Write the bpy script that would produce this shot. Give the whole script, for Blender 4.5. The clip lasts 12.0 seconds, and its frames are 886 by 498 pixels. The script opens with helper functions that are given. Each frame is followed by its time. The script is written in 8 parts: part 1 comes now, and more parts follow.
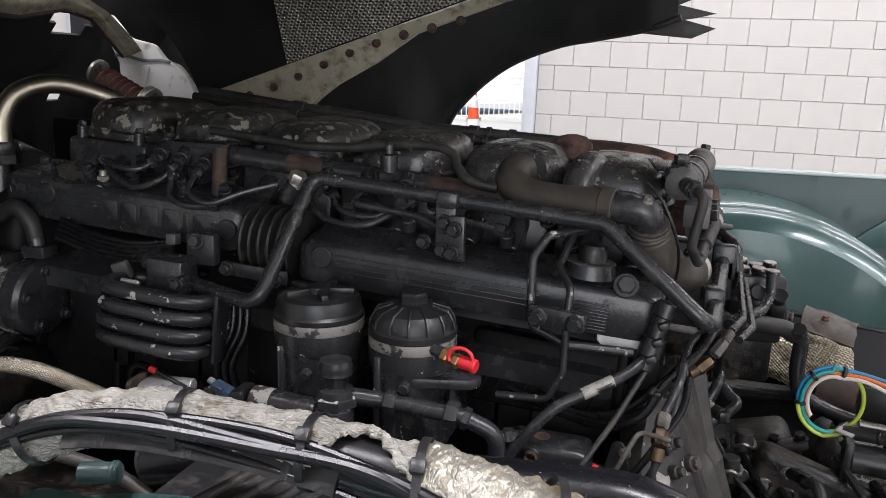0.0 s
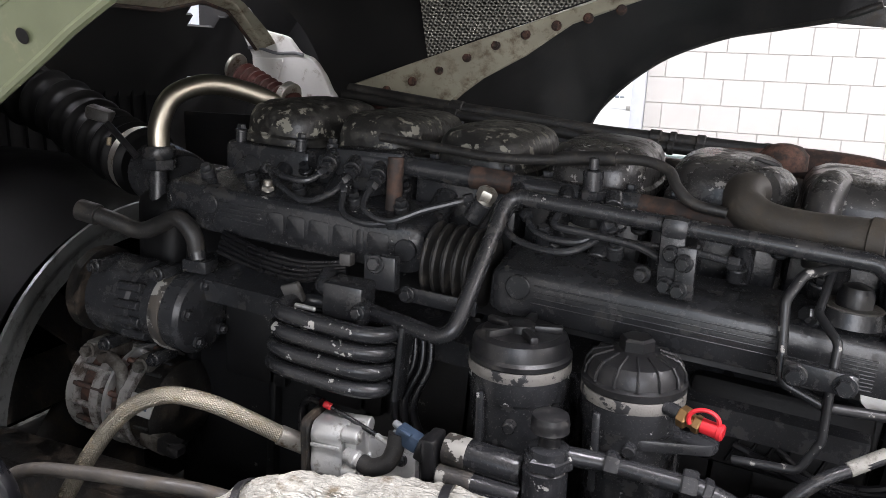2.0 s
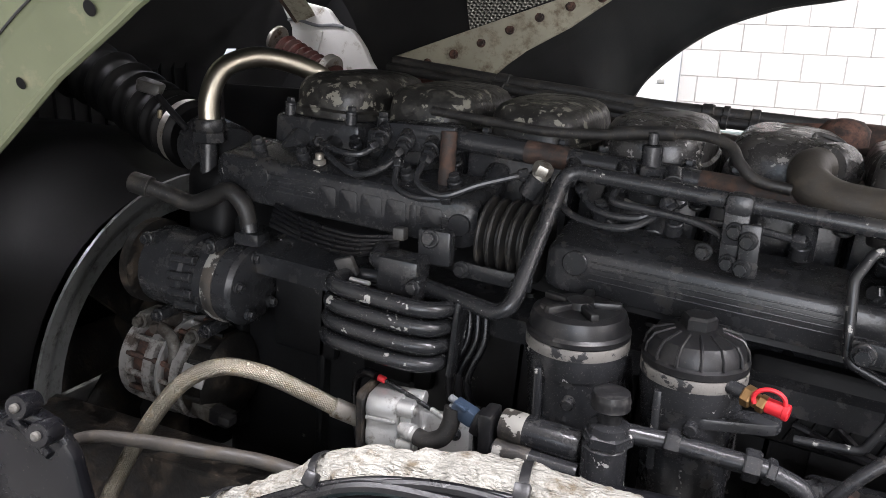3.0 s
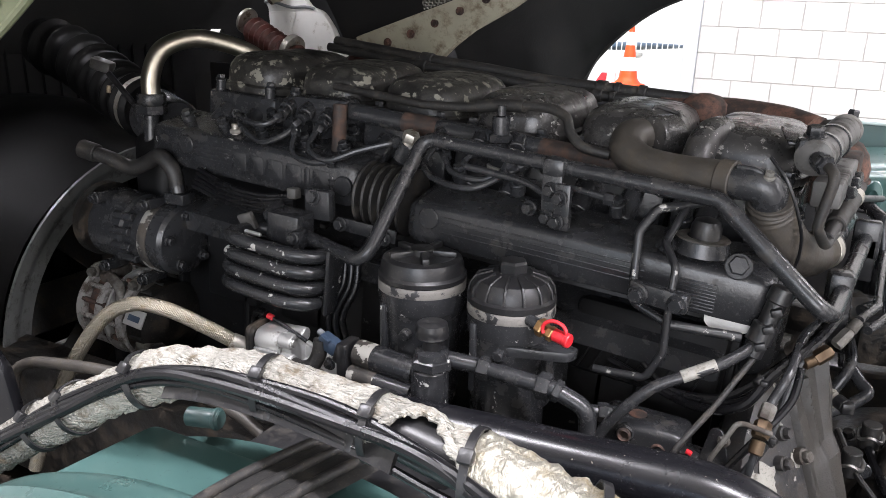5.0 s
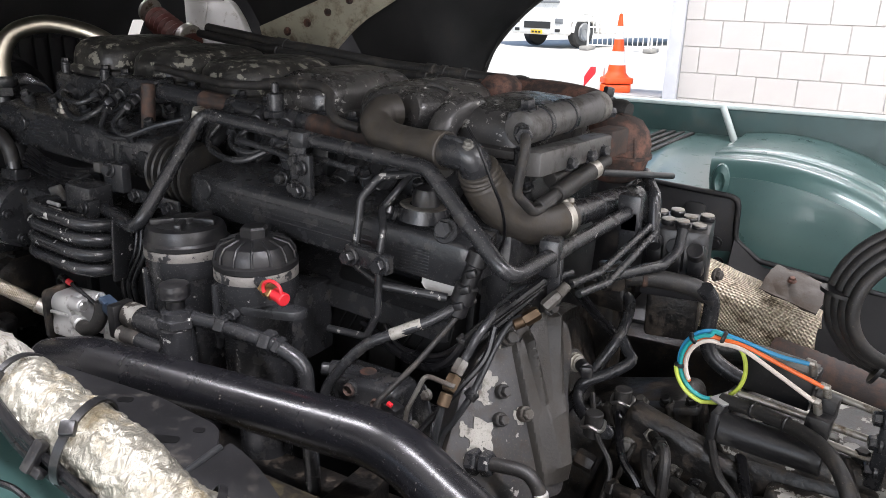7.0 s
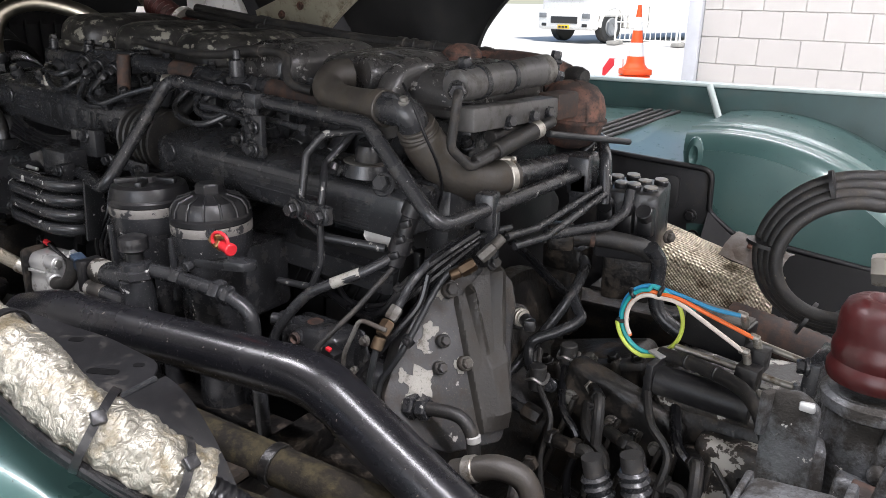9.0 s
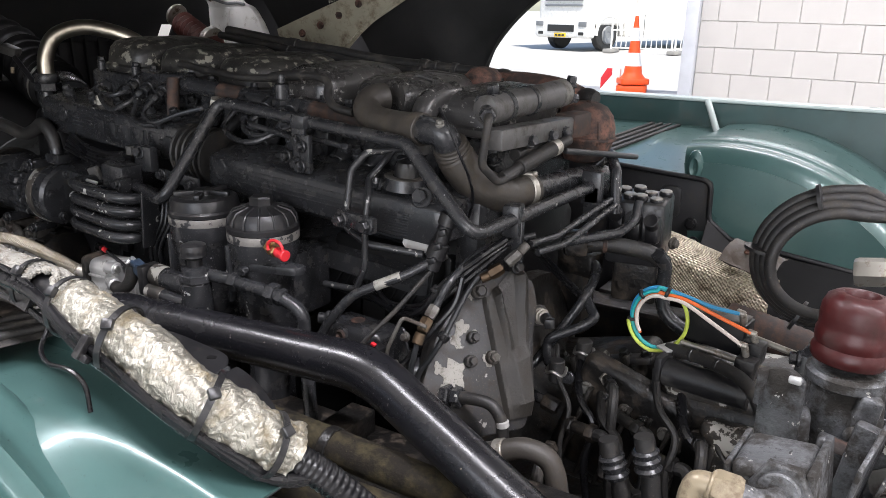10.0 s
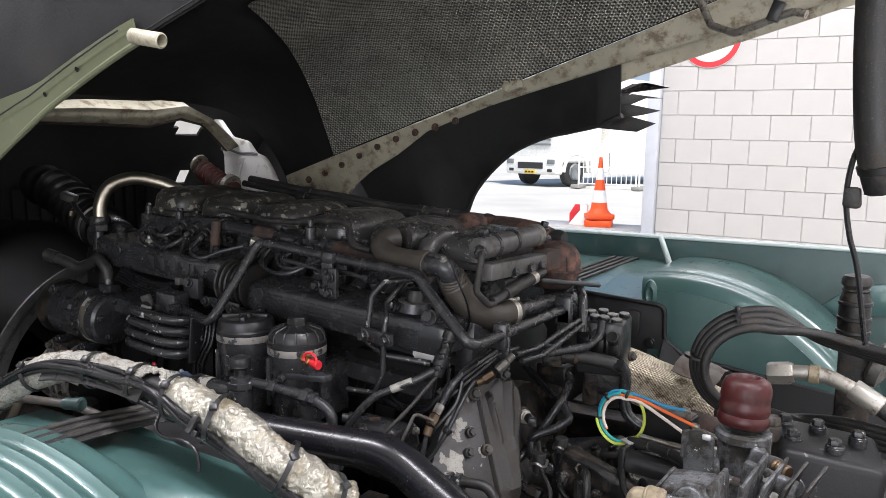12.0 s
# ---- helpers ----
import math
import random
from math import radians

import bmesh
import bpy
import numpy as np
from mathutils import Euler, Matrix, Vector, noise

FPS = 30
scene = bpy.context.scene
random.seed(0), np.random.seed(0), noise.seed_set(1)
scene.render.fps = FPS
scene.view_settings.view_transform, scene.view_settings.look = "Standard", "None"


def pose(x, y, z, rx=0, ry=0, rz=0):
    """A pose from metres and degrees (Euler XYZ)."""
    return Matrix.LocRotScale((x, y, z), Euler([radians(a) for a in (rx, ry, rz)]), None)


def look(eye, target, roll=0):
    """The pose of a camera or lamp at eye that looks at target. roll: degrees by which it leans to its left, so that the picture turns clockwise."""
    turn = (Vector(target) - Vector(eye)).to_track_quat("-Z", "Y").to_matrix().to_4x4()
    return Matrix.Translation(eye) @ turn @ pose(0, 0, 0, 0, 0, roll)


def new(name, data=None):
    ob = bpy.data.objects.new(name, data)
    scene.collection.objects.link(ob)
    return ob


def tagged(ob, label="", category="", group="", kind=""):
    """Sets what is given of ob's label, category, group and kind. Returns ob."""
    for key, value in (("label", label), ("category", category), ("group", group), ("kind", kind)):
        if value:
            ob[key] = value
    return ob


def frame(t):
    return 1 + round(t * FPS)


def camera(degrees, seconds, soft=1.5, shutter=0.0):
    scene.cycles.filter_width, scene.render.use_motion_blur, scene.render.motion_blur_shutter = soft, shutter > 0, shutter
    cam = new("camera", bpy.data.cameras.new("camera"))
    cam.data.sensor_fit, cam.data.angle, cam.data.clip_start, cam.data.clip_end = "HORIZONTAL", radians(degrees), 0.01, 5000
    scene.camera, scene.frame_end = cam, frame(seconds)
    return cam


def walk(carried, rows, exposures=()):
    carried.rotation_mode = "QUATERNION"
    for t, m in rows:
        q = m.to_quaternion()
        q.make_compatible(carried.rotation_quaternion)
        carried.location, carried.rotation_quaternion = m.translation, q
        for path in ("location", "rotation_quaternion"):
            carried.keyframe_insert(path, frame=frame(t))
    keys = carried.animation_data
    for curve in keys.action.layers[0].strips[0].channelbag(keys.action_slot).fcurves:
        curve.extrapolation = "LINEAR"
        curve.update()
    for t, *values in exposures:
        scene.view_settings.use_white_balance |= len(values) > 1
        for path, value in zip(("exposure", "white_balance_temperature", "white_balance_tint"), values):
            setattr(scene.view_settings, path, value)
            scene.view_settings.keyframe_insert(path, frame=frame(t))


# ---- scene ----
cam = camera(60.0, 12.0, soft=0.4)
PATH = [
    (0, (-0.013, -0.02, 1.712), (-0.571, 1.851, 1.279), 1.6),
    (0.5, (-0.057, 0.009, 1.737), (-0.656, 1.867, 1.302), 1.7),
    (1, (-0.112, 0.039, 1.747), (-0.783, 1.87, 1.306), 1.6),
    (1.5, (-0.165, 0.057, 1.745), (-0.882, 1.867, 1.287), 1.5),
    (2, (-0.219, 0.065, 1.735), (-0.976, 1.853, 1.257), 1.5),
    (2.5, (-0.276, 0.058, 1.735), (-1.062, 1.824, 1.223), 1.4),
    (3, (-0.258, 0.053, 1.734), (-1.067, 1.799, 1.189), 1.5),
    (5, (0.042, 0.019, 1.752), (-0.856, 1.702, 1.151), 1.2),
    (5.5, (0.14, 0.057, 1.754), (-0.779, 1.728, 1.153), 1.2),
    (6, (0.255, 0.061, 1.752), (-0.682, 1.721, 1.146), 1.1),
    (6.5, (0.353, 0.104, 1.752), (-0.597, 1.757, 1.146), 1.1),
    (7, (0.43, 0.153, 1.737), (-0.526, 1.8, 1.128), 1.0),
    (7.5, (0.479, 0.167, 1.717), (-0.485, 1.809, 1.106), 1.0),
    (7.7, (0.497, 0.171, 1.706), (-0.471, 1.81, 1.094), 1.0),
    (9.3, (0.573, 0.164, 1.692), (-0.452, 1.767, 1.077), 0.4),
    (9.5, (0.57, 0.134, 1.701), (-0.45, 1.742, 1.09), 0.4),
    (10, (0.591, 0.032, 1.731), (-0.425, 1.647, 1.132), 0.4),
    (10.5, (0.601, -0.077, 1.758), (-0.411, 1.553, 1.194), 0.5),
    (11, (0.634, -0.143, 1.769), (-0.378, 1.516, 1.295), 0.4),
    (11.5, (0.675, -0.216, 1.778), (-0.328, 1.475, 1.409), 0.5),
    (12, (0.707, -0.259, 1.784), (-0.292, 1.453, 1.516), 0.6),
]
walk(cam, [(t, look(eye, target, roll)) for t, eye, target, roll in PATH],
     exposures=[(0.0, 0.1), (1.0, 0.34), (2.5, 0.76), (5.0, 0.88), (6.0, 0.78), (7.5, 0.60), (9.5, 0.50), (10.5, 0.44), (12.0, 0.30)])
GROUND = 0.40

# ---- world, sun, lamps, exposure ----
world = bpy.data.worlds.new("sky")
scene.world = world
world.use_nodes = True
wn = world.node_tree.nodes
sky = wn.new("ShaderNodeTexSky")
sky.sky_type, sky.sun_disc = "NISHITA", False
sky.sun_elevation, sky.sun_rotation = radians(51.6), radians(135)
world.node_tree.links.new(sky.outputs["Color"], wn["Background"].inputs["Color"])
wn["Background"].inputs["Strength"].default_value = 0.15
sun = new("sun", bpy.data.lights.new("sun", "SUN"))
sun.data.energy, sun.data.angle, sun.data.color = 5.0, radians(0.6), (1.0, 0.95, 0.88)
sun.matrix_world = look((14, -14, 25), (0, 0, 0))


def strip_lamp(x, y, z, sx, sy, watts, colour=(0.96, 0.935, 1.02)):
    lamp = new("ceiling_lamp_light", bpy.data.lights.new("strip", "AREA"))
    lamp.data.shape, lamp.data.size, lamp.data.size_y = "RECTANGLE", sx, sy
    lamp.data.energy, lamp.data.color = watts, colour
    lamp.matrix_world = pose(x, y, z)
    return lamp


STRIPS = [(-4.5, 5.5), (0.5, 5.5), (5.0, 5.5), (-3.4, -0.6), (1.8, -0.6), (6.1, -0.6)]
for sx_, sy_ in STRIPS:
    strip_lamp(sx_, sy_, 5.78, 3.4, 0.30, 258 if sy_ < 0 else 160)
# Added fill from behind the camera, set at an unseen gate opening.
gate_fill = new("gate_fill_light", bpy.data.lights.new("gate", "AREA"))
gate_fill.data.shape, gate_fill.data.size, gate_fill.data.size_y = "RECTANGLE", 6.0, 3.8
gate_fill.data.energy, gate_fill.data.color = 280, (0.97, 0.95, 1.0)
gate_fill.matrix_world = look((3.0, -5.85, GROUND + 2.0), (3.0, 0, GROUND + 2.0))


# ---- building helpers ----
def thing(name, at, label, category, group="", kind=""):
    ob = new(name)
    ob.empty_display_size = 0.05
    ob.location = at
    return tagged(ob, label, category, group, kind)



def solid(name, bm, material, smooth=True, angle=35):
    me = bpy.data.meshes.new(name)
    if smooth:
        for f in bm.faces:
            f.smooth = True
        for e in bm.edges:
            if len(e.link_faces) == 2 and e.calc_face_angle(3.2) > radians(angle):
                e.smooth = False
    bm.to_mesh(me)
    bm.free()
    me.materials.append(material)
    return new(name, me)


def part(name, bm, material, parent, label="", smooth=True, angle=35):
    ob = solid(name, bm, material, smooth, angle)
    ob.parent = parent
    if not parent.parent:
        ob.matrix_parent_inverse = Matrix.Translation(-Vector(parent.location))
    if label:
        ob["label"] = label
    return ob


def merge(*bms):
    out = bmesh.new()
    for bm in bms:
        me = bpy.data.meshes.new("tmp")
        bm.to_mesh(me)
        bm.free()
        out.from_mesh(me)
        bpy.data.meshes.remove(me)
    return out


def moved(bm, m):
    bmesh.ops.transform(bm, matrix=m, verts=bm.verts)
    return bm


def box(c, s, bevel=0.003, rot=(0, 0, 0), seg=2):
    bm = bmesh.new()
    bmesh.ops.create_cube(bm, size=1, matrix=Matrix.Diagonal((*s, 1)))
    if bevel:
        bmesh.ops.bevel(bm, geom=bm.edges[:], offset=min(bevel, min(s) * 0.45), segments=seg, profile=0.5, affect="EDGES")
    return moved(bm, pose(*c, *rot))


def prism(outline, depth, m, bevel=0.002, seg=2):
    """A flat outline in xy pushed along z by depth, its edges rounded."""
    bm = bmesh.new()
    low = [bm.verts.new((x, y, 0)) for x, y in outline]
    high = [bm.verts.new((x, y, depth)) for x, y in outline]
    n = len(outline)
    bm.faces.new(low[::-1])
    bm.faces.new(high)
    for i in range(n):
        bm.faces.new((low[i], low[(i + 1) % n], high[(i + 1) % n], high[i]))
    bmesh.ops.recalc_face_normals(bm, faces=bm.faces[:])
    if bevel:
        rim = [e for e in bm.edges if abs(e.verts[0].co.z - e.verts[1].co.z) < 1e-6]
        bmesh.ops.bevel(bm, geom=rim, offset=bevel, segments=seg, profile=0.5, affect="EDGES")
    return moved(bm, m)


def along(a, b):
    """A pose at a whose z axis points to b."""
    a, b = Vector(a), Vector(b)
    return Matrix.Translation(a) @ (b - a).to_track_quat("Z", "Y").to_matrix().to_4x4()


def lathe(profile, m, seg=32, caps=True):
    """Rings of (radius, height) turned about z."""
    bm = bmesh.new()
    rings = []
    for r, h in profile:
        rings.append([bm.verts.new((r * math.cos(2 * math.pi * i / seg), r * math.sin(2 * math.pi * i / seg), h)) for i in range(seg)])
    for a, b in zip(rings, rings[1:]):
        for i in range(seg):
            bm.faces.new((a[i], a[(i + 1) % seg], b[(i + 1) % seg], b[i]))
    if caps:
        bm.faces.new(rings[0][::-1])
        bm.faces.new(rings[-1])
    bmesh.ops.recalc_face_normals(bm, faces=bm.faces[:])
    return moved(bm, m)


def rod(a, b, r, seg=16, r2=None, edge=0.0015):
    length = (Vector(b) - Vector(a)).length
    r2 = r if r2 is None else r2
    e = min(edge, r * 0.3, length * 0.3)
    return lathe([(r - e, 0), (r, e), (r2, length - e), (r2 - e, length)], along(a, b), seg)


def filleted(pts, bend, n=6):
    pts = [Vector(p) for p in pts]
    out = [pts[0]]
    for a, p, b in zip(pts, pts[1:], pts[2:]):
        u, v = (a - p), (b - p)
        ang = u.angle(v)
        d = min(bend / max(math.tan(ang / 2), 0.05), u.length * 0.48, v.length * 0.48)
        s, e = p + u.normalized() * d, p + v.normalized() * d
        out += [(s.lerp(p, k / n)).lerp(p.lerp(e, k / n), k / n) for k in range(n + 1)]
    return out + [pts[-1]]


def flowing(pts, n=8):
    """A smooth line through the points."""
    p = [Vector(q) for q in pts]
    p = [2 * p[0] - p[1]] + p + [2 * p[-1] - p[-2]]
    out = []
    for a, b, c, d in zip(p, p[1:], p[2:], p[3:]):
        for k in range(n):
            t = k / n
            out.append(0.5 * (2 * b + (c - a) * t + (2 * a - 5 * b + 4 * c - d) * t * t + (3 * b - a - 3 * c + d) * t**3))
    return out + [p[-2]]


def sweep(line, radius, seg=14, closed=False, flat=1.0):
    """A tube along a line of points; radius may be a function of the share of the way."""
    bm = bmesh.new()
    line = [q for i, q in enumerate(line) if i == 0 or (q - line[i - 1]).length > 1e-5]
    n = len(line)
    rings, side = [], None
    for i, q in enumerate(line):
        ahead = (line[(i + 1) % n] - line[i - 1]) if closed else (line[min(i + 1, n - 1)] - line[max(i - 1, 0)])
        ahead.normalize()
        if side is None:
            side = ahead.orthogonal().normalized() if abs(ahead.z) > 0.9 else ahead.cross(Vector((0, 0, 1))).normalized()
        side = (side - ahead * side.dot(ahead)).normalized()
        upward = side.cross(ahead)
        r = radius(i / max(n - 1, 1)) if callable(radius) else radius
        rings.append([bm.verts.new(q + r * (math.cos(2 * math.pi * k / seg) * side + flat * math.sin(2 * math.pi * k / seg) * upward)) for k in range(seg)])
    pairs = list(zip(rings, rings[1:])) + ([(rings[-1], rings[0])] if closed else [])
    for a, b in pairs:
        for k in range(seg):
            bm.faces.new((a[k], a[(k + 1) % seg], b[(k + 1) % seg], b[k]))
    if not closed:
        bm.faces.new(rings[0][::-1])
        bm.faces.new(rings[-1])
    bmesh.ops.recalc_face_normals(bm, faces=bm.faces[:])
    return bm


def pipe(pts, r, bend=0.03, seg=14):
    return sweep(filleted(pts, bend), r, seg)


def hose(pts, r, seg=12, n=8, flat=1.0):
    return sweep(flowing(pts, n), r, seg, flat=flat)


def hexagon(a, b, r):
    """A hexagonal nut or bolt head from a to b, its corners chamfered."""
    length = (Vector(b) - Vector(a)).length
    return lathe([(r * 0.9, 0), (r, length * 0.12), (r, length * 0.82), (r * 0.86, length)], along(a, b), 6)


def bolt(c, way, r=0.008, h=0.008, washer=True):
    c, way = Vector(c), Vector(way).normalized()
    bms = [hexagon(c + way * 0.002, c + way * (0.002 + h), r)]
    if washer:
        bms.append(rod(c - way * 0.004, c + way * 0.0025, r * 1.35, 16))
    return merge(*bms)


def sheet(fn, nu, nv, thick=0.0, close=False):
    """A surface fn(u, v) over the unit square, with thickness towards its back."""
    bm = bmesh.new()
    grid = [[bm.verts.new(fn(i / nu, j / nv)) for j in range(nv + 1)] for i in range(nu + 1)]
    for i in range(nu):
        for j in range(nv):
            bm.faces.new((grid[i][j], grid[i + 1][j], grid[i + 1][j + 1], grid[i][j + 1]))
    if thick:
        bm.normal_update()
        geom = bmesh.ops.solidify(bm, geom=bm.faces[:], thickness=thick)
    bmesh.ops.recalc_face_normals(bm, faces=bm.faces[:])
    return bm


def profile_bar(section, x0, x1, m, ends=0.006, inset=0.006):
    """A closed section in (y, z) drawn along x, its two ends rounded inwards."""
    cy = sum(p[0] for p in section) / len(section)
    cz = sum(p[1] for p in section) / len(section)
    bm = bmesh.new()
    rings = []
    for x, k in ((x0, 1), (x0 + ends * 0.3, 0.45), (x0 + ends, 0), (x1 - ends, 0), (x1 - ends * 0.3, 0.45), (x1, 1)):
        ring = []
        for y, z in section:
            d = Vector((cy - y, cz - z))
            d = d.normalized() * inset * k if d.length else d
            ring.append(bm.verts.new((x, y + d.x, z + d.y)))
        rings.append(ring)
    n = len(section)
    for a, b in zip(rings, rings[1:]):
        for i in range(n):
            bm.faces.new((a[i], a[(i + 1) % n], b[(i + 1) % n], b[i]))
    bm.faces.new(rings[0][::-1])
    bm.faces.new(rings[-1])
    bmesh.ops.recalc_face_normals(bm, faces=bm.faces[:])
    return moved(bm, m)


def rounded(pts, r, n=4):
    """A closed outline in the plane with its corners rounded."""
    out = []
    k = len(pts)
    for i in range(k):
        a, p, b = Vector(pts[i - 1]), Vector(pts[i]), Vector(pts[(i + 1) % k])
        u, v = a - p, b - p
        d = min(r, u.length * 0.45, v.length * 0.45)
        s, e = p + u.normalized() * d, p + v.normalized() * d
        out += [tuple(s.lerp(p, j / n).lerp(p.lerp(e, j / n), j / n)) for j in range(n + 1)]
    return out


def crumpled(bm, amount, scale, seed=0.0):
    off = Vector((seed, seed * 1.7, -seed))
    bm.normal_update()
    for v in bm.verts:
        v.co += v.normal * amount * noise.fractal(v.co * scale + off, 0.8, 2.0, 3)
    return bm


# ---- materials ----
def material(name, colour, rough=0.5, metal=0.0, var=0.25, grain=90.0, bump=0.12, stain=None, chips=None, coat=0.0, wide=9.0, spec=0.5, specks=None):
    """Base colour with fine grain and wide blotches; stain and chips: (colour, how much, scale)."""
    m = bpy.data.materials.new(name)
    m.use_nodes = True
    n, l = m.node_tree.nodes, m.node_tree.links
    b = n["Principled BSDF"]
    b.inputs["Metallic"].default_value, b.inputs["Coat Weight"].default_value = metal, coat
    b.inputs["Coat Roughness"].default_value = 0.08
    b.inputs["Specular IOR Level"].default_value = spec
    at = n.new("ShaderNodeTexCoord").outputs["Object"]

    def noisy(scale, detail=4.0, rough_=0.6):
        t = n.new("ShaderNodeTexNoise")
        t.inputs["Scale"].default_value, t.inputs["Detail"].default_value, t.inputs["Roughness"].default_value = scale, detail, rough_
        l.new(at, t.inputs["Vector"])
        return t.outputs["Fac"]

    def ramp(fac, a, b_, c0=(0, 0, 0, 1), c1=(1, 1, 1, 1)):
        r = n.new("ShaderNodeValToRGB")
        r.color_ramp.elements[0].position, r.color_ramp.elements[1].position = a, b_
        r.color_ramp.elements[0].color, r.color_ramp.elements[1].color = c0, c1
        l.new(fac, r.inputs["Fac"])
        return r.outputs["Color"]

    def mixed(fac, a, b_, kind="MIX"):
        x = n.new("ShaderNodeMix")
        x.data_type, x.blend_type = "RGBA", kind
        for sock, v in ((x.inputs["Factor"], fac), (x.inputs[6], a), (x.inputs[7], b_)):
            if isinstance(v, (float, int)):
                sock.default_value = v
            elif isinstance(v, tuple):
                sock.default_value = (*v[:3], 1)
            else:
                l.new(v, sock)
        return x.outputs[2]

    fine, broad = noisy(grain), noisy(wide, 5.0)
    dark, light = tuple(c * (1 - var) for c in colour), tuple(min(1, c * (1 + var)) for c in colour)
    tone = mixed(ramp(broad, 0.3, 0.7), dark, light)
    tone = mixed(0.35 * var, tone, mixed(ramp(fine, 0.35, 0.65), dark, light), "OVERLAY")
    rough_at = ramp(broad, 0.25, 0.75, (rough * 0.85,) * 3 + (1,), (min(1, rough * 1.2),) * 3 + (1,))
    height = fine
    metal_at = None
    if stain:
        c, much, scale = stain
        mask = ramp(noisy(scale, 8.0, 0.7), 0.62 - much * 0.5, 0.74 - much * 0.4)
        tone = mixed(mask, tone, c)
        rough_at = mixed(mask, rough_at, (0.85, 0.85, 0.85))
    if specks:
        c, much, scale = specks
        mask = ramp(noisy(scale, 3.0, 0.75), 0.66 - much * 0.4, 0.80 - much * 0.4)
        tone = mixed(mask, tone, c)
        rough_at = mixed(mask, rough_at, (0.8, 0.8, 0.8))
    if chips:
        c, much, scale = chips[:3]
        mask = ramp(noisy(scale, 9.0, 0.62), 0.70 - much * 0.5, 0.715 - much * 0.5)
        tone = mixed(mask, tone, c)
        rough_at = mixed(mask, rough_at, (0.5, 0.5, 0.5))
        height = mixed(mask, fine, (0.0, 0.0, 0.0))
        if len(chips) > 3:
            metal_at = mixed(mask, (metal,) * 3, (chips[3],) * 3)
    l.new(tone, b.inputs["Base Color"])
    l.new(rough_at, b.inputs["Roughness"])
    if metal_at is not None:
        l.new(metal_at, b.inputs["Metallic"])
    if bump:
        bp = n.new("ShaderNodeBump")
        bp.inputs["Strength"].default_value, bp.inputs["Distance"].default_value = bump, 0.002
        l.new(height, bp.inputs["Height"])
        l.new(bp.outputs["Normal"], b.inputs["Normal"])
    return m


def patterned(m, kind, scale, strength, distance=0.002, stretch=(1, 1, 1), turn=(0, 0, 0), tint=0.0):
    """Adds a woven, dimpled or crinkled relief to a material; tint darkens its hollows in the colour."""
    n, l = m.node_tree.nodes, m.node_tree.links
    b = n["Principled BSDF"]
    tc = n.new("ShaderNodeTexCoord")
    mp = n.new("ShaderNodeMapping")
    mp.inputs["Scale"].default_value = stretch
    mp.inputs["Rotation"].default_value = [radians(a) for a in turn]
    l.new(tc.outputs["Object"], mp.inputs["Vector"])
    if kind == "weave":
        h = None
        for axis in ("X", "Y", "Z"):
            w = n.new("ShaderNodeTexWave")
            w.bands_direction = axis
            w.inputs["Scale"].default_value = scale
            l.new(mp.outputs["Vector"], w.inputs["Vector"])
            if h is None:
                h = w.outputs["Fac"]
            else:
                x = n.new("ShaderNodeMath")
                x.operation = "ADD"
                l.new(h, x.inputs[0])
                l.new(w.outputs["Fac"], x.inputs[1])
                h = x.outputs[0]
    else:
        v = n.new("ShaderNodeTexVoronoi")
        v.feature = "DISTANCE_TO_EDGE" if kind == "crinkle" else "F1"
        v.inputs["Scale"].default_value = scale
        if kind == "crinkle":
            no = n.new("ShaderNodeTexNoise")
            no.inputs["Scale"].default_value, no.inputs["Detail"].default_value = scale * 0.6, 5
            l.new(mp.outputs["Vector"], no.inputs["Vector"])
            mx = n.new("ShaderNodeMix")
            mx.data_type = "RGBA"
            mx.inputs["Factor"].default_value = 0.03
            l.new(mp.outputs["Vector"], mx.inputs[6])
            l.new(no.outputs["Color"], mx.inputs[7])
            l.new(mx.outputs[2], v.inputs["Vector"])
        else:
            l.new(mp.outputs["Vector"], v.inputs["Vector"])
        h = v.outputs["Distance"]
    # Shade of the relief painted into the base colour: hollows multiplied darker.
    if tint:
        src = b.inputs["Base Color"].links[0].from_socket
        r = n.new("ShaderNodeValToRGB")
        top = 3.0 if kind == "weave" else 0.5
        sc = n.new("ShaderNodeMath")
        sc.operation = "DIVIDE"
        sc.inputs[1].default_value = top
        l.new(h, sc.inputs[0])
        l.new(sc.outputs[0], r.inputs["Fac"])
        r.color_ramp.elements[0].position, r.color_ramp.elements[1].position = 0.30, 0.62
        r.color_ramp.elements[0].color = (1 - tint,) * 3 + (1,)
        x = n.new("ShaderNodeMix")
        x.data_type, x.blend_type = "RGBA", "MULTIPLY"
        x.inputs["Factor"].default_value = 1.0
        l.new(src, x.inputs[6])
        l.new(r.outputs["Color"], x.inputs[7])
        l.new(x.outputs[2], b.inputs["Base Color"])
    bp = n.new("ShaderNodeBump")
    bp.inputs["Strength"].default_value, bp.inputs["Distance"].default_value = strength, distance
    l.new(h, bp.inputs["Height"])
    old = b.inputs["Normal"].links
    if old:
        l.new(old[0].from_socket, bp.inputs["Normal"])
    l.new(bp.outputs["Normal"], b.inputs["Normal"])
    return m


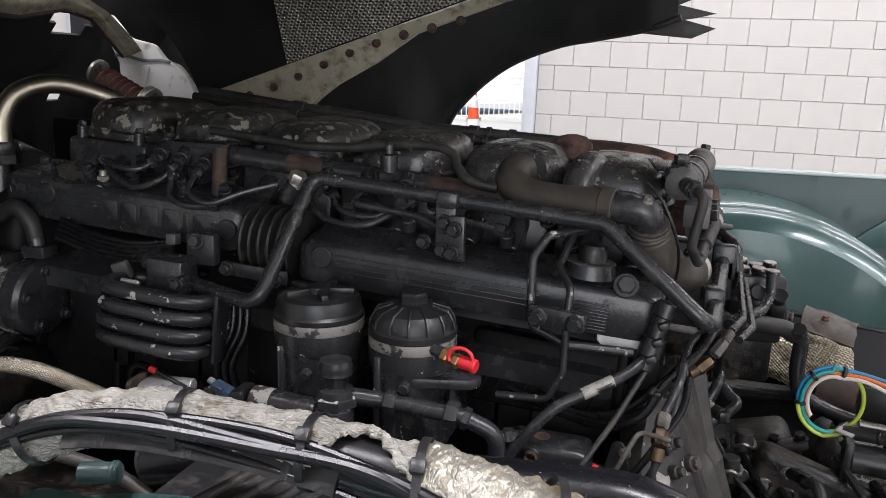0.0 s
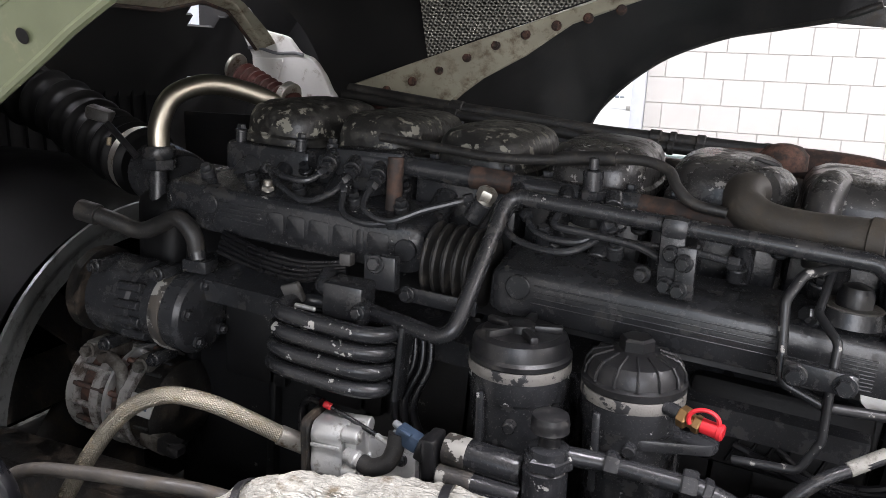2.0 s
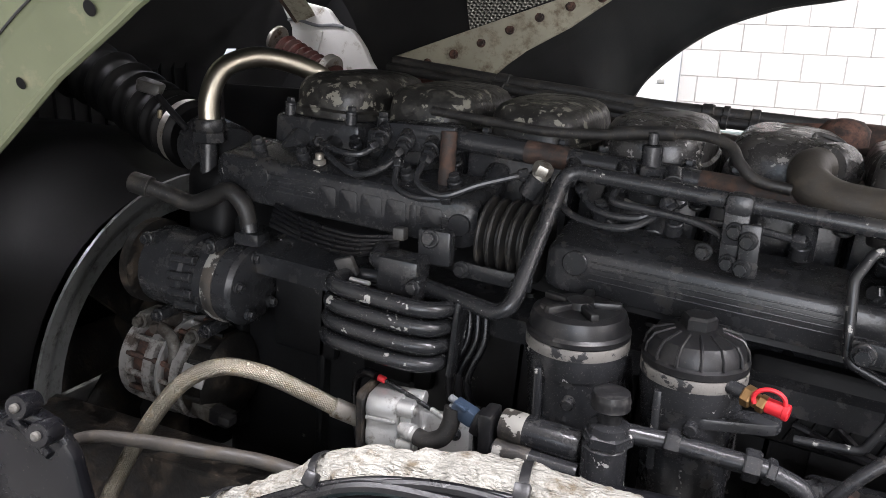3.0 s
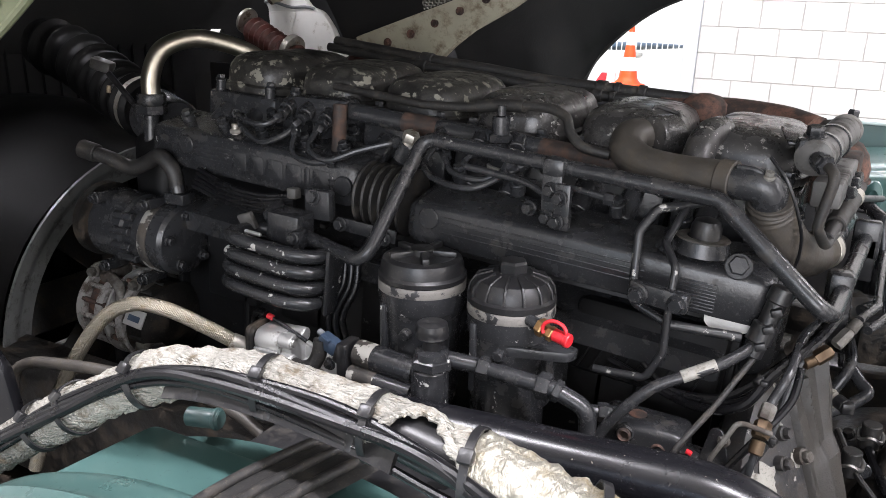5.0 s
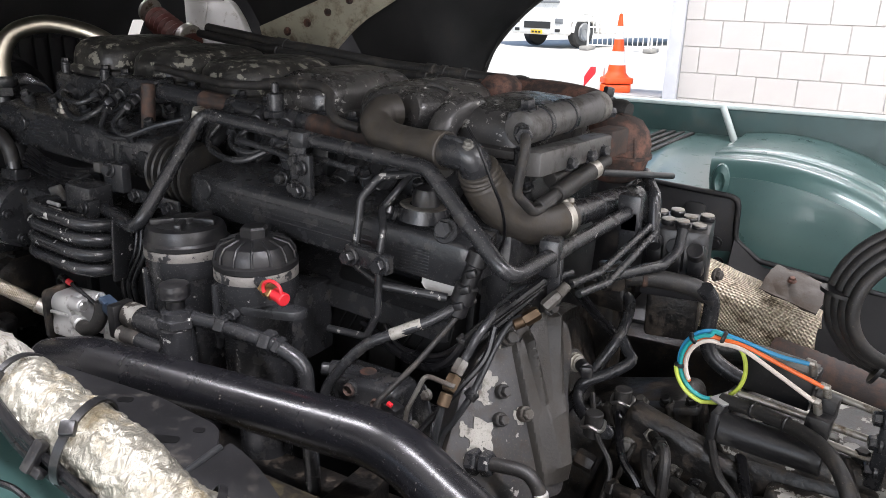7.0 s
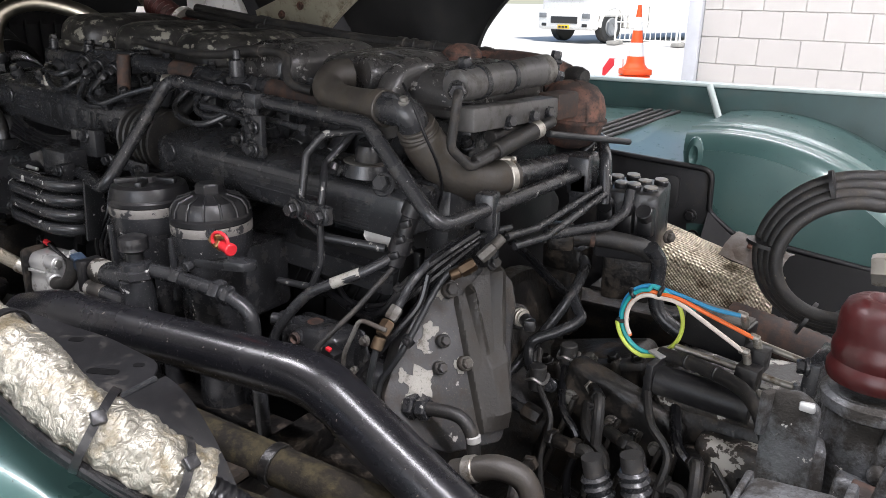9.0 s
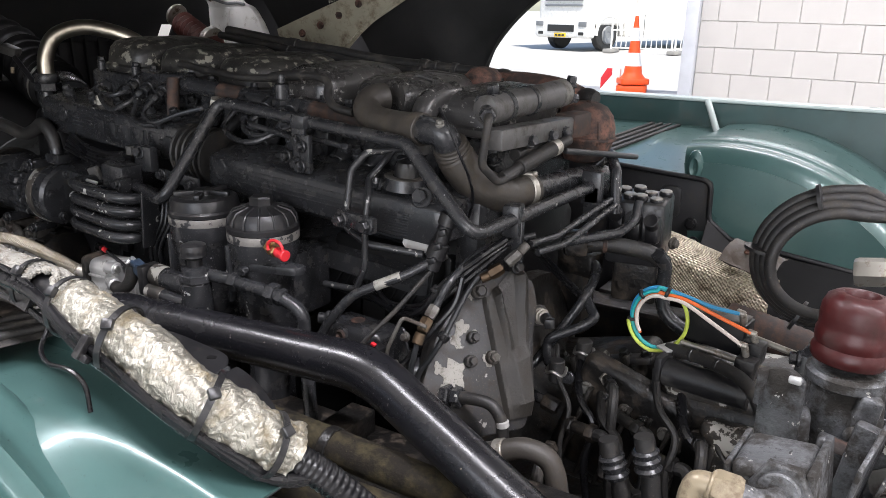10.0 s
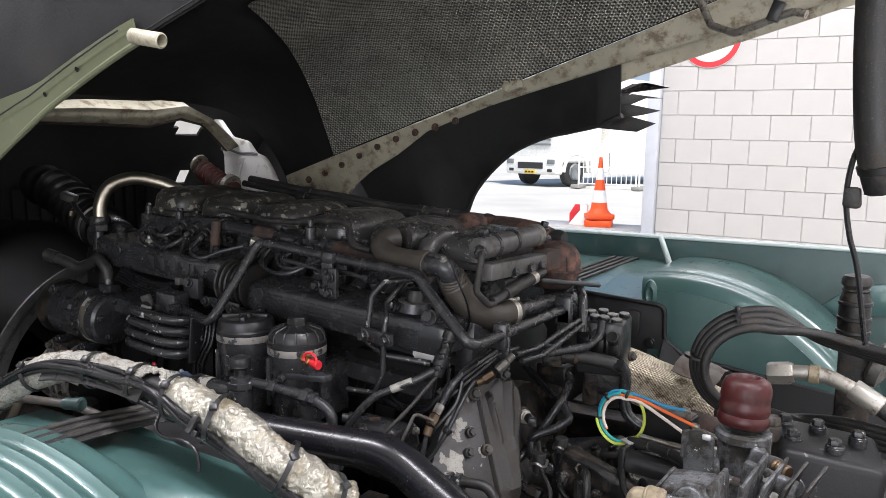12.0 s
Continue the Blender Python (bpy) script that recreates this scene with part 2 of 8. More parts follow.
DUST = (0.090, 0.076, 0.060)
PAINT = material("engine_paint", (0.026, 0.0268, 0.0288), 0.25, 0, 0.30, 260, 0.18, stain=((0.040, 0.036, 0.031), 0.10, 30), specks=(DUST, 0.07, 420))
PAINT_CHIP = material("chipped_engine_paint", (0.024, 0.0248, 0.0268), 0.24, 0, 0.3, 260, 0.13, chips=((0.42, 0.41, 0.39), 0.14, 52, 0.2), specks=(DUST, 0.10, 420))
PAINT_LITTLE = material("lightly_chipped_paint", (0.024, 0.0248, 0.0268), 0.23, 0, 0.3, 260, 0.13, chips=((0.34, 0.33, 0.31), 0.06, 70, 0.2), stain=((0.036, 0.033, 0.030), 0.14, 26), specks=(DUST, 0.12, 380))
PAINT_BARE = material("peeling_pipe_paint", (0.024, 0.0245, 0.026), 0.3, 0, 0.3, 260, 0.15, chips=((0.34, 0.33, 0.31), 0.15, 70, 0.3))
PAINT_WORN = material("worn_rocker_paint", (0.017, 0.0165, 0.0155), 0.36, 0, 0.35, 220, 0.25, chips=((0.19, 0.183, 0.150), 0.245, 44), stain=((0.042, 0.040, 0.034), 0.25, 40), specks=(DUST, 0.18, 300))
PAINT_DUSTY = material("dusty_rocker_paint", (0.040, 0.0385, 0.0375), 0.27, 0, 0.25, 220, 0.15, chips=((0.30, 0.29, 0.27), 0.165, 60), stain=((0.050, 0.045, 0.040), 0.22, 22), specks=((0.12, 0.115, 0.105), 0.16, 260))
PAINT_RIM = material("flaked_primer_rim", (0.185, 0.175, 0.16), 0.55, 0.1, 0.2, 200, 0.2, chips=((0.021, 0.0215, 0.023), 0.30, 50), specks=((0.10, 0.09, 0.08), 0.2, 300))
PAINT_FLAKED = material("flaked_housing_paint", (0.026, 0.024, 0.022), 0.36, 0, 0.4, 120, 0.6, chips=((0.36, 0.345, 0.31), 0.30, 26), stain=((0.070, 0.054, 0.038), 0.3, 26), specks=(DUST, 0.25, 250))
GRIME = material("grimy_iron", (0.0095, 0.0090, 0.0085), 0.34, 0, 0.45, 80, 0.8, stain=((0.045, 0.034, 0.024), 0.25, 24), specks=(DUST, 0.12, 240), spec=0.4)
PLASTIC = material("black_plastic", (0.013, 0.013, 0.014), 0.33, 0, 0.2, 260, 0.1, stain=((0.035, 0.033, 0.03), 0.15, 25), specks=(DUST, 0.12, 400))
RUBBER = material("dusty_rubber", (0.016, 0.0155, 0.015), 0.50, 0, 0.3, 220, 0.18, stain=((0.045, 0.039, 0.032), 0.2, 30), specks=(DUST, 0.2, 320))
DUSTY_GREY = material("dusty_grey_metal", (0.080, 0.078, 0.075), 0.42, 0.1, 0.25, 180, 0.2, stain=((0.045, 0.040, 0.034), 0.25, 26), specks=((0.14, 0.13, 0.115), 0.14, 300))
HOSE_BROWN = material("brown_dusted_rubber", (0.046, 0.041, 0.035), 0.5, 0, 0.3, 220, 0.18, stain=((0.055, 0.045, 0.033), 0.25, 24), specks=((0.10, 0.08, 0.055), 0.12, 300))
CABLE = material("cable_sleeve", (0.0065, 0.0065, 0.0075), 0.27, 0, 0.2, 200, 0.05, spec=0.42, specks=(DUST, 0.05, 420))
GLOSS_BLACK = material("gloss_black_lacquer", (0.007, 0.007, 0.0085), 0.26, 0, 0.2, 60, 0.02, coat=0.0, chips=((0.15, 0.13, 0.10), 0.05, 120), specks=((0.10, 0.09, 0.08), 0.02, 260))
RAW_BLACK = material("satin_black_sheet", (0.008, 0.008, 0.009), 0.5, 0, 0.3, 90, 0.12, stain=((0.030, 0.026, 0.021), 0.15, 25), specks=(DUST, 0.08, 260))
ALU = material("cast_aluminium", (0.58, 0.58, 0.57), 0.45, 0.75, 0.15, 220, 0.2, stain=((0.16, 0.14, 0.11), 0.15, 30))
DIRTY_ALU = material("dirty_cast_metal", (0.17, 0.165, 0.15), 0.5, 0.45, 0.35, 160, 0.3, stain=((0.06, 0.05, 0.042), 0.35, 16))
STEEL = material("bare_steel", (0.52, 0.51, 0.49), 0.30, 0.95, 0.12, 200, 0.08)
STAINLESS = material("heat_tinted_stainless", (0.50, 0.46, 0.38), 0.33, 1.0, 0.15, 120, 0.04, wide=14)
ZINC = material("dull_zinc", (0.40, 0.38, 0.34), 0.42, 0.8, 0.2, 150, 0.12, stain=((0.14, 0.10, 0.06), 0.2, 40))
TAP_BRASS = material("clean_brass", (0.36, 0.22, 0.10), 0.34, 0.85, 0.2, 150, 0.08)
BRASS = material("old_brass", (0.105, 0.072, 0.045), 0.40, 0.85, 0.25, 150, 0.12, stain=((0.12, 0.09, 0.06), 0.25, 60))
RUST = material("rusty_iron", (0.150, 0.076, 0.054), 0.75, 0.1, 0.5, 100, 0.3, stain=((0.036, 0.026, 0.022), 0.45, 30), specks=((0.02, 0.016, 0.014), 0.2, 200))
RUST_DARK = material("dark_rusty_paint", (0.026, 0.019, 0.016), 0.7, 0, 0.4, 100, 0.3, stain=((0.070, 0.038, 0.026), 0.34, 40))
# Olive grime, its colour lowered further for the shade under the rail.
OLIVE_GRIME_SHADED = material("shaded_olive_grime", (0.013, 0.0105, 0.0075), 0.85, 0, 0.5, 70, 1.0, stain=((0.034, 0.028, 0.014), 0.32, 40), specks=((0.07, 0.06, 0.03), 0.08, 300), spec=0.2)
ALT_GREY = material("weathered_alternator_casing", (0.36, 0.35, 0.335), 0.42, 0.3, 0.25, 200, 0.25, stain=((0.07, 0.055, 0.045), 0.3, 34))
BLOCK_PAINT = material("dark_block_paint", (0.0085, 0.0085, 0.0090), 0.45, 0, 0.3, 160, 0.2, chips=((0.13, 0.125, 0.115), 0.08, 30), spec=0.3)
SATIN = material("satin_dark_steel", (0.034, 0.036, 0.038), 0.36, 0.3, 0.15, 120, 0.05, stain=((0.03, 0.03, 0.03), 0.2, 12))
BRAID_WIRE = material("braid_wire", (0.32, 0.29, 0.235), 0.32, 0.95, 0.15, 300, 0.05, stain=((0.30, 0.25, 0.17), 0.2, 40))
# Near-black that puts the shade of deep places into the colour.
SHADE_BLACK = material("near_black_shade", (0.0045, 0.0045, 0.0047), 0.5, 0, 0.3, 90, 0.15, spec=0.2)
SCAB = material("scabbed_housing_paint", (0.033, 0.031, 0.029), 0.40, 0, 0.3, 160, 0.3, chips=((0.34, 0.33, 0.30), 0.43, 24, 0.2), stain=((0.065, 0.055, 0.045), 0.3, 22), specks=(DUST, 0.25, 250))
CAST_GREY = material("weathered_grey_casting", (0.135, 0.140, 0.145), 0.38, 0.55, 0.3, 200, 0.7, chips=((0.46, 0.45, 0.42), 0.13, 60, 0.3), stain=((0.034, 0.031, 0.027), 0.42, 34), specks=((0.035, 0.032, 0.028), 0.14, 240))
FOIL = patterned(material("wrinkled_foil", (0.35, 0.335, 0.285), 0.32, 0.65, 0.22, 60, 0.0, stain=((0.22, 0.185, 0.12), 0.22, 26)), "crinkle", 110, 0.55, 0.0055, stretch=(1.5, 0.7, 0.9), turn=(0, 25, 30))
PAPER = patterned(material("torn_foil_paper", (0.36, 0.348, 0.31), 0.55, 0.2, 0.3, 80, 0.1, stain=((0.16, 0.13, 0.09), 0.22, 50)), "crinkle", 110, 0.9, 0.008, stretch=(0.45, 1.8, 1.3))
RIM_METAL = material("worn_rim_metal", (0.20, 0.205, 0.20), 0.36, 0.5, 0.25, 140, 0.1, stain=((0.07, 0.068, 0.06), 0.2, 20))
# Some of the dimples' shade is colour here, through tint.
SHIELD = patterned(material("dimpled_heat_shield", (0.66, 0.58, 0.45), 0.34, 0.9, 0.2, 60, 0.0, stain=((0.20, 0.16, 0.11), 0.25, 20)), "weave", 62, 0.8, 0.003, turn=(0, 45, 0), tint=0.3)
RED_PLASTIC = material("red_plastic", (0.62, 0.025, 0.035), 0.35, 0, 0.1, 120, 0.04)
SILICONE = material("red_silicone", (0.075, 0.018, 0.013), 0.5, 0, 0.3, 120, 0.1, stain=((0.07, 0.035, 0.028), 0.3, 30))
BOOT = material("oxblood_rubber", (0.036, 0.0060, 0.0060), 0.33, 0, 0.3, 120, 0.10, stain=((0.032, 0.012, 0.010), 0.25, 30), spec=0.35)
GREEN = material("teal_lacquer", (0.055, 0.114, 0.106), 0.30, 0.15, 0.10, 300, 0.02, coat=0.4, stain=((0.062, 0.115, 0.105), 0.06, 30), specks=((0.025, 0.03, 0.028), 0.03, 160))
# Darker copy of the teal lacquer: shade put into the colour.
GREEN_SHADED = material("shaded_teal_lacquer", (0.032, 0.066, 0.062), 0.38, 0, 0.15, 160, 0.04, stain=((0.05, 0.075, 0.068), 0.2, 14))
PALE_GREEN = material("pale_green_paint", (0.122, 0.135, 0.078), 0.38, 0, 0.08, 120, 0.03, coat=0.15, stain=((0.20, 0.19, 0.12), 0.10, 30))
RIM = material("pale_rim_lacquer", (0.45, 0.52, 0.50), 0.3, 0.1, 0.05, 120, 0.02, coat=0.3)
CREAM = material("dusty_cream_paint", (0.36, 0.34, 0.26), 0.5, 0, 0.15, 100, 0.08, stain=((0.16, 0.13, 0.09), 0.25, 22))
WHITE_PAINT = material("white_paint", (0.74, 0.73, 0.70), 0.45, 0, 0.08, 100, 0.04, stain=((0.35, 0.31, 0.25), 0.10, 25))
LINER = material("black_liner_felt", (0.020, 0.020, 0.0205), 0.7, 0, 0.35, 160, 0.3, stain=((0.026, 0.025, 0.023), 0.15, 9), spec=0.25)
# The mat's weave is shaded in its colour, through tint.
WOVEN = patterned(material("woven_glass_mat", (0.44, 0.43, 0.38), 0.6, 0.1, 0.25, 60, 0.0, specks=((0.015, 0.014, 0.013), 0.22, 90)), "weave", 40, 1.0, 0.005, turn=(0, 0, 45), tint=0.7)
BLOCK = material("cream_lime_block", (0.53, 0.517, 0.492), 0.8, 0, 0.05, 40, 0.15, wide=2.2)
MORTAR = material("pale_mortar", (0.66, 0.645, 0.62), 0.9, 0, 0.1, 60, 0.2)
CONCRETE = material("workshop_concrete", (0.27, 0.262, 0.248), 0.6, 0, 0.15, 30, 0.1, wide=1.5, stain=((0.215, 0.208, 0.196), 0.18, 3.0))
YARD = material("pale_yard_paving", (0.50, 0.49, 0.47), 0.85, 0, 0.12, 12, 0.2, wide=0.6)
PLASTER = material("white_hall_paint", (0.72, 0.71, 0.68), 0.8, 0, 0.05, 20, 0.1, wide=1.0)
FRAME_GREY = material("pale_grey_frame", (0.60, 0.63, 0.67), 0.5, 0.1, 0.05, 60, 0.03)
ORANGE = material("orange_cone_plastic", (0.85, 0.10, 0.015), 0.45, 0, 0.08, 60, 0.04)
REFLECT = material("white_reflective_band", (0.85, 0.84, 0.80), 0.35, 0, 0.04, 60, 0.03)
SIGN_RED = material("sign_red", (0.62, 0.03, 0.04), 0.4, 0, 0.05, 60, 0.02)
YELLOW = material("yellow_plate", (0.75, 0.50, 0.03), 0.45, 0, 0.05, 60, 0.02)
INK = material("black_ink", (0.02, 0.02, 0.02), 0.5, 0, 0.1, 60, 0.0)
DARK_GLASS = material("dark_window_glass", (0.02, 0.025, 0.03), 0.08, 0, 0.05, 20, 0.0, coat=0.5)
BLUE_GREY = material("blue_grey_cladding", (0.30, 0.36, 0.44), 0.6, 0.1, 0.08, 6, 0.1, wide=0.5)
W_PATCH = material("bare_aluminium_patch", (0.40, 0.395, 0.38), 0.5, 0.3, 0.15, 150, 0.3)
GREY_PLASTIC = material("grey_plastic", (0.18, 0.19, 0.20), 0.45, 0, 0.1, 100, 0.05)
BLUE_PLASTIC = material("blue_grey_connector", (0.040, 0.062, 0.098), 0.4, 0, 0.1, 100, 0.04)
W_BLUE = material("blue_wire", (0.04, 0.30, 0.55), 0.4, 0, 0.08, 100, 0.02)
W_TEAL = material("teal_wire", (0.02, 0.35, 0.36), 0.4, 0, 0.08, 100, 0.02)
W_ORANGE = material("orange_wire", (0.80, 0.16, 0.03), 0.4, 0, 0.08, 100, 0.02)
W_WHITE = material("white_wire", (0.70, 0.62, 0.55), 0.4, 0, 0.08, 100, 0.02)
W_LIME = material("yellow_green_wire", (0.55, 0.65, 0.10), 0.4, 0, 0.08, 100, 0.02)
HOUSING = material("scraped_housing_paint", (0.027, 0.027, 0.028), 0.42, 0, 0.3, 160, 0.3, chips=((0.30, 0.29, 0.265), 0.13, 30), stain=((0.040, 0.034, 0.028), 0.3, 26), specks=(DUST, 0.2, 250))
COVER_BROWN = material("brown_black_casting", (0.025, 0.0225, 0.019), 0.48, 0, 0.25, 200, 0.4, stain=((0.036, 0.031, 0.025), 0.25, 14), specks=((0.06, 0.05, 0.04), 0.12, 300))
FLAKED_BARE = material("bare_primer_grey", (0.30, 0.29, 0.26), 0.6, 0.1, 0.25, 240, 0.4, stain=((0.10, 0.085, 0.07), 0.2, 60), specks=((0.06, 0.055, 0.05), 0.2, 300))
FLAP = material("dusty_brown_sheet", (0.070, 0.060, 0.050), 0.5, 0.2, 0.3, 120, 0.3, stain=((0.06, 0.045, 0.033), 0.3, 24))
AMBER_FIT = material("amber_plastic_fitting", (0.27, 0.225, 0.15), 0.36, 0.2, 0.25, 120, 0.08, stain=((0.13, 0.10, 0.065), 0.3, 60))


def lamp_glow(name, strength):
    m = bpy.data.materials.new(name)
    m.use_nodes = True
    b = m.node_tree.nodes["Principled BSDF"]
    b.inputs["Base Color"].default_value = (0.9, 0.9, 0.9, 1)
    b.inputs["Emission Color"].default_value, b.inputs["Emission Strength"].default_value = (1, 0.97, 0.92, 1), strength
    return m


GLOW = lamp_glow("lamp_diffuser", 3.0)


# ---- the hall, the yard ----
ground = solid("ground", sheet(lambda u, v: (-400 + 800 * u, -400 + 800 * v, GROUND - 0.02), 8, 8, 0), YARD)
tagged(ground, "pale sunlit paved yard around the workshop", "ground", kind="structure")
floor = solid("floor", box((-1.0, 0.8, GROUND - 0.004), (18.4, 13.9, 0.03), 0), CONCRETE)
tagged(floor, "grey concrete workshop floor with oil stains", "floor", kind="structure")

# The back wall of pale blocks, which ends at the doorway. The truck stands a little askew to it and leans.
WALL_AT, WALL_TURN, WALL_LEAN = (-1.415, 7.729), 2.0, 0.8
BW, BH, JOINT = 0.351, 0.2393, 0.0055
WALL_M = pose(*WALL_AT, 0, 0, WALL_LEAN, WALL_TURN)
wall_back = solid("wall_back", moved(box((4.75, 0.16, 3.05), (9.5, 0.30, 6.3), 0), WALL_M), MORTAR)
tagged(wall_back, "cream sand-lime block wall with recessed joints", "wall", kind="structure")
wall_left = solid("wall_left", box((-10.0, 0.9, 3.2), (0.3, 14.2, 5.6), 0), PLASTER)
tagged(wall_left, "plain white hall wall", "wall", kind="structure")
wall_right = solid("wall_right", box((8.2, 1.0, 3.2), (0.3, 14.3, 5.6), 0), PLASTER)
tagged(wall_right, "plain white hall wall", "wall", kind="structure")
# Unseen wall; its gate opening is added to go with the fill lamp.
wall_front = solid("wall_front", merge(box((-6.1, -6.0, 3.2), (8.2, 0.3, 5.6), 0), box((6.1, -6.0, 3.2), (4.2, 0.3, 5.6), 0), box((1.0, -6.0, GROUND + 4.8), (6.0, 0.3, 1.6), 0)), PLASTER)
tagged(wall_front, "plain white unseen hall wall with an added gate opening", "wall", kind="structure")
wall_above = solid("wall_lintel", moved(box((-2.7, 0.16, 5.4), (5.36, 0.30, 1.6), 0), WALL_M), PLASTER)
tagged(wall_above, "plain wall above the open doorway", "wall", kind="structure")
wall_side = solid("wall_far_side", moved(box((-6.95, 0.16, 3.2), (3.1, 0.30, 6.0), 0), WALL_M), PLASTER)
tagged(wall_side, "plain hall wall beyond the doorway", "wall", kind="structure")
ceiling = solid("ceiling", box((-1.0, 0.9, 6.1), (18.6, 14.4, 0.2), 0), PLASTER)
tagged(ceiling, "white hall ceiling", "ceiling", kind="structure")

door_1 = thing("door_1", (-1.46, 7.7, GROUND), "pale grey steel frame of the open doorway", "door frame", kind="structure")
part("post", moved(box((-0.062, 0.11, (GROUND + 4.6) / 2), (0.120, 0.42, 4.6 - GROUND), 0.006), WALL_M), FRAME_GREY, door_1)
part("post", moved(box((-5.30, 0.10, (GROUND + 4.6) / 2), (0.20, 0.46, 4.6 - GROUND), 0.006), WALL_M), FRAME_GREY, door_1)
part("head", moved(box((-2.70, 0.10, 4.70), (5.4, 0.46, 0.20), 0.006), WALL_M), FRAME_GREY, door_1)

for sx_, sy_ in STRIPS:
    lamp = thing("strip_lamp", (sx_, sy_, 6.0), "long white ceiling strip lamp", "lamp", "ceiling lamps")
    part("housing", box((sx_, sy_, 5.92), (3.5, 0.36, 0.16), 0.01), WHITE_PAINT, lamp)
    part("diffuser", box((sx_, sy_, 5.815), (3.4, 0.28, 0.05), 0.01), GLOW, lamp, "glowing opal diffuser")

# The round prohibition sign on the blocks.
def round_sign(x, z, r):
    m = WALL_M @ pose(x, -0.012, z, 90, 0, 0)
    ob = thing("road_sign", m.translation, "round white sign with a red rim on the block wall", "sign")
    part("plate", lathe([(r - 0.004, 0), (r, 0.002), (r, 0.006), (r - 0.003, 0.008)], m, 48), REFLECT, ob)
    ring = lathe([(r * 0.98, 0.0085), (r * 0.98, 0.0115), (r * 0.80, 0.0115), (r * 0.80, 0.0085)], m, 48, caps=False)
    part("rim", ring, SIGN_RED, ob, "red painted rim")


round_sign(0.437, 2.86, 0.290)


# Yard: cones, barrier, white lorry, fence, far building.
def cone(at):
    x, y, z = at
    ob = thing("traffic_cone", at, "orange and white traffic cone on stacked orange bases", "traffic cone")
    for k, (w, h0, h1) in enumerate(((0.155, 0.0, 0.075), (0.150, 0.085, 0.145))):
        foot = rounded([(-w, -w), (w, -w), (w, w), (-w, w)], 0.05)
        part("base", prism(foot, h1 - h0, pose(x, y, z + h0, 0, 0, 16 + 18 * k), 0.012), ORANGE, ob)
    part("collar", lathe([(0.135, 0.145), (0.120, 0.160), (0.100, 0.185), (0.094, 0.205)], pose(x, y, z), 28), ORANGE, ob)
    bands = [(0.094, 0.205, 0.086, 0.270, ORANGE), (0.086, 0.270, 0.064, 0.405, REFLECT), (0.064, 0.405, 0.048, 0.525, ORANGE), (0.048, 0.525, 0.032, 0.655, REFLECT), (0.032, 0.655, 0.018, 0.775, ORANGE)]
    for r0, h0, r1, h1, mt in bands:
        part("band", lathe([(r0, h0), (r1, h1)], pose(x, y, z), 28), mt, ob)


STAND = 0.895
plinth = solid("concrete_block", box((-2.25, 8.20, (GROUND + STAND) / 2 - 0.01), (1.3, 0.60, STAND - GROUND + 0.02), 0.03), YARD)
tagged(plinth, "pale concrete block outside the doorway", "block")
cone((-2.135, 8.10, STAND))
barrier = thing("barrier_board", (-2.42, 8.1, STAND), "red and white warning board standing on the block", "barrier")
part("board", prism([(-0.12, 0.02), (0.0, 0.17), (0.0, 0.235), (-0.055, 0.235), (-0.12, 0.13)], 0.05, pose(-2.36, 8.13, STAND, 90, 0, 0), 0.004), SIGN_RED, barrier)
part("stripe", prism([(-0.12, 0.0), (0.09, 0.0), (0.09, 0.235), (0.004, 0.235), (0.004, 0.168), (-0.12, 0.016)], 0.05, pose(-2.36, 8.13, STAND, 90, 0, 0), 0.004), REFLECT, barrier, "white stripe")


def fence_panel(x, y, w, h, turn):
    m = pose(x, y, GROUND, 0, 0, turn)
    ob = thing("site_fence", (x, y, GROUND), "white mesh site fence panel in the yard", "fence", "yard fence")
    for k in (0, w):
        part("post", moved(rod((k, 0, 0), (k, 0, h), 0.03), m), REFLECT, ob)
    for z in (0.15, h * 0.5, h):
        part("rail", moved(rod((0, 0, z), (w, 0, z), 0.022, 8), m), REFLECT, ob)
    n = int(w / 0.16)
    for k in range(1, n):
        part("bar", moved(rod((w * k / n, 0, 0.15), (w * k / n, 0, h), 0.014, 6), m), REFLECT, ob)
    part("foot", moved(box((0, 0, 0.06), (0.3, 0.7, 0.12), 0.03), m), CONCRETE, ob)


for k in range(4):
    fence_panel(-8.5 + 2.1 * k, 24.6 - 0.1 * k, 2.0, 1.40, -3)


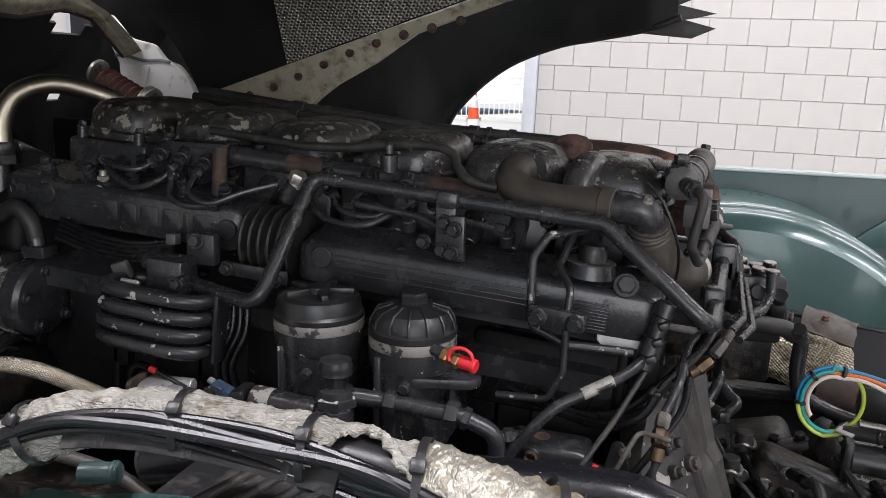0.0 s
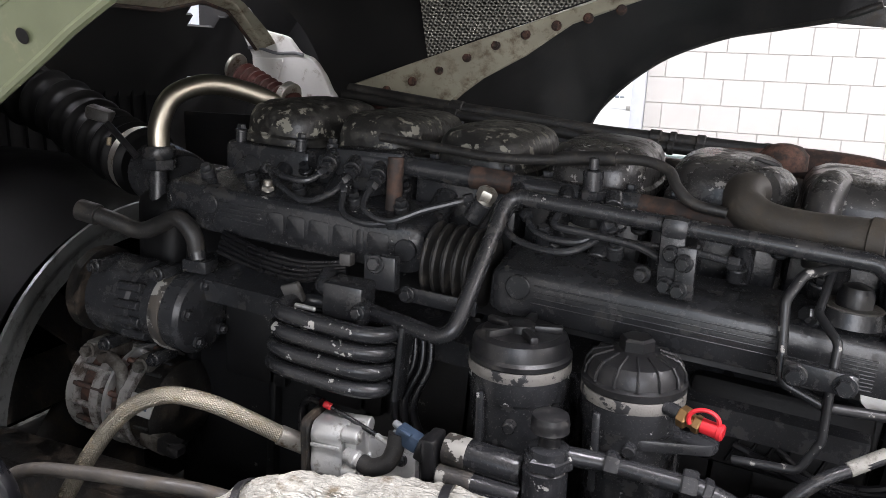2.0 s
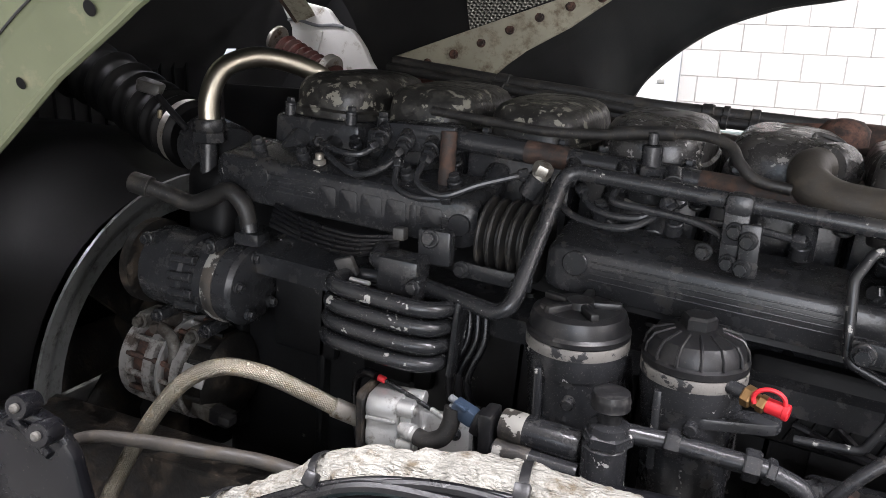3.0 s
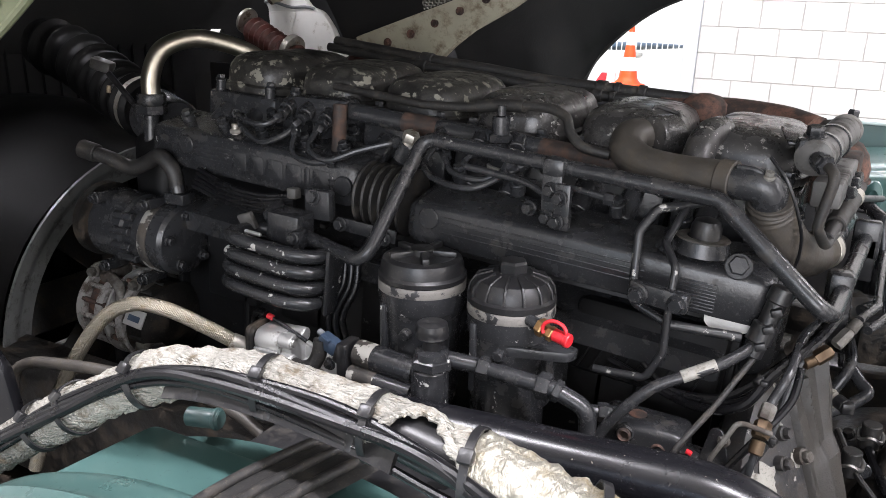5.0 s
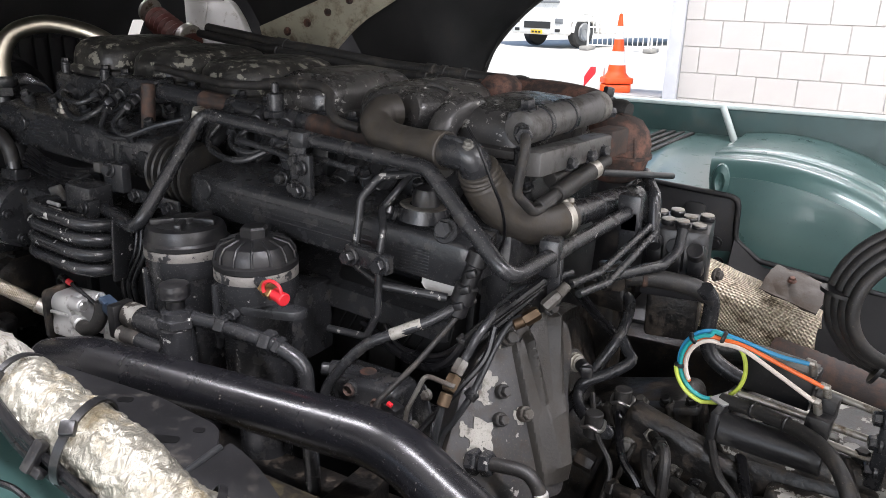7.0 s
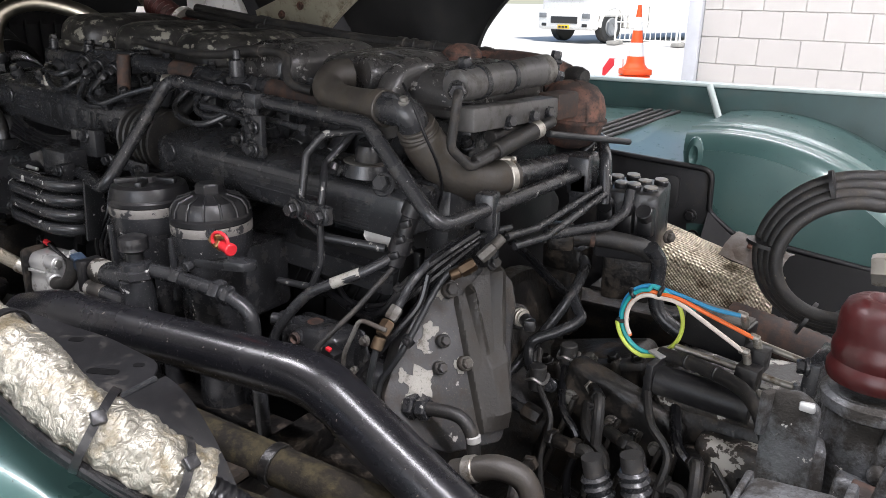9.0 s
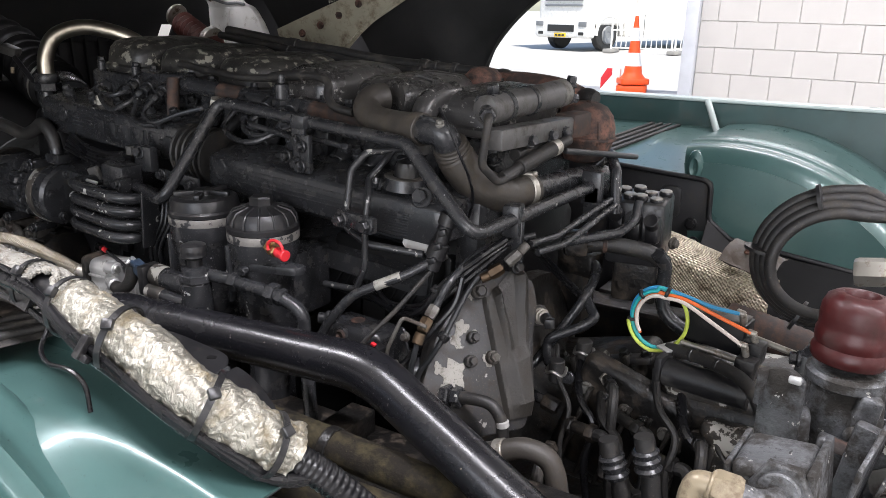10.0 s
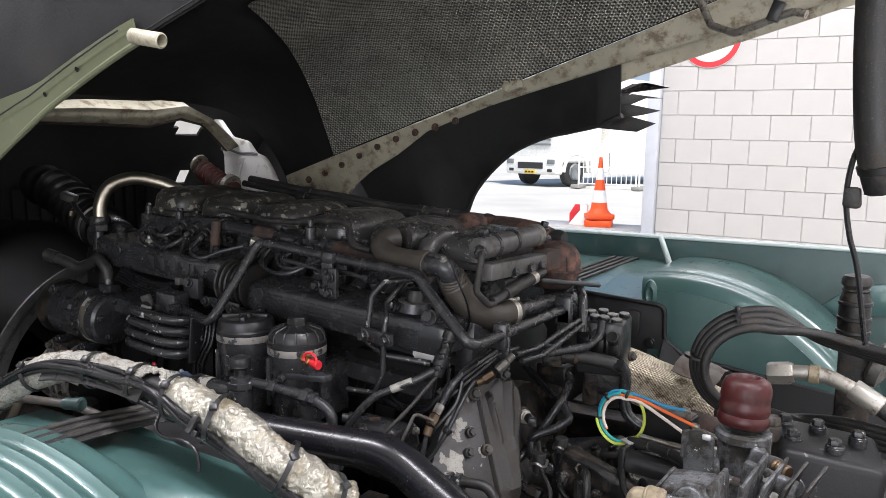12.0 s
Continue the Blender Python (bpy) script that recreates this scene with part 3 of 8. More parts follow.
def lorry(x, y, turn):
    """A white lorry cab seen half from the front; x, y: the middle of its front axle."""
    m = pose(x, y, GROUND, 0, 0, turn)
    ob = thing("white_lorry", (x, y, GROUND), "white parked lorry cab with a dark windscreen", "lorry")
    body = box((0, 0.3, 2.25), (2.45, 2.3, 2.9), 0.16, seg=4)
    part("cab", moved(body, m), WHITE_PAINT, ob)
    part("windscreen", moved(box((0, -0.87, 2.75), (2.15, 0.06, 1.0), 0.05), m), DARK_GLASS, ob, "dark windscreen")
    part("sun_visor", moved(box((0, -1.0, 3.35), (2.2, 0.30, 0.16), 0.04), m), GREY_PLASTIC, ob)
    for k in range(4):
        part("grille_bar", moved(box((0, -0.88, 1.45 + 0.17 * k), (1.7, 0.05, 0.07), 0.02), m), GREY_PLASTIC, ob)
    part("bumper", moved(box((0, -0.80, 0.72), (2.48, 0.36, 0.62), 0.10, seg=4), m), WHITE_PAINT, ob)
    part("intake", moved(box((0, -0.985, 0.72), (1.2, 0.03, 0.22), 0.02), m), INK, ob)
    for s in (-1, 1):
        part("headlight", moved(box((s * 0.98, -0.985, 0.86), (0.34, 0.05, 0.16), 0.03), m), GREY_PLASTIC, ob)
        part("fog_lamp", moved(box((s * 0.92, -0.985, 0.56), (0.22, 0.04, 0.10), 0.02), m), INK, ob)
        part("mirror", moved(box((s * 1.42, -0.75, 2.75), (0.14, 0.22, 0.62), 0.05), m), INK, ob)
        wheel = part("wheel", moved(lathe([(0.30, 0.0), (0.46, 0.0), (0.51, 0.04), (0.51, 0.26), (0.46, 0.30), (0.30, 0.30)], pose(s * 0.86 + (0.15 if s > 0 else -0.15), 0.05, 0.51, 0, -90, 0) @ pose(0, 0, -0.15), 32), m), INK, ob)
        part("rim", moved(lathe([(0.30, 0.0), (0.26, 0.05), (0.12, 0.02), (0.10, -0.05)] , pose(s * (0.86 + 0.31), 0.05, 0.51, 0, 90 * s, 0), 24), m), GREY_PLASTIC, wheel)
        part("arch", moved(sweep([Vector((s * 1.2, 0.05 + 0.62 * math.cos(a), 0.51 + 0.62 * math.sin(a))) for a in np.linspace(0, math.pi, 15)], 0.06), m), WHITE_PAINT, ob)
    part("plate", moved(box((0.0, -1.0, 0.50), (0.52, 0.03, 0.13), 0.01), m), YELLOW, ob, "yellow plate with plain dark bars")
    for k in range(3):
        part("bar", moved(box((-0.15 + 0.15 * k, -1.018, 0.50), (0.10, 0.01, 0.06), 0), m), INK, ob)
    part("trailer_body", moved(box((0, 5.6, 2.5), (2.5, 7.6, 2.7), 0.05), m), WHITE_PAINT, ob)
    part("chassis", moved(box((0, 4.0, 0.85), (0.9, 9.0, 0.3), 0.03), m), GREY_PLASTIC, ob)
    for s in (-1, 1):
        part("side_skirt", moved(box((s * 1.20, 5.4, 0.82), (0.05, 7.0, 0.86), 0.02), m), WHITE_PAINT, ob)
        part("side_tank", moved(box((s * 1.0, 1.35, 0.95), (0.5, 1.0, 1.0), 0.08), m), WHITE_PAINT, ob)


lorry(-10.0, 25.6, -20.0)

building = thing("warehouse", (-14, 60, GROUND), "blue-grey clad warehouse across the yard", "building")
part("wall", box((-3.0, 62, GROUND + 4.0), (33, 10, 8), 0.05), BLUE_GREY, building)
part("roof_edge", box((-3.0, 62, GROUND + 8.2), (33.4, 10.4, 0.4), 0.05), WHITE_PAINT, building)
part("base_band", box((-3.0, 56.9, GROUND + 0.9), (33, 0.2, 1.8), 0.02), WHITE_PAINT, building)
for k in range(5):
    win = part("window", box((-17 + 6.5 * k, 56.95, GROUND + 5.2), (2.6, 0.12, 1.2), 0.02), GREY_PLASTIC, building)
    part("frame", box((-17 + 6.5 * k, 56.98, GROUND + 5.2), (2.8, 0.05, 1.4), 0.02), WHITE_PAINT, win)


# ---- the truck: wings, hood, frame ----
def wing(mirror, name, label, rim=True):
    """A wheel arch with its flank, ridged crown and outer panel; mirror: about the truck's middle plane."""
    yc = 1.30
    side = lambda y: 2 * yc - y if mirror else y
    xc, zc, R = (-0.40, 0.735, 0.60) if mirror else (0.165, 0.80, 0.60)
    drop = 0.035 if mirror else 0.040
    ob = thing(name, (xc, side(2.3), 0.8), label, "wing")
    a0, a1 = radians(162 if mirror else 99.5), radians(-12)
    inner_y = 2.15 if mirror else 2.03

    def crown(u, v):
        a = a0 + (a1 - a0) * u
        y = inner_y + (2.53 - inner_y) * v
        first, gap, wide_ = (0.10, 0.05, 0.012) if mirror else (0.085, 0.036, 0.008)
        r = R + sum(wide_ * math.exp(-((v * 0.5 - first - gap * k) / wide_) ** 2) for k in range(3))
        r -= drop * max(0.0, 1 - v / (0.08 if mirror else 0.09)) ** 2
        return (xc + r * math.cos(a), side(y), zc + r * math.sin(a))

    if mirror:
        def shoulder(u, v):
            a = a0 + (a1 - a0) * u
            r = R - 0.035 - 0.012 * math.sin(math.pi * v) + 0.010 * math.exp(-((u - 0.62) / 0.05) ** 2) * math.sin(math.pi * v)
            return (xc + r * math.cos(a), side(2.03 + 0.12 * v), zc + r * math.sin(a))

        part("shoulder", sheet(shoulder, 60, 8, 0.003), GREEN, ob)
    part("arch", sheet(crown, 60, 60, 0.003), GREEN, ob)

    def flank(u, v):
        a = a0 + (a1 - a0) * u
        r = (R - drop) * (1 - 0.42 * v)
        return (xc + r * math.cos(a), side(2.03 - 0.02 * v), zc + r * math.sin(a))

    part("flank", sheet(flank, 60, 10, 0.003), GREEN, ob)
    return ob


wing_far = wing(False, "wheel_arch", "glossy teal-green ridged wheel arch panel")
# Pressed swage on the far flank and the outer skin with its folded rim.
part("swage", merge(lathe([(0.030, 0), (0.028, 0.006), (0.016, 0.012), (0.006, 0.004)], pose(0.10, 2.03, 1.345, 90, 0, 0) @ Matrix.Diagonal((0.7, 1.5, 1, 1)), 24)), GREEN, wing_far)
part("shelf", sheet(lambda u, v: (-0.60 + 0.685 * u, 2.024 + 0.506 * v, 1.326 + 0.10 * v * 0.53 + 0.004 * math.exp(-((u - 0.72) / 0.02) ** 2)), 40, 8, 0.003), GREEN, wing_far, "flat green shelf before the arch")
for k in range(4):
    part("rubber_strip", box((-0.135 - 0.028 * k, 2.30, 1.357 + 0.002), (0.014, 0.44, 0.008), 0.002, (5.6, 0, -14)), RUBBER, wing_far, "black rubber strip")
# The skin's inward side gets its shade from the darker copy.
part("outer_skin", box((0.33, 2.565, 1.17), (1.75, 0.006, 0.57), 0.002), GREEN_SHADED, wing_far, "teal inner side of the wing skin, coloured dark for shade")
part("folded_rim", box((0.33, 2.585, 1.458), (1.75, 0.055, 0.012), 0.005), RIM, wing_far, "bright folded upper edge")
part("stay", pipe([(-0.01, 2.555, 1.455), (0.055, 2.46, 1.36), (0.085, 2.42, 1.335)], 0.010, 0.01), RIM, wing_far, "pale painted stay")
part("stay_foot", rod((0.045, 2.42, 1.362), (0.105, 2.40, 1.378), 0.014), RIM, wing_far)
part("corner_plate", prism(rounded([(0, 0), (0.34, 0.02), (0.34, 0.14), (0.12, 0.10)], 0.02), 0.006, pose(0.50, 2.555, 1.24, 90, 0, 0)), GREEN, wing_far)

part("support_arm", box((0.30, 1.85, 1.0855), (0.05, 0.38, 0.04), 0.004), GRIME, wing_far)
wing_near = wing(True, "wheel_arch", "glossy teal-green ridged wheel arch panel")
wing_near["label"] = "glossy teal-green ridged wheel arch beside the black cables"
part("flat_panel", prism(rounded([(-0.615, 0.40), (-0.415, 0.40), (-0.418, 0.533), (-0.593, 0.536)], 0.012), 0.005, pose(0, 0, 1.299, 1.5, -1.5, 0), 0.002), GREEN, wing_near)
part("teal_pipe", merge(rod((-0.562, 0.556, 1.312), (-0.522, 0.566, 1.314), 0.011, 20), rod((-0.530, 0.564, 1.3136), (-0.524, 0.5655, 1.314), 0.0125, 20)), GREEN_SHADED, wing_near, "small teal tube")
part("support_arm", box((-0.12, 0.745, 1.0855), (0.05, 0.35, 0.04), 0.004), GRIME, wing_near)
part("arm_riser", box((-0.12, 0.575, 1.15), (0.05, 0.02, 0.24), 0.004), GRIME, wing_near)


def inner_panel(u, v):
    """The flat inner side of the wing, rolling down to the arch."""
    x, y = -0.41 + 0.51 * u, 0.545 - 0.05 * max(0.0, u - 0.6) - (0.20 - 0.05 * u) * v
    flat = 1.300 - 0.25 * (x + 0.25) ** 2
    low = 0.735 + math.sqrt(0.36 - min(0.26, (x + 0.40) ** 2)) - 0.01
    s = max(0.0, (v - 0.45) / 0.55)
    return (x, y, flat + (min(flat, low) - flat) * s * s * (3 - 2 * s))


part("inner_panel", sheet(inner_panel, 48, 24, 0.003), GREEN, wing_near)
# Black rubber strip that lies across the near arch.
seal = thing("rubber_seal", (-0.40, 0.45, 1.36), "black ribbed rubber sealing strip across the wheel arch", "seal")
part("strip", hose([(-0.405, 0.20, 1.316), (-0.392, 0.33, 1.324), (-0.380, 0.46, 1.328), (-0.350, 0.60, 1.322)], 0.046, flat=0.14), RUBBER, seal)
for off in (-0.030, 0.0, 0.030):
    part("lip", hose([(-0.405 + off, 0.20, 1.323), (-0.392 + off, 0.33, 1.331), (-0.380 + off, 0.46, 1.335), (-0.350 + off, 0.60, 1.329)], 0.0055), RUBBER, seal)

# Black inner panel in front of the far arch, with its cut-out.
panel = thing("splash_guard", (0.2, 1.98, 1.2), "black folded sheet guard before the wheel arch", "guard")
part("plate", prism(rounded([(-0.45, 0.02), (0.155, -0.02), (0.155, -0.115), (0.20, -0.165), (0.62, -0.215), (0.62, -0.55), (-0.45, -0.55)], 0.02), 0.008, pose(0, 2.02, 1.338, 90, 0, 0), 0.002), RAW_BLACK, panel)
part("lower_apron", sheet(lambda u, v: (0.150 + 0.60 * u, 2.004 - 0.235 * v, 1.215 - 0.050 * min(1, u * 9) - 0.055 * u - 0.30 * v), 24, 6, 0.006), SHADE_BLACK, panel, "sloping black lower sheet")
part("fold", pipe([(-0.45, 2.012, 1.356), (0.150, 2.012, 1.316), (0.152, 2.012, 1.215), (0.21, 2.012, 1.172), (0.62, 2.012, 1.122)], 0.007, 0.03), RAW_BLACK, panel)
part("opening", prism(rounded([(0, 0), (0.05, 0), (0.05, 0.08), (0, 0.08)], 0.015), 0.012, pose(0.03, 2.006, 1.215, 90, 0, 0)), INK, panel)
for dx, dz in ((0.11, 1.20), (0.0, 1.17), (0.12, 1.15)):
    part("bolt", bolt((dx, 2.008, dz), (0, -1, 0), 0.012, 0.008), RAW_BLACK, panel)

# Frame rails and the dark underside.
for k, y in enumerate((0.86, 1.74)):
    rail = thing("frame_rail", (-0.4, y, 0.9), "grimy black chassis frame rail", "frame", "frame rails")
    part("web", box((0.2, y, 0.93), (4.6, 0.012, 0.26), 0.003), GRIME, rail)
    for z in (0.80, 1.06):
        part("flange", box((0.2, y + (0.035 if k == 0 else -0.035), z), (4.6, 0.08, 0.012), 0.003), GRIME, rail)


# The hood, tipped forward: rising to the rear, hinged at the front.
SLOPE = 0.334
hood_line = lambda x: 1.75 + SLOPE * (x + 1.11)
hood = thing("hood", (-1.6, 1.3, 1.6), "tipped-forward truck hood with black lining and woven mat", "hood")


def roof(u, v):
    x = -1.60 + 2.5 * u
    w = (v * 2 - 1)
    nose = min(1.0, max(0.0, (-x - 1.05) / 0.5))
    y = 1.36 + (0.70 + 0.30 * nose * (w > 0)) * w
    z = hood_line(x) + 0.36 * (1 - abs(w) ** (3.2 + 2.0 * nose)) 
    return (x, y, z)


part("roof", sheet(roof, 40, 48, 0.012), LINER, hood, "black felt-lined underside", angle=60)


def mat_at(u, v):
    w = 0.02 + 0.965 * v
    front = -1.12 + 0.24 * (1 - w) ** 1.3
    x = front + (0.75 - front) * u
    y = 1.36 + 0.70 * w
    dimple = 0.006 * noise.noise(Vector((x * 6, y * 6, 0)))
    return (x, y, hood_line(x) + 0.36 * (1 - w**3.2) - 0.016 - abs(dimple))


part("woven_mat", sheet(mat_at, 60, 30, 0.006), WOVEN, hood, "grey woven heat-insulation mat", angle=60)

# Far side flange: a cream beam that curves down to the front.
def beam_far(u, v):
    x = -1.36 + 2.0 * u
    top = hood_line(x) - 0.005
    low = min(top - 0.015, np.interp(x, [-1.36, -1.09, -1.0, -0.85, -0.735, -0.475, -0.095, 0.26, 0.64], [1.60, 1.60, 1.682, 1.762, 1.841, 1.93, 2.03, 2.12, 2.21]))
    return (x, 2.06 + 0.02 * v, top + (low - top) * v)


part("side_flange", sheet(beam_far, 60, 6, 0.012), CREAM, hood, "dusty cream side flange with bolts")
edge = [Vector((x, 2.085, z)) for x, z in zip(np.linspace(-1.09, 0.64, 30), np.interp(np.linspace(-1.09, 0.64, 30), [-1.36, -1.09, -1.0, -0.85, -0.735, -0.475, -0.095, 0.26, 0.64], [1.60, 1.60, 1.682, 1.762, 1.841, 1.93, 2.03, 2.12, 2.21]))]
part("rolled_edge", sweep(edge, 0.010, 8), CREAM, hood)
for x in np.linspace(-1.25, -0.6, 9):
    part("bolt", bolt((float(x), 2.055, hood_line(float(x)) - 0.045 - 0.012 * math.sin(9 * x)), (0, -1, 0.1), 0.010, 0.006), RUST, hood)
part("clip", merge(box((-0.37, 2.03, 1.975), (0.05, 0.03, 0.028), 0.004, (0, -20, 0)), rod((-0.40, 2.02, 1.965), (-0.385, 2.02, 1.985), 0.014)), CREAM, hood)
part("outer_beam", sheet(lambda u, v: (-0.11 + 1.1 * u, 2.11 + 0.04 * v, hood_line(-0.11 + 1.1 * u) - 0.02 - (0.09 + 0.05 * u) * v), 10, 4, 0.01), CREAM, hood, "olive-cream outer hood beam")

# The far wheel-house liner of the hood: a black shell whose arch lets the yard be seen.
def shell(u, v):
    x = -1.08 + 1.04 * u
    top = hood_line(x) - 0.03
    arch = np.interp(x, [-1.1, -0.85, -0.758, -0.683, -0.538, -0.373, -0.24, -0.106, -0.03], [1.10, 1.20, 1.526, 1.641, 1.752, 1.813, 1.834, 1.854, 1.88])
    low = min(arch, top - 0.01)
    reach = np.interp(x, [-0.758, -0.683, -0.538, -0.373, -0.24, -0.106], [2.45, 2.42, 2.36, 2.28, 2.20, 2.11]) - 2.09
    return (x, 2.09 + reach * math.sin(math.pi * 0.5 * v), top + (low - top) * v)


part("wheelhouse_liner", sheet(shell, 70, 16, 0.012), LINER, hood, "black wheelhouse liner with an arched edge", angle=60)
arch_line = [(-0.85, 2.45, 1.20), (-0.758, 2.45, 1.526), (-0.683, 2.42, 1.641), (-0.538, 2.36, 1.752), (-0.373, 2.28, 1.813), (-0.24, 2.20, 1.834), (-0.106, 2.11, 1.854), (-0.03, 2.09, 1.88)]
part("liner_edge", hose(arch_line, 0.009), RUBBER, hood)
# Torn rubber flap at the arch's end.
for k in range(4):
    part("torn_flap", prism([(0, -0.006), (0.13, 0.000 + 0.012 * k), (0.185, 0.034 - 0.010 * k), (0.09, 0.046), (0.0, 0.036)], 0.004, pose(-0.13 + 0.006 * k, 2.16 + 0.02 * k, 1.850 + 0.022 * k, 90, 8 - 9 * k, 10 * k), 0.001), RUBBER, hood)

near_edge = lambda x: float(np.interp(x, [-1.35, -1.114, -1.006, -0.914, -0.877, -0.715, -0.59, -0.483, 0.2, 0.85], [1.42, 1.593, 1.676, 1.732, 1.756, 1.843, 1.898, 1.941, 2.17, 2.38]))
# Near side flange, pale green, with holes and a tube end.
def beam_near(u, v):
    x = -1.35 + 0.91 * u
    wide = np.interp(x, [-1.1, -0.95, -0.72, -0.44], [0.14, 0.12, 0.050, 0.038])
    return (x, 0.65 - 0.25 * wide * v, near_edge(x) + wide * v - 0.006 * max(0.0, 1 - abs(v - 0.62) / 0.06))


part("near_flange", sheet(beam_near, 24, 30, 0.004), PALE_GREEN, hood, "pale green near flange with punched holes")
part("near_lip", sweep([Vector((x, 0.652, near_edge(x))) for x in np.linspace(-1.35, -0.44, 30)], 0.006, 8), PALE_GREEN, hood)
part("near_panel", sheet(lambda u, v: (-1.75 + 2.6 * u, 0.662 + 0.05 * v - 0.03 * math.sin(math.pi * v), near_edge(-1.75 + 2.6 * u) + 0.012 + 0.46 * v), 30, 12, 0.006), LINER, hood, "black-lined near side of the hood")
# The holes are flat near-black discs, their shade given as colour.
for x, z, r in ((-0.934, 1.748, 0.0085), (-1.052, 1.667, 0.007), (-0.975, 1.766, 0.010), (-0.70, 1.872, 0.005), (-0.60, 1.915, 0.005)):
    y = 0.6472 - 0.25 * (z - near_edge(x))
    part("hole", rod((x, y, z), (x, y - 0.0007, z - 0.0002), r, 20), SHADE_BLACK, hood)
part("tube_end", lathe([(0.011, 0), (0.0135, 0.002), (0.0135, 0.070), (0.011, 0.072), (0.0105, 0.01)], along((-0.447, 0.645, 1.966), (-0.36, 0.65, 1.951)), 20), CREAM, hood, "cut cream tube end")

# Front cross member and white bracket.
MEMBER_Y = [1.05, 1.31, 1.436, 1.686, 1.842, 1.95, 2.03, 2.10]


def member(u, v):
    y = 1.05 + 1.05 * u
    top = np.interp(y, MEMBER_Y, [1.905, 1.912, 1.924, 1.931, 1.945, 1.891, 1.825, 1.765])
    low = np.interp(y, MEMBER_Y, [1.845, 1.849, 1.849, 1.846, 1.880, 1.862, 1.80, 1.74])
    bulge = 0.035 * math.sin(math.pi * v) + 0.012 * math.exp(-((v - 0.35) / 0.08) ** 2)
    return (-1.72 + bulge + 0.004 * noise.noise(Vector((y * 9, v * 3, 0))), y, top + (low - top) * v)


part("cross_member", sheet(member, 50, 14, 0.006), CREAM, hood, "cream painted front cross member", angle=60)
part("member_lip", sweep([Vector((-1.715, y, float(np.interp(y, MEMBER_Y, [1.840, 1.845, 1.845, 1.842, 1.876, 1.858, 1.796, 1.738])))) for y in np.linspace(1.05, 2.08, 40)], 0.007, 8), RUST_DARK, hood, "rusty lower lip")
part("white_bracket", crumpled(prism(rounded([(-1.82, 1.88), (-1.775, 1.80), (-1.735, 1.735), (-1.725, 1.60), (-1.50, 1.58), (-1.425, 1.598), (-1.455, 1.632), (-1.480, 1.690), (-1.515, 1.728), (-1.565, 1.745), (-1.605, 1.792), (-1.70, 1.808), (-1.765, 1.885)], 0.015), 0.03, pose(0, 2.115, 0, 90, 0, 0), 0.006), 0.005, 12), WHITE_PAINT, hood, "worn white bracket")
part("bracket_fold", crumpled(prism(rounded([(-1.725, 1.60), (-1.66, 1.60), (-1.615, 1.728), (-1.725, 1.728)], 0.012), 0.012, pose(0, 2.09, 0, 90, 0, 0), 0.004), 0.004, 12), WHITE_PAINT, hood)
# A thin grey strip draws a line of shade across the white bracket.
part("bracket_shade", sweep([Vector((-1.745 + 0.20 * t, 2.083, 1.757 - 0.02 * t + 0.004 * math.sin(9 * t))) for t in np.linspace(0, 1, 12)], 0.005, 8), GREY_PLASTIC, hood)
part("front_lining", sheet(lambda u, v: (-2.25 + 1.2 * u, 2.44 + 0.02 * v, 0.95 + 1.0 * v), 6, 4, 0.01), LINER, hood, "black lining of the hood front")
nose = sheet(lambda u, v: (-2.22 + 0.5 * v * v, 0.40 + 2.1 * u, 0.95 + 1.02 * v), 70, 34)
gaps = [f for f in nose.faces for y, z, ry, rz in ((2.070, 1.645, 0.034, 0.038), (1.985, 1.855, 0.085, 0.034)) if ((f.calc_center_median().y - y) / ry) ** 2 + ((f.calc_center_median().z - z) / rz) ** 2 < 1]
bmesh.ops.delete(nose, geom=gaps, context="FACES")
bmesh.ops.solidify(nose, geom=nose.faces[:], thickness=0.01)
part("nose_lining", nose, LINER, hood, "black lining of the hood nose with a gap")
part("flange_crease", sweep([Vector((x, 0.626, near_edge(x) + np.interp(x, [-1.1, -0.95, -0.72, -0.44], [0.087, 0.075, 0.031, 0.024]))) for x in np.linspace(-1.33, -0.46, 24)], 0.0016, 6), INK, hood, "dark seam in the flange")
# Brackets that carry the arches, the panels and the cowl.
part("support_arm", box((0.0, 1.89, 1.06), (0.06, 0.30, 0.03), 0.005), RAW_BLACK, wing_far)
part("support_arm", box((-0.42, 0.72, 1.06), (0.06, 0.30, 0.03), 0.005), RAW_BLACK, wing_near)
part("support_arm", box((0.3, 1.90, 1.03), (0.05, 0.26, 0.03), 0.005), RAW_BLACK, panel)


# ---- the engine ----
# It leans down to the rear by four degrees; TILTED turns level parts so.
TILTED = pose(-0.5, 0, 1.45) @ pose(0, 0, 0, 0, 4.0, 0) @ pose(0.5, 0, -1.45)
engine = thing("engine", (-0.55, 1.30, 0.9), "black painted six-cylinder truck diesel engine with worn paint", "engine")
block = [(1.10, 0.78), (1.10, 1.36), (1.13, 1.40), (1.50, 1.40), (1.55, 1.36), (1.55, 0.78)]
part("block", profile_bar(block, -1.16, -0.02, TILTED, 0.02, 0.02), BLOCK_PAINT, engine)
for k in range(7):
    x = -1.12 + 0.178 * k
    part("rib", moved(box((x, 1.095, 1.16), (0.016, 0.03, 0.40), 0.005), TILTED), BLOCK_PAINT, engine)
part("block_ledge", moved(profile_bar([(1.03, 1.30), (1.03, 1.335), (1.10, 1.36), (1.10, 1.28)], -1.10, -0.06, Matrix(), 0.01), TILTED), PAINT, engine)

COVER_X = [-1.022, -0.837, -0.652, -0.467, -0.282, -0.100]


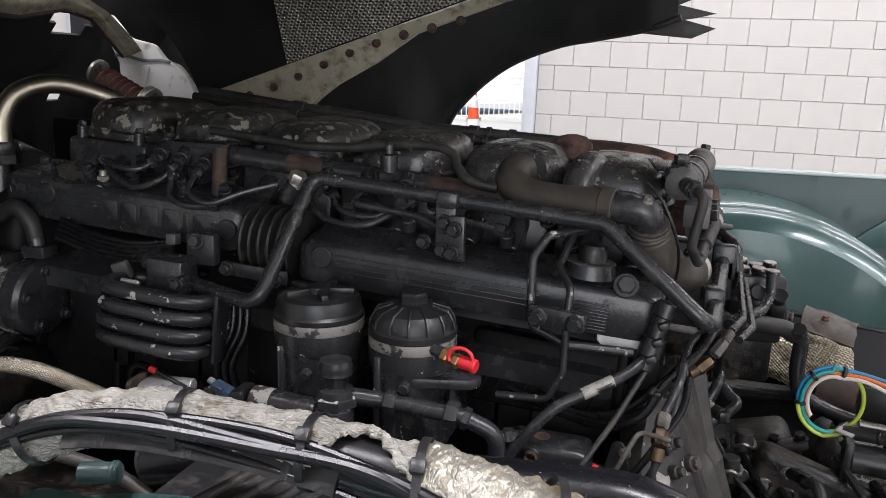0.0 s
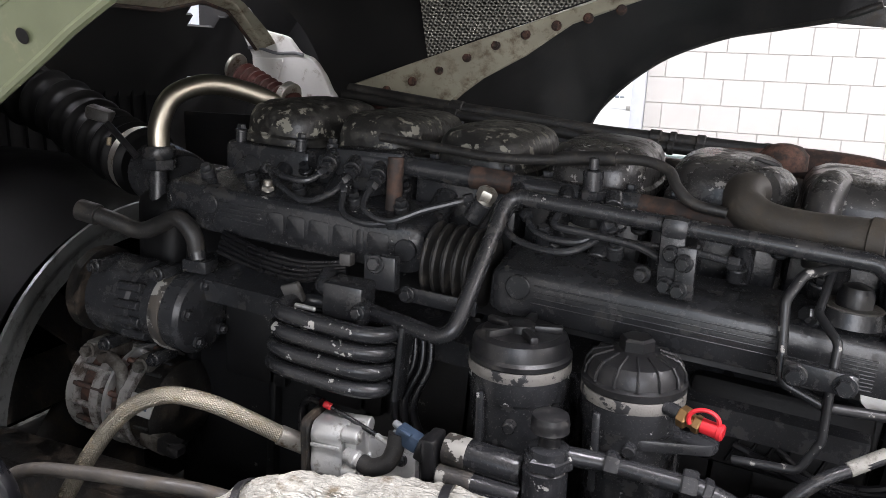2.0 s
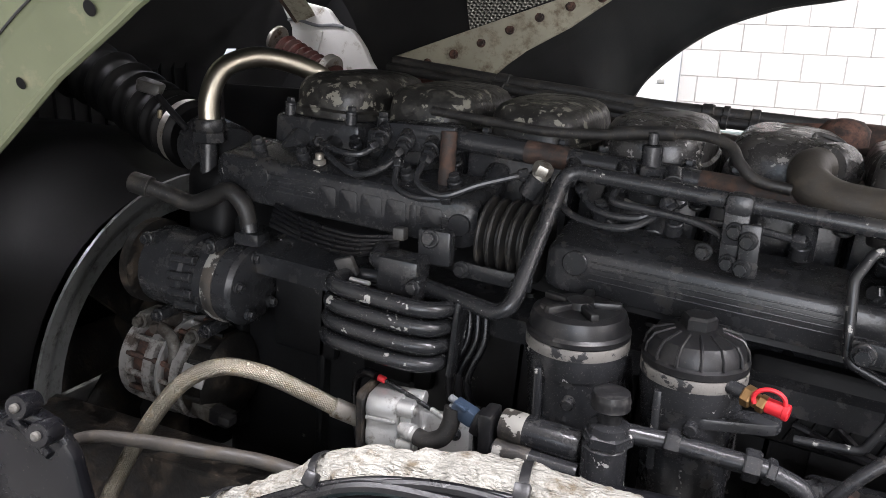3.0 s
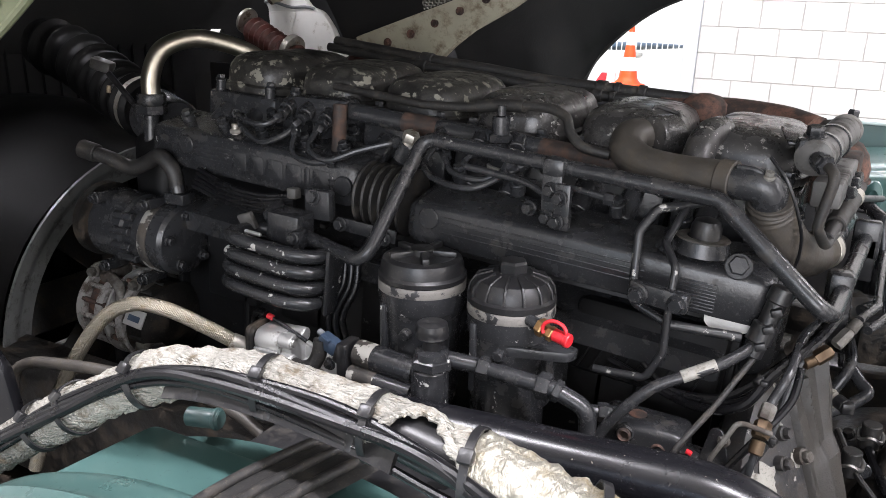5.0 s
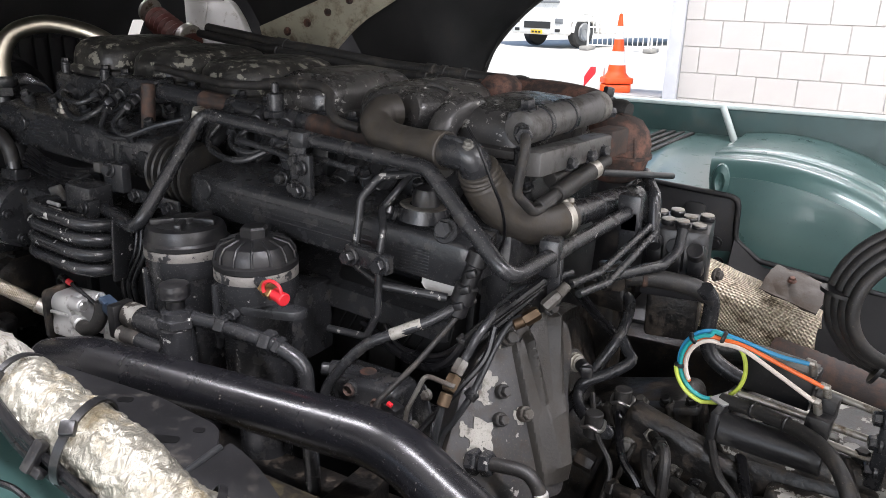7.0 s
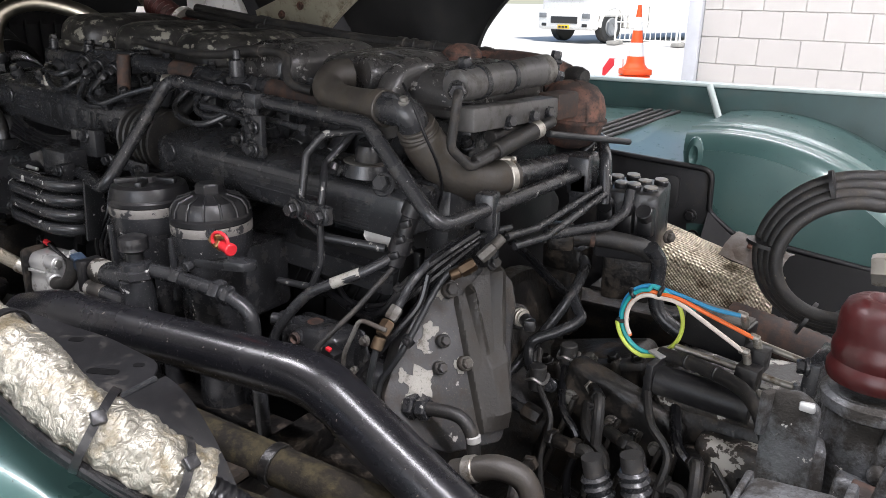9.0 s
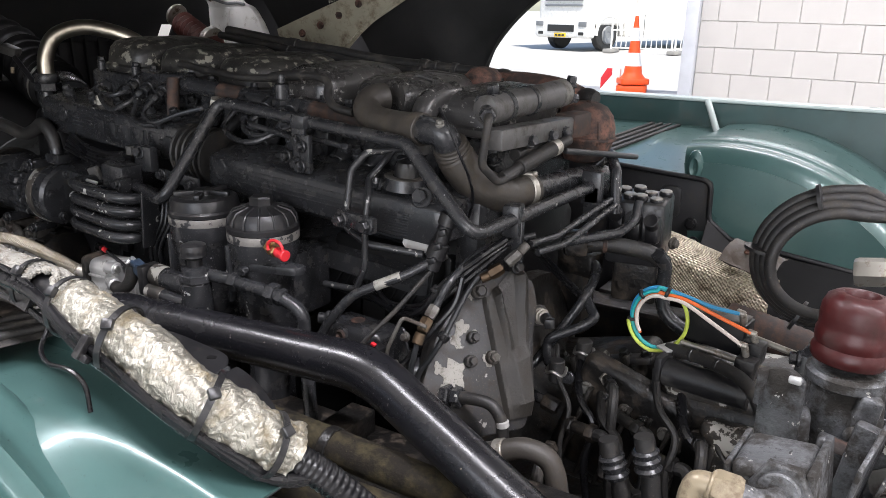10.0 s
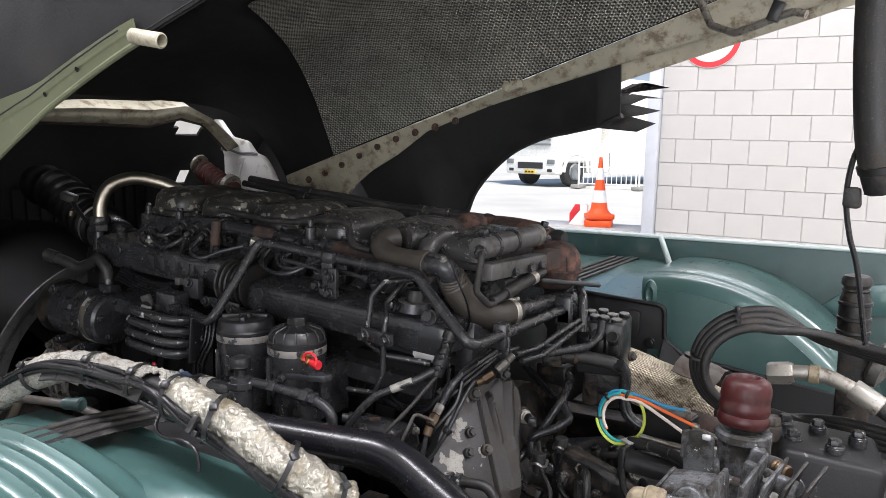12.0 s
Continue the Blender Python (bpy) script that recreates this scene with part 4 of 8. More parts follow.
def rocker_cover(x, k):
    """A rounded cover with a flange, bolts and a raised lid."""
    bms = []
    n = 40

    def ring(sx, sy, z, cy=1.315):
        return [(x + sx * math.copysign(abs(math.cos(a)) ** 0.55, math.cos(a)), cy + sy * math.copysign(abs(math.sin(a)) ** 0.55, math.sin(a)), z) for a in np.linspace(0, 2 * math.pi, n, endpoint=False)]

    levels = [(0.080, 0.144, 1.548), (0.086, 0.151, 1.551), (0.087, 0.152, 1.556), (0.086, 0.151, 1.563), (0.0805, 0.144, 1.567), (0.0795, 0.142, 1.586), (0.077, 0.138, 1.599), (0.070, 0.128, 1.611), (0.056, 0.108, 1.619), (0.036, 0.075, 1.6225), (0.014, 0.03, 1.6235)]
    bm = bmesh.new()
    rings = [[bm.verts.new(p) for p in ring(a, b, z)] for a, b, z in levels]
    for r0, r1 in zip(rings, rings[1:]):
        for i in range(n):
            bm.faces.new((r0[i], r0[(i + 1) % n], r1[(i + 1) % n], r1[i]))
    bm.faces.new(rings[0][::-1])
    bm.faces.new(rings[-1])
    bmesh.ops.recalc_face_normals(bm, faces=bm.faces[:])
    paint = PAINT_WORN if k < 3 else PAINT_DUSTY
    cover = part("rocker_cover", moved(crumpled(bm, 0.0010, 24, k), TILTED), paint, engine, "rounded rocker cover with flaking paint" if k < 4 else "rounded rocker cover with dusty paint")
    for dx, dy in ((-0.062, -0.146), (0.062, -0.146)):
        part("bolt", moved(merge(rod((x + dx, 1.315 + dy, 1.540), (x + dx, 1.315 + dy, 1.566), 0.010), bolt((x + dx, 1.315 + dy, 1.567), (0, 0, 1), 0.008)), TILTED), PAINT, cover)
    if k == 3:
        part("port_dome", moved(crumpled(lathe([(0.034, 0), (0.036, 0.010), (0.034, 0.026), (0.026, 0.040), (0.012, 0.047)], pose(x + 0.012, 1.165, 1.515, 14, 0, 0), 28), 0.001, 30), TILTED), PAINT, cover, "low glossy black dome")
        part("seat", moved(lathe([(0.037, 0), (0.038, 0.004), (0.037, 0.009)], pose(x + 0.012, 1.163, 1.510, 14, 0, 0), 28), TILTED), SCAB, cover, "flaking bare seat ring")
    if k == 4:
        slot = [Vector((px_, py_, 0)) for px_, py_ in rounded([(-0.021, -0.016), (0.021, -0.016), (0.021, 0.016), (-0.021, 0.016)], 0.012)]
        part("cast_slot", moved(sweep(slot, 0.0035, 8, closed=True), pose(-0.224, 1.250, 1.5985, 24, 16, 8)), paint, cover, "raised rim of a cast slot")
        part("hose_neck", moved(lathe([(0.036, -0.03), (0.033, 0.0), (0.031, 0.016), (0.028, 0.020)], along((-0.222, 1.190, 1.572), (-0.237, 1.146, 1.578)), 28), Matrix()), paint, cover)
    if k == 5:
        part("elbow_neck", hose([(x - 0.035, 1.22, 1.585), (x - 0.045, 1.178, 1.582), (x - 0.050, 1.150, 1.562), (x - 0.050, 1.140, 1.530), (x - 0.045, 1.145, 1.49)], 0.0225, 20), paint, cover, "cast elbow turning down")
    part("head", moved(box((x, 1.32, 1.474), (0.172, 0.33, 0.150), 0.010), TILTED), PAINT, engine)
    for dx, r in ((-0.03, 0.020), (0.04, 0.016)):
        part("intake_port", moved(rod((x + dx, 1.16, 1.515), (x + dx, 1.10, 1.473), r), TILTED), PAINT, engine)
    part("head_stud", moved(bolt((x + 0.084, 1.150, 1.520), (0, -0.6, 1), 0.009, 0.012), TILTED), PAINT_LITTLE, engine)


for k, x in enumerate(COVER_X):
    rocker_cover(x, k)


part("exhaust_manifold", moved(crumpled(profile_bar(rounded([(1.49, 1.44), (1.49, 1.545), (1.52, 1.575), (1.57, 1.575), (1.60, 1.54), (1.60, 1.44)], 0.012), -1.12, -0.12, Matrix(), 0.02, 0.01), 0.003, 12), TILTED), GRIME, engine, "dark cast manifold behind the covers")


# Long side covers: a rounded front face with three fine lines and a boss.
def side_cover(x0, x1, y, z, h, chipped, boss_x):
    s = [(y + 0.02, z - h * 0.5), (y + 0.003, z - h * 0.46), (y, z - h * 0.40), (y, z + h * 0.34), (y + 0.003, z + h * 0.42), (y + 0.010, z + h * 0.47), (y + 0.10, z + h * 0.66), (y + 0.11, z - h * 0.5)]
    cover = part("side_cover", profile_bar(s, x0, x1, TILTED, 0.02, 0.012), chipped, engine)
    part("boss", moved(rod((boss_x, y + 0.004, z + 0.01), (boss_x, y - 0.004, z + 0.01), 0.017, 24), TILTED), PAINT, cover)
    return cover


cover_a = side_cover(-1.135, -0.665, 1.033, 1.455, 0.078, PAINT_LITTLE, -1.04)
cover_b = side_cover(-0.545, -0.015, 0.998, 1.437, 0.070, PAINT, -0.505)
for dz in (0.016, 0.008, 0.0, -0.008):
    part("moulded_line", moved(box((-0.985, 1.0335, 1.455 + dz), (0.10, 0.004, 0.0022), 0.0008), TILTED), PAINT, cover_a)
    part("moulded_line", moved(box((-0.33, 0.9985, 1.437 + dz), (0.31, 0.004, 0.0022), 0.0008), TILTED), PAINT, cover_b)
for k in range(9):
    part("knurl", moved(box((-0.105, 0.9985, 1.448 - 0.0045 * k), (0.05, 0.005, 0.0024), 0.0008), TILTED), PAINT, cover_b)

# The maker's name: plain raised blocks of the letters' size, and a round emblem.
for k in range(6):
    w = (0.034, 0.034, 0.038, 0.036, 0.012, 0.038)[k]
    x = (-0.914, -0.876, -0.835, -0.793, -0.764, -0.734)[k]
    part("raised_block", moved(prism(rounded([(-w / 2, -0.017), (w / 2, -0.017), (w / 2 * 0.92, 0.017), (-w / 2 * 0.92, 0.017)], 0.006), 0.0025, pose(x, 1.0345, 1.4545, 90, 0, 0), 0.0008), TILTED), PAINT, cover_a)
part("emblem", moved(merge(rod((-0.688, 1.036, 1.454), (-0.688, 1.028, 1.454), 0.017, 24), box((-0.706, 1.0335, 1.450), (0.026, 0.004, 0.003), 0.001), box((-0.706, 1.0335, 1.459), (0.026, 0.004, 0.003), 0.001)), TILTED), PAINT, cover_a)

# Ribbed connector between the two covers.
ribbed = []
for k in range(6):
    x = -0.648 + 0.016 * k
    ribbed.append([(0.040, x - 0.006), (0.054, x - 0.003), (0.056, x), (0.054, x + 0.003), (0.040, x + 0.006)])
prof = [p for r in ribbed for p in r]
part("ribbed_sleeve", moved(lathe([(r, h) for r, h in prof], pose(0, 1.055, 1.445, 0, 90, 0) @ Matrix.Diagonal((1, 1, 1, 1)), 32), TILTED), RUBBER, engine, "black ribbed rubber sleeve")
part("strap", moved(box((-0.612, 0.992, 1.405), (0.11, 0.006, 0.022), 0.002), TILTED), PAINT, engine)
part("bolt", moved(bolt((-0.66, 0.988, 1.405), (0, -1, 0), 0.009), TILTED), PAINT_LITTLE, engine)
part("bolt", moved(bolt((-0.575, 0.985, 1.40), (0, -1, 0), 0.009), TILTED), PAINT, engine)

# Bolts along the upper edges of the covers and the block.
for x in (-1.08, -0.99, -0.90, -0.80, -0.72, -0.50, -0.40, -0.345, -0.245, -0.15):
    part("bolt", moved(merge(bolt((x, 1.075, 1.507), (0, -0.5, 1), 0.009, 0.010), rod((x, 1.083, 1.49), (x, 1.075, 1.507), 0.012)), TILTED), PAINT, engine)

# Filler neck with a cap at the rear end of the second cover.
neck = part("filler_neck", moved(lathe([(0.038, 0), (0.036, 0.008), (0.0335, 0.018), (0.030, 0.020), (0.0, 0.021)], pose(-0.115, 1.035, 1.478), 28), TILTED), PAINT, engine)
part("joint_ring", moved(lathe([(0.0335, 0.0175), (0.0352, 0.0185), (0.0335, 0.0198)], pose(-0.115, 1.035, 1.4785), 28), TILTED), DIRTY_ALU, neck)
part("plug", moved(lathe([(0.020, 0.018), (0.020, 0.034), (0.016, 0.043), (0.006, 0.047), (0.001, 0.0475)], pose(-0.113, 1.035, 1.478), 24), TILTED), PLASTIC, neck)
part("bolt", moved(bolt((-0.155, 1.018, 1.480), (-0.6, -0.6, 0.3), 0.010, 0.012), TILTED), PAINT, engine)
part("bolt", moved(bolt((-0.062, 1.005, 1.478), (0.1, -0.9, 0.4), 0.013, 0.012), TILTED), PAINT, engine)
part("bare_patch", sheet(lambda u, v: (-0.094 + 0.062 * u, 1.002 - 0.004 * v, 1.376 - 0.06 * 0.058 * u - v * (0.006 + 0.012 * abs(noise.noise(Vector((u * 2.3, 0, 3)))) + 0.007 * math.sin(math.pi * u) ** 0.7)), 30, 6, 0.002), W_PATCH, engine, "bare bright metal patch")
part("end_housing", moved(box((-0.02, 1.14, 1.38), (0.05, 0.12, 0.18), 0.02), TILTED), PAINT, engine)

# Finned oil cooler plate on the block.
cooler = part("cooler_plate", moved(box((-0.165, 1.07, 1.305), (0.22, 0.06, 0.11), 0.012, (-14, 0, 0)), TILTED), SHADE_BLACK, engine)
for k in range(9):
    part("cooler_fin", moved(box((-0.24 + 0.020 * k, 1.039, 1.302), (0.004, 0.010, 0.080), 0.0015, (-14, 22, 0)), TILTED), SHADE_BLACK, cooler)
for k in range(8):
    part("bolt", moved(bolt((-1.05 + 0.14 * k, 1.093, 1.335 - 0.02 * (k % 2)), (0, -1, 0), 0.010, 0.010), TILTED), PAINT_LITTLE, engine)
for k in range(5):
    part("side_lid", moved(box((-0.98 + 0.185 * k, 1.09, 1.22), (0.13, 0.02, 0.14), 0.012), TILTED), BLOCK_PAINT, engine)

# Fuel rail over the intake side, rusty to the rear.
part("fuel_rail", pipe([(-0.80, 1.120, 1.583), (-0.24, 1.112, 1.538)], 0.0165), PAINT, engine)
part("rusty_rail_end", pipe([(-0.62, 1.1175, 1.5686), (-0.555, 1.1165, 1.5633)], 0.0172), RUST_DARK, engine, "rust-stained rail end")
part("rusty_rail_end", pipe([(-0.375, 1.114, 1.549), (-0.235, 1.112, 1.5375)], 0.0172), RUST_DARK, engine, "rust-brown rail end")
for x in (-0.545, -0.475, -0.41):
    part("union", rod((x, 1.11, 1.560), (x + 0.005, 1.085, 1.548), 0.013), PAINT, engine)
part("valve", merge(rod((-0.438, 1.10, 1.53), (-0.438, 1.10, 1.595), 0.014), hexagon((-0.438, 1.10, 1.555), (-0.438, 1.10, 1.568), 0.020), rod((-0.438, 1.10, 1.595), (-0.438, 1.10, 1.612), 0.007)), PAINT_LITTLE, engine)
part("upright_tube", rod((-0.735, 1.085, 1.50), (-0.735, 1.095, 1.592), 0.0125), RUST_DARK, engine)
part("union_block", box((-0.79, 1.13, 1.575), (0.12, 0.05, 0.045), 0.008), PAINT, engine)
for k, x in enumerate((-0.853, -0.812, -0.768)):
    z = 1.585 - 0.006 * k
    part("injector_union", merge(rod((x, 1.115, z), (x + 0.006, 1.085, z - 0.012), 0.014), hexagon((x + 0.006, 1.085, z - 0.012), (x + 0.010, 1.070, z - 0.018), 0.012)), PAINT_LITTLE, engine)

# Fuel lines that loop between the unions and the covers.
LINES = [
    [(-0.843, 1.07, 1.566), (-0.86, 1.045, 1.553), (-0.90, 1.045, 1.555), (-0.94, 1.065, 1.562), (-0.965, 1.085, 1.56)],
    [(-0.802, 1.068, 1.560), (-0.815, 1.035, 1.538), (-0.86, 1.03, 1.525), (-0.92, 1.05, 1.545), (-0.945, 1.08, 1.556)],
    [(-0.758, 1.066, 1.555), (-0.755, 1.03, 1.525), (-0.71, 1.02, 1.510), (-0.66, 1.04, 1.528), (-0.60, 1.07, 1.545)],
    [(-0.80, 1.055, 1.548), (-0.79, 1.03, 1.515), (-0.75, 1.02, 1.503), (-0.70, 1.03, 1.505)],
    [(-0.540, 1.085, 1.547), (-0.545, 1.05, 1.515), (-0.51, 1.035, 1.497), (-0.45, 1.03, 1.495), (-0.41, 1.06, 1.515), (-0.39, 1.085, 1.53)],
    [(-0.470, 1.083, 1.545), (-0.475, 1.05, 1.525), (-0.43, 1.04, 1.520), (-0.36, 1.03, 1.512), (-0.32, 1.015, 1.497)],
    [(-0.405, 1.08, 1.543), (-0.41, 1.055, 1.52), (-0.38, 1.05, 1.512), (-0.30, 1.045, 1.51), (-0.24, 1.05, 1.50)],
    [(-0.53, 1.09, 1.53), (-0.50, 1.06, 1.508), (-0.44, 1.05, 1.505), (-0.40, 1.07, 1.53)],
]
for pts in LINES:
    line = thing("fuel_line", pts[0], "thin black steel fuel line looping beside the covers", "pipe", "fuel lines")
    part("tube", hose(pts, 0.0052, 10), PAINT, line)
    for a, b in ((pts[0], pts[1]), (pts[-1], pts[-2])):
        a, b = Vector(a), Vector(b)
        part("nut", hexagon(a, a + (b - a).normalized() * 0.014, 0.0095), PAINT_LITTLE, line)
drip = thing("bleed_valve", (-0.945, 1.065, 1.53), "small bright bleed valve on the engine", "valve")
part("stem", merge(rod((-0.945, 1.063, 1.515), (-0.945, 1.063, 1.545), 0.007), hexagon((-0.945, 1.063, 1.527), (-0.945, 1.063, 1.535), 0.011)), ZINC, drip)

# Bright nut on its angled pipe.
fit = thing("pipe_union", (-0.58, 1.075, 1.54), "bright steel union nut on a short black pipe", "fitting")
part("socket", rod((-0.600, 1.07, 1.515), (-0.583, 1.068, 1.543), 0.015), PAINT, fit)
part("nut", merge(hexagon((-0.582, 1.068, 1.546), (-0.575, 1.066, 1.561), 0.0145), rod((-0.585, 1.068, 1.538), (-0.581, 1.068, 1.547), 0.0125)), ZINC, fit, "bright hexagonal nut")

# The long transfer pipe that crosses the whole engine.
long_pipe = thing("coolant_pipe", (-0.3, 1.0, 1.4), "black steel pipe bent across the whole engine side", "pipe")
part("tube", pipe([(-0.715, 0.958, 1.397), (-0.562, 0.905, 1.392), (-0.536, 1.035, 1.562), (-0.095, 1.012, 1.528), (0.050, 0.972, 1.410), (0.085, 1.40, 1.418), (0.088, 1.425, 1.385)], 0.0112, 0.028, 18), PAINT_LITTLE, long_pipe)
part("clamp", merge(box((-0.315, 1.014, 1.545), (0.034, 0.028, 0.028), 0.009, (0, 4, 0)), box((-0.316, 1.008, 1.518), (0.030, 0.008, 0.045), 0.003)), PAINT, long_pipe)
part("clamp", merge(box((0.055, 1.095, 1.408), (0.030, 0.034, 0.055), 0.006, (0, 0, 8)), box((0.062, 1.098, 1.372), (0.020, 0.012, 0.07), 0.003)), PAINT, long_pipe)
part("clamp", merge(box((0.083, 1.36, 1.415), (0.040, 0.022, 0.065), 0.006), box((0.085, 1.355, 1.385), (0.03, 0.012, 0.07), 0.003)), PAINT, long_pipe)
bracket = thing("clamp_bracket", (-0.30, 1.0, 1.49), "black bolted steel clamp bracket under the pipe", "bracket")
part("plate", box((-0.298, 1.004, 1.492), (0.024, 0.012, 0.066), 0.003), PAINT, bracket)
part("plate", box((-0.320, 1.012, 1.496), (0.024, 0.010, 0.056), 0.003), PAINT, bracket)
for x, y, z in ((-0.316, 1.004, 1.514), (-0.300, 0.995, 1.506), (-0.303, 0.995, 1.472), (-0.320, 1.004, 1.474), (-0.350, 1.012, 1.482)):
    part("bolt", bolt((x, y, z), (-0.15, -1, 0), 0.0085, 0.009), PAINT_LITTLE, bracket)

# Narrow line with worn paint that drops to a double clamp.
drop = thing("narrow_pipe", (-0.15, 0.96, 1.3), "narrow black pipe with paint worn to bare metal", "pipe")
part("tube", pipe([(-0.125, 1.05, 1.512), (-0.168, 1.005, 1.508), (-0.185, 0.985, 1.480), (-0.180, 0.960, 1.392), (-0.13, 0.955, 1.372), (-0.045, 0.985, 1.362)], 0.0062, 0.02, 12), PAINT_BARE, drop)
part("tube", pipe([(-0.135, 1.045, 1.515), (-0.150, 0.985, 1.470), (-0.128, 0.955, 1.448), (-0.130, 0.948, 1.412), (-0.131, 0.946, 1.335), (-0.150, 0.945, 1.295), (-0.22, 0.95, 1.290)], 0.0052, 0.015, 12), PAINT_BARE, drop)
part("clamp_bar", box((-0.143, 0.944, 1.411), (0.075, 0.016, 0.026), 0.003, (0, 4, -6)), PAINT, drop)
for x in (-0.168, -0.118):
    part("bolt", bolt((x, 0.935, 1.410 - 0.07 * (x + 0.143)), (-0.1, -1, 0), 0.010, 0.010), PAINT_LITTLE, drop)

# Wide dusty coolant hose and its cast elbow.
wide = thing("coolant_hose", (-0.1, 1.05, 1.5), "wide brown-dusted rubber coolant hose with clamps", "hose")
part("hose", hose([(-0.236, 1.148, 1.578), (-0.245, 1.126, 1.576), (-0.241, 1.104, 1.562), (-0.214, 1.087, 1.549), (-0.165, 1.070, 1.545), (-0.101, 1.050, 1.547)], lambda t: 0.0262 - 0.0015 * t, 22), HOSE_BROWN, wide)
part("clamp", rod((-0.104, 1.051, 1.547), (-0.084, 1.0455, 1.5465), 0.0268, 28), HOSE_BROWN, wide)
part("elbow", hose([(-0.101, 1.050, 1.547), (-0.076, 1.044, 1.5465), (-0.054, 1.041, 1.546), (-0.042, 1.044, 1.537), (-0.043, 1.055, 1.519)], 0.0225, 22), PAINT, wide, "black cast elbow")
part("elbow_rib", hose([(-0.082, 1.036, 1.567), (-0.060, 1.032, 1.566), (-0.044, 1.032, 1.556)], 0.0045, 10), PAINT, wide)
part("elbow_bolt", bolt((-0.044, 1.030, 1.560), (0.2, -0.3, 1), 0.006, 0.006), DIRTY_ALU, wide)
LOWER = flowing([(-0.040, 1.052, 1.528), (-0.039, 1.062, 1.512), (-0.029, 1.078, 1.484), (-0.012, 1.106, 1.453), (0.006, 1.150, 1.434), (0.024, 1.190, 1.434), (0.030, 1.210, 1.434)], 14)
part("lower_hose", sweep(LOWER, lambda t: 0.0275 + 0.0045 * math.sin(math.pi * min(1, t * 1.15)) + (0.0007 * math.sin(t * 95) if t < 0.22 else 0.0), 28), HOSE_BROWN, wide, "dusty bulging rubber elbow hose")
part("clamp", rod((0.024, 1.190, 1.434), (0.028, 1.203, 1.434), 0.0295, 28), ZINC, wide, "worn zinc hose clamp")
part("clamp_screw", merge(rod((0.020, 1.190, 1.463), (0.036, 1.200, 1.462), 0.005), hexagon((0.036, 1.200, 1.462), (0.042, 1.204, 1.462), 0.006)), ZINC, wide)
part("pipe", hose([(0.026, 1.200, 1.434), (0.034, 1.300, 1.428), (0.042, 1.42, 1.420), (0.05, 1.50, 1.410)], 0.0205, 20), PAINT, wide)
part("pipe_bead", rod((0.0345, 1.318, 1.427), (0.0352, 1.328, 1.4265), 0.0222, 24), PAINT, wide)
ties = thing("cable", (-0.02, 1.04, 1.52), "thin black cable hanging over the elbow hose", "cable")
part("wire", hose([(-0.045, 1.030, 1.585), (-0.022, 1.020, 1.560), (-0.004, 1.022, 1.520), (0.004, 1.040, 1.480), (0.000, 1.060, 1.440), (-0.010, 1.065, 1.410)], 0.0022, 8), CABLE, ties)

# Vent hose that arches over the fourth cover.
vent = thing("breather_hose", (-0.4, 1.2, 1.6), "black breather hose over the rocker covers", "hose")
part("hose", hose([(-0.80, 1.17, 1.612), (-0.681, 1.158, 1.602), (-0.607, 1.150, 1.596), (-0.522, 1.145, 1.598), (-0.458, 1.14, 1.606), (-0.382, 1.132, 1.609), (-0.343, 1.12, 1.600), (-0.327, 1.10, 1.581), (-0.304, 1.09, 1.563), (-0.262, 1.09, 1.555)], 0.0075), RUBBER, vent)
part("sleeve", hose([(-0.500, 1.1435, 1.6010), (-0.458, 1.140, 1.606), (-0.415, 1.136, 1.6085)], 0.0105), RUBBER, vent)

# Long cable sheaths behind the covers.
for k, (y, z, r) in enumerate(((1.56, 0.0, 0.0125), (1.53, -0.012, 0.010), (1.585, -0.006, 0.010))):
    sheath = thing("cable_sheath", (-0.6, y, z + 1.60), "black cable sheath behind the rocker covers", "cable", "cable sheaths")
    run = [(-1.10, y + 0.03, 1.668 + z), (-0.98, y + 0.02, 1.655 + z), (-0.843, y, 1.641 + z), (-0.69, y, 1.627 + z), (-0.54, y, 1.610 + z), (-0.426, y, 1.603 + z), (-0.34, y, 1.598 + z), (-0.20, y, 1.590 + z)]
    part("sheath", hose(run, r), RUBBER, sheath)
    for x, w in ((-0.845, 0.030), (-0.435, 0.022), (-0.40, 0.012), (-0.345, 0.016)):
        at = [Vector(p) for p in flowing(run, 12)]
        i = min(range(len(at)), key=lambda i: abs(at[i].x - x))
        part("band", rod(at[i], at[i] + (at[i + 1] - at[i - 1]).normalized() * w, r + 0.003), RUBBER, sheath)

# Exhaust manifold and the rusty turbocharger at the rear.
turbo = thing("turbocharger", (0.0, 1.50, 1.5), "rust-brown cast turbocharger housing", "turbocharger")
part("volute", crumpled(lathe([(0.020, -0.060), (0.040, -0.052), (0.053, -0.034), (0.059, -0.010), (0.060, 0.010), (0.055, 0.032), (0.042, 0.050), (0.020, 0.060)], pose(0.014, 1.475, 1.498, 0, 0, 0), 40), 0.0012, 30), RUST, turbo, "rust-brown cast volute")
part("seam", lathe([(0.0585, -0.0035), (0.0635, -0.0025), (0.0635, 0.0025), (0.0585, 0.0035)], pose(0.014, 1.475, 1.493, 0, 6, 0), 40), RUST, turbo)
part("seam_rib", sweep([Vector((0.014 + 0.0605 * math.sin(a) * 0.75, 1.475 - 0.0605 * math.sin(a) * 0.66, 1.498 + 0.0605 * math.cos(a))) for a in np.linspace(0.1, 1.9, 16)], 0.0028, 8), RUST, turbo)
part("manifold", hose([(-0.30, 1.56, 1.56), (-0.18, 1.56, 1.565), (-0.08, 1.54, 1.56), (-0.02, 1.50, 1.55)], 0.036, 16), RUST, turbo)
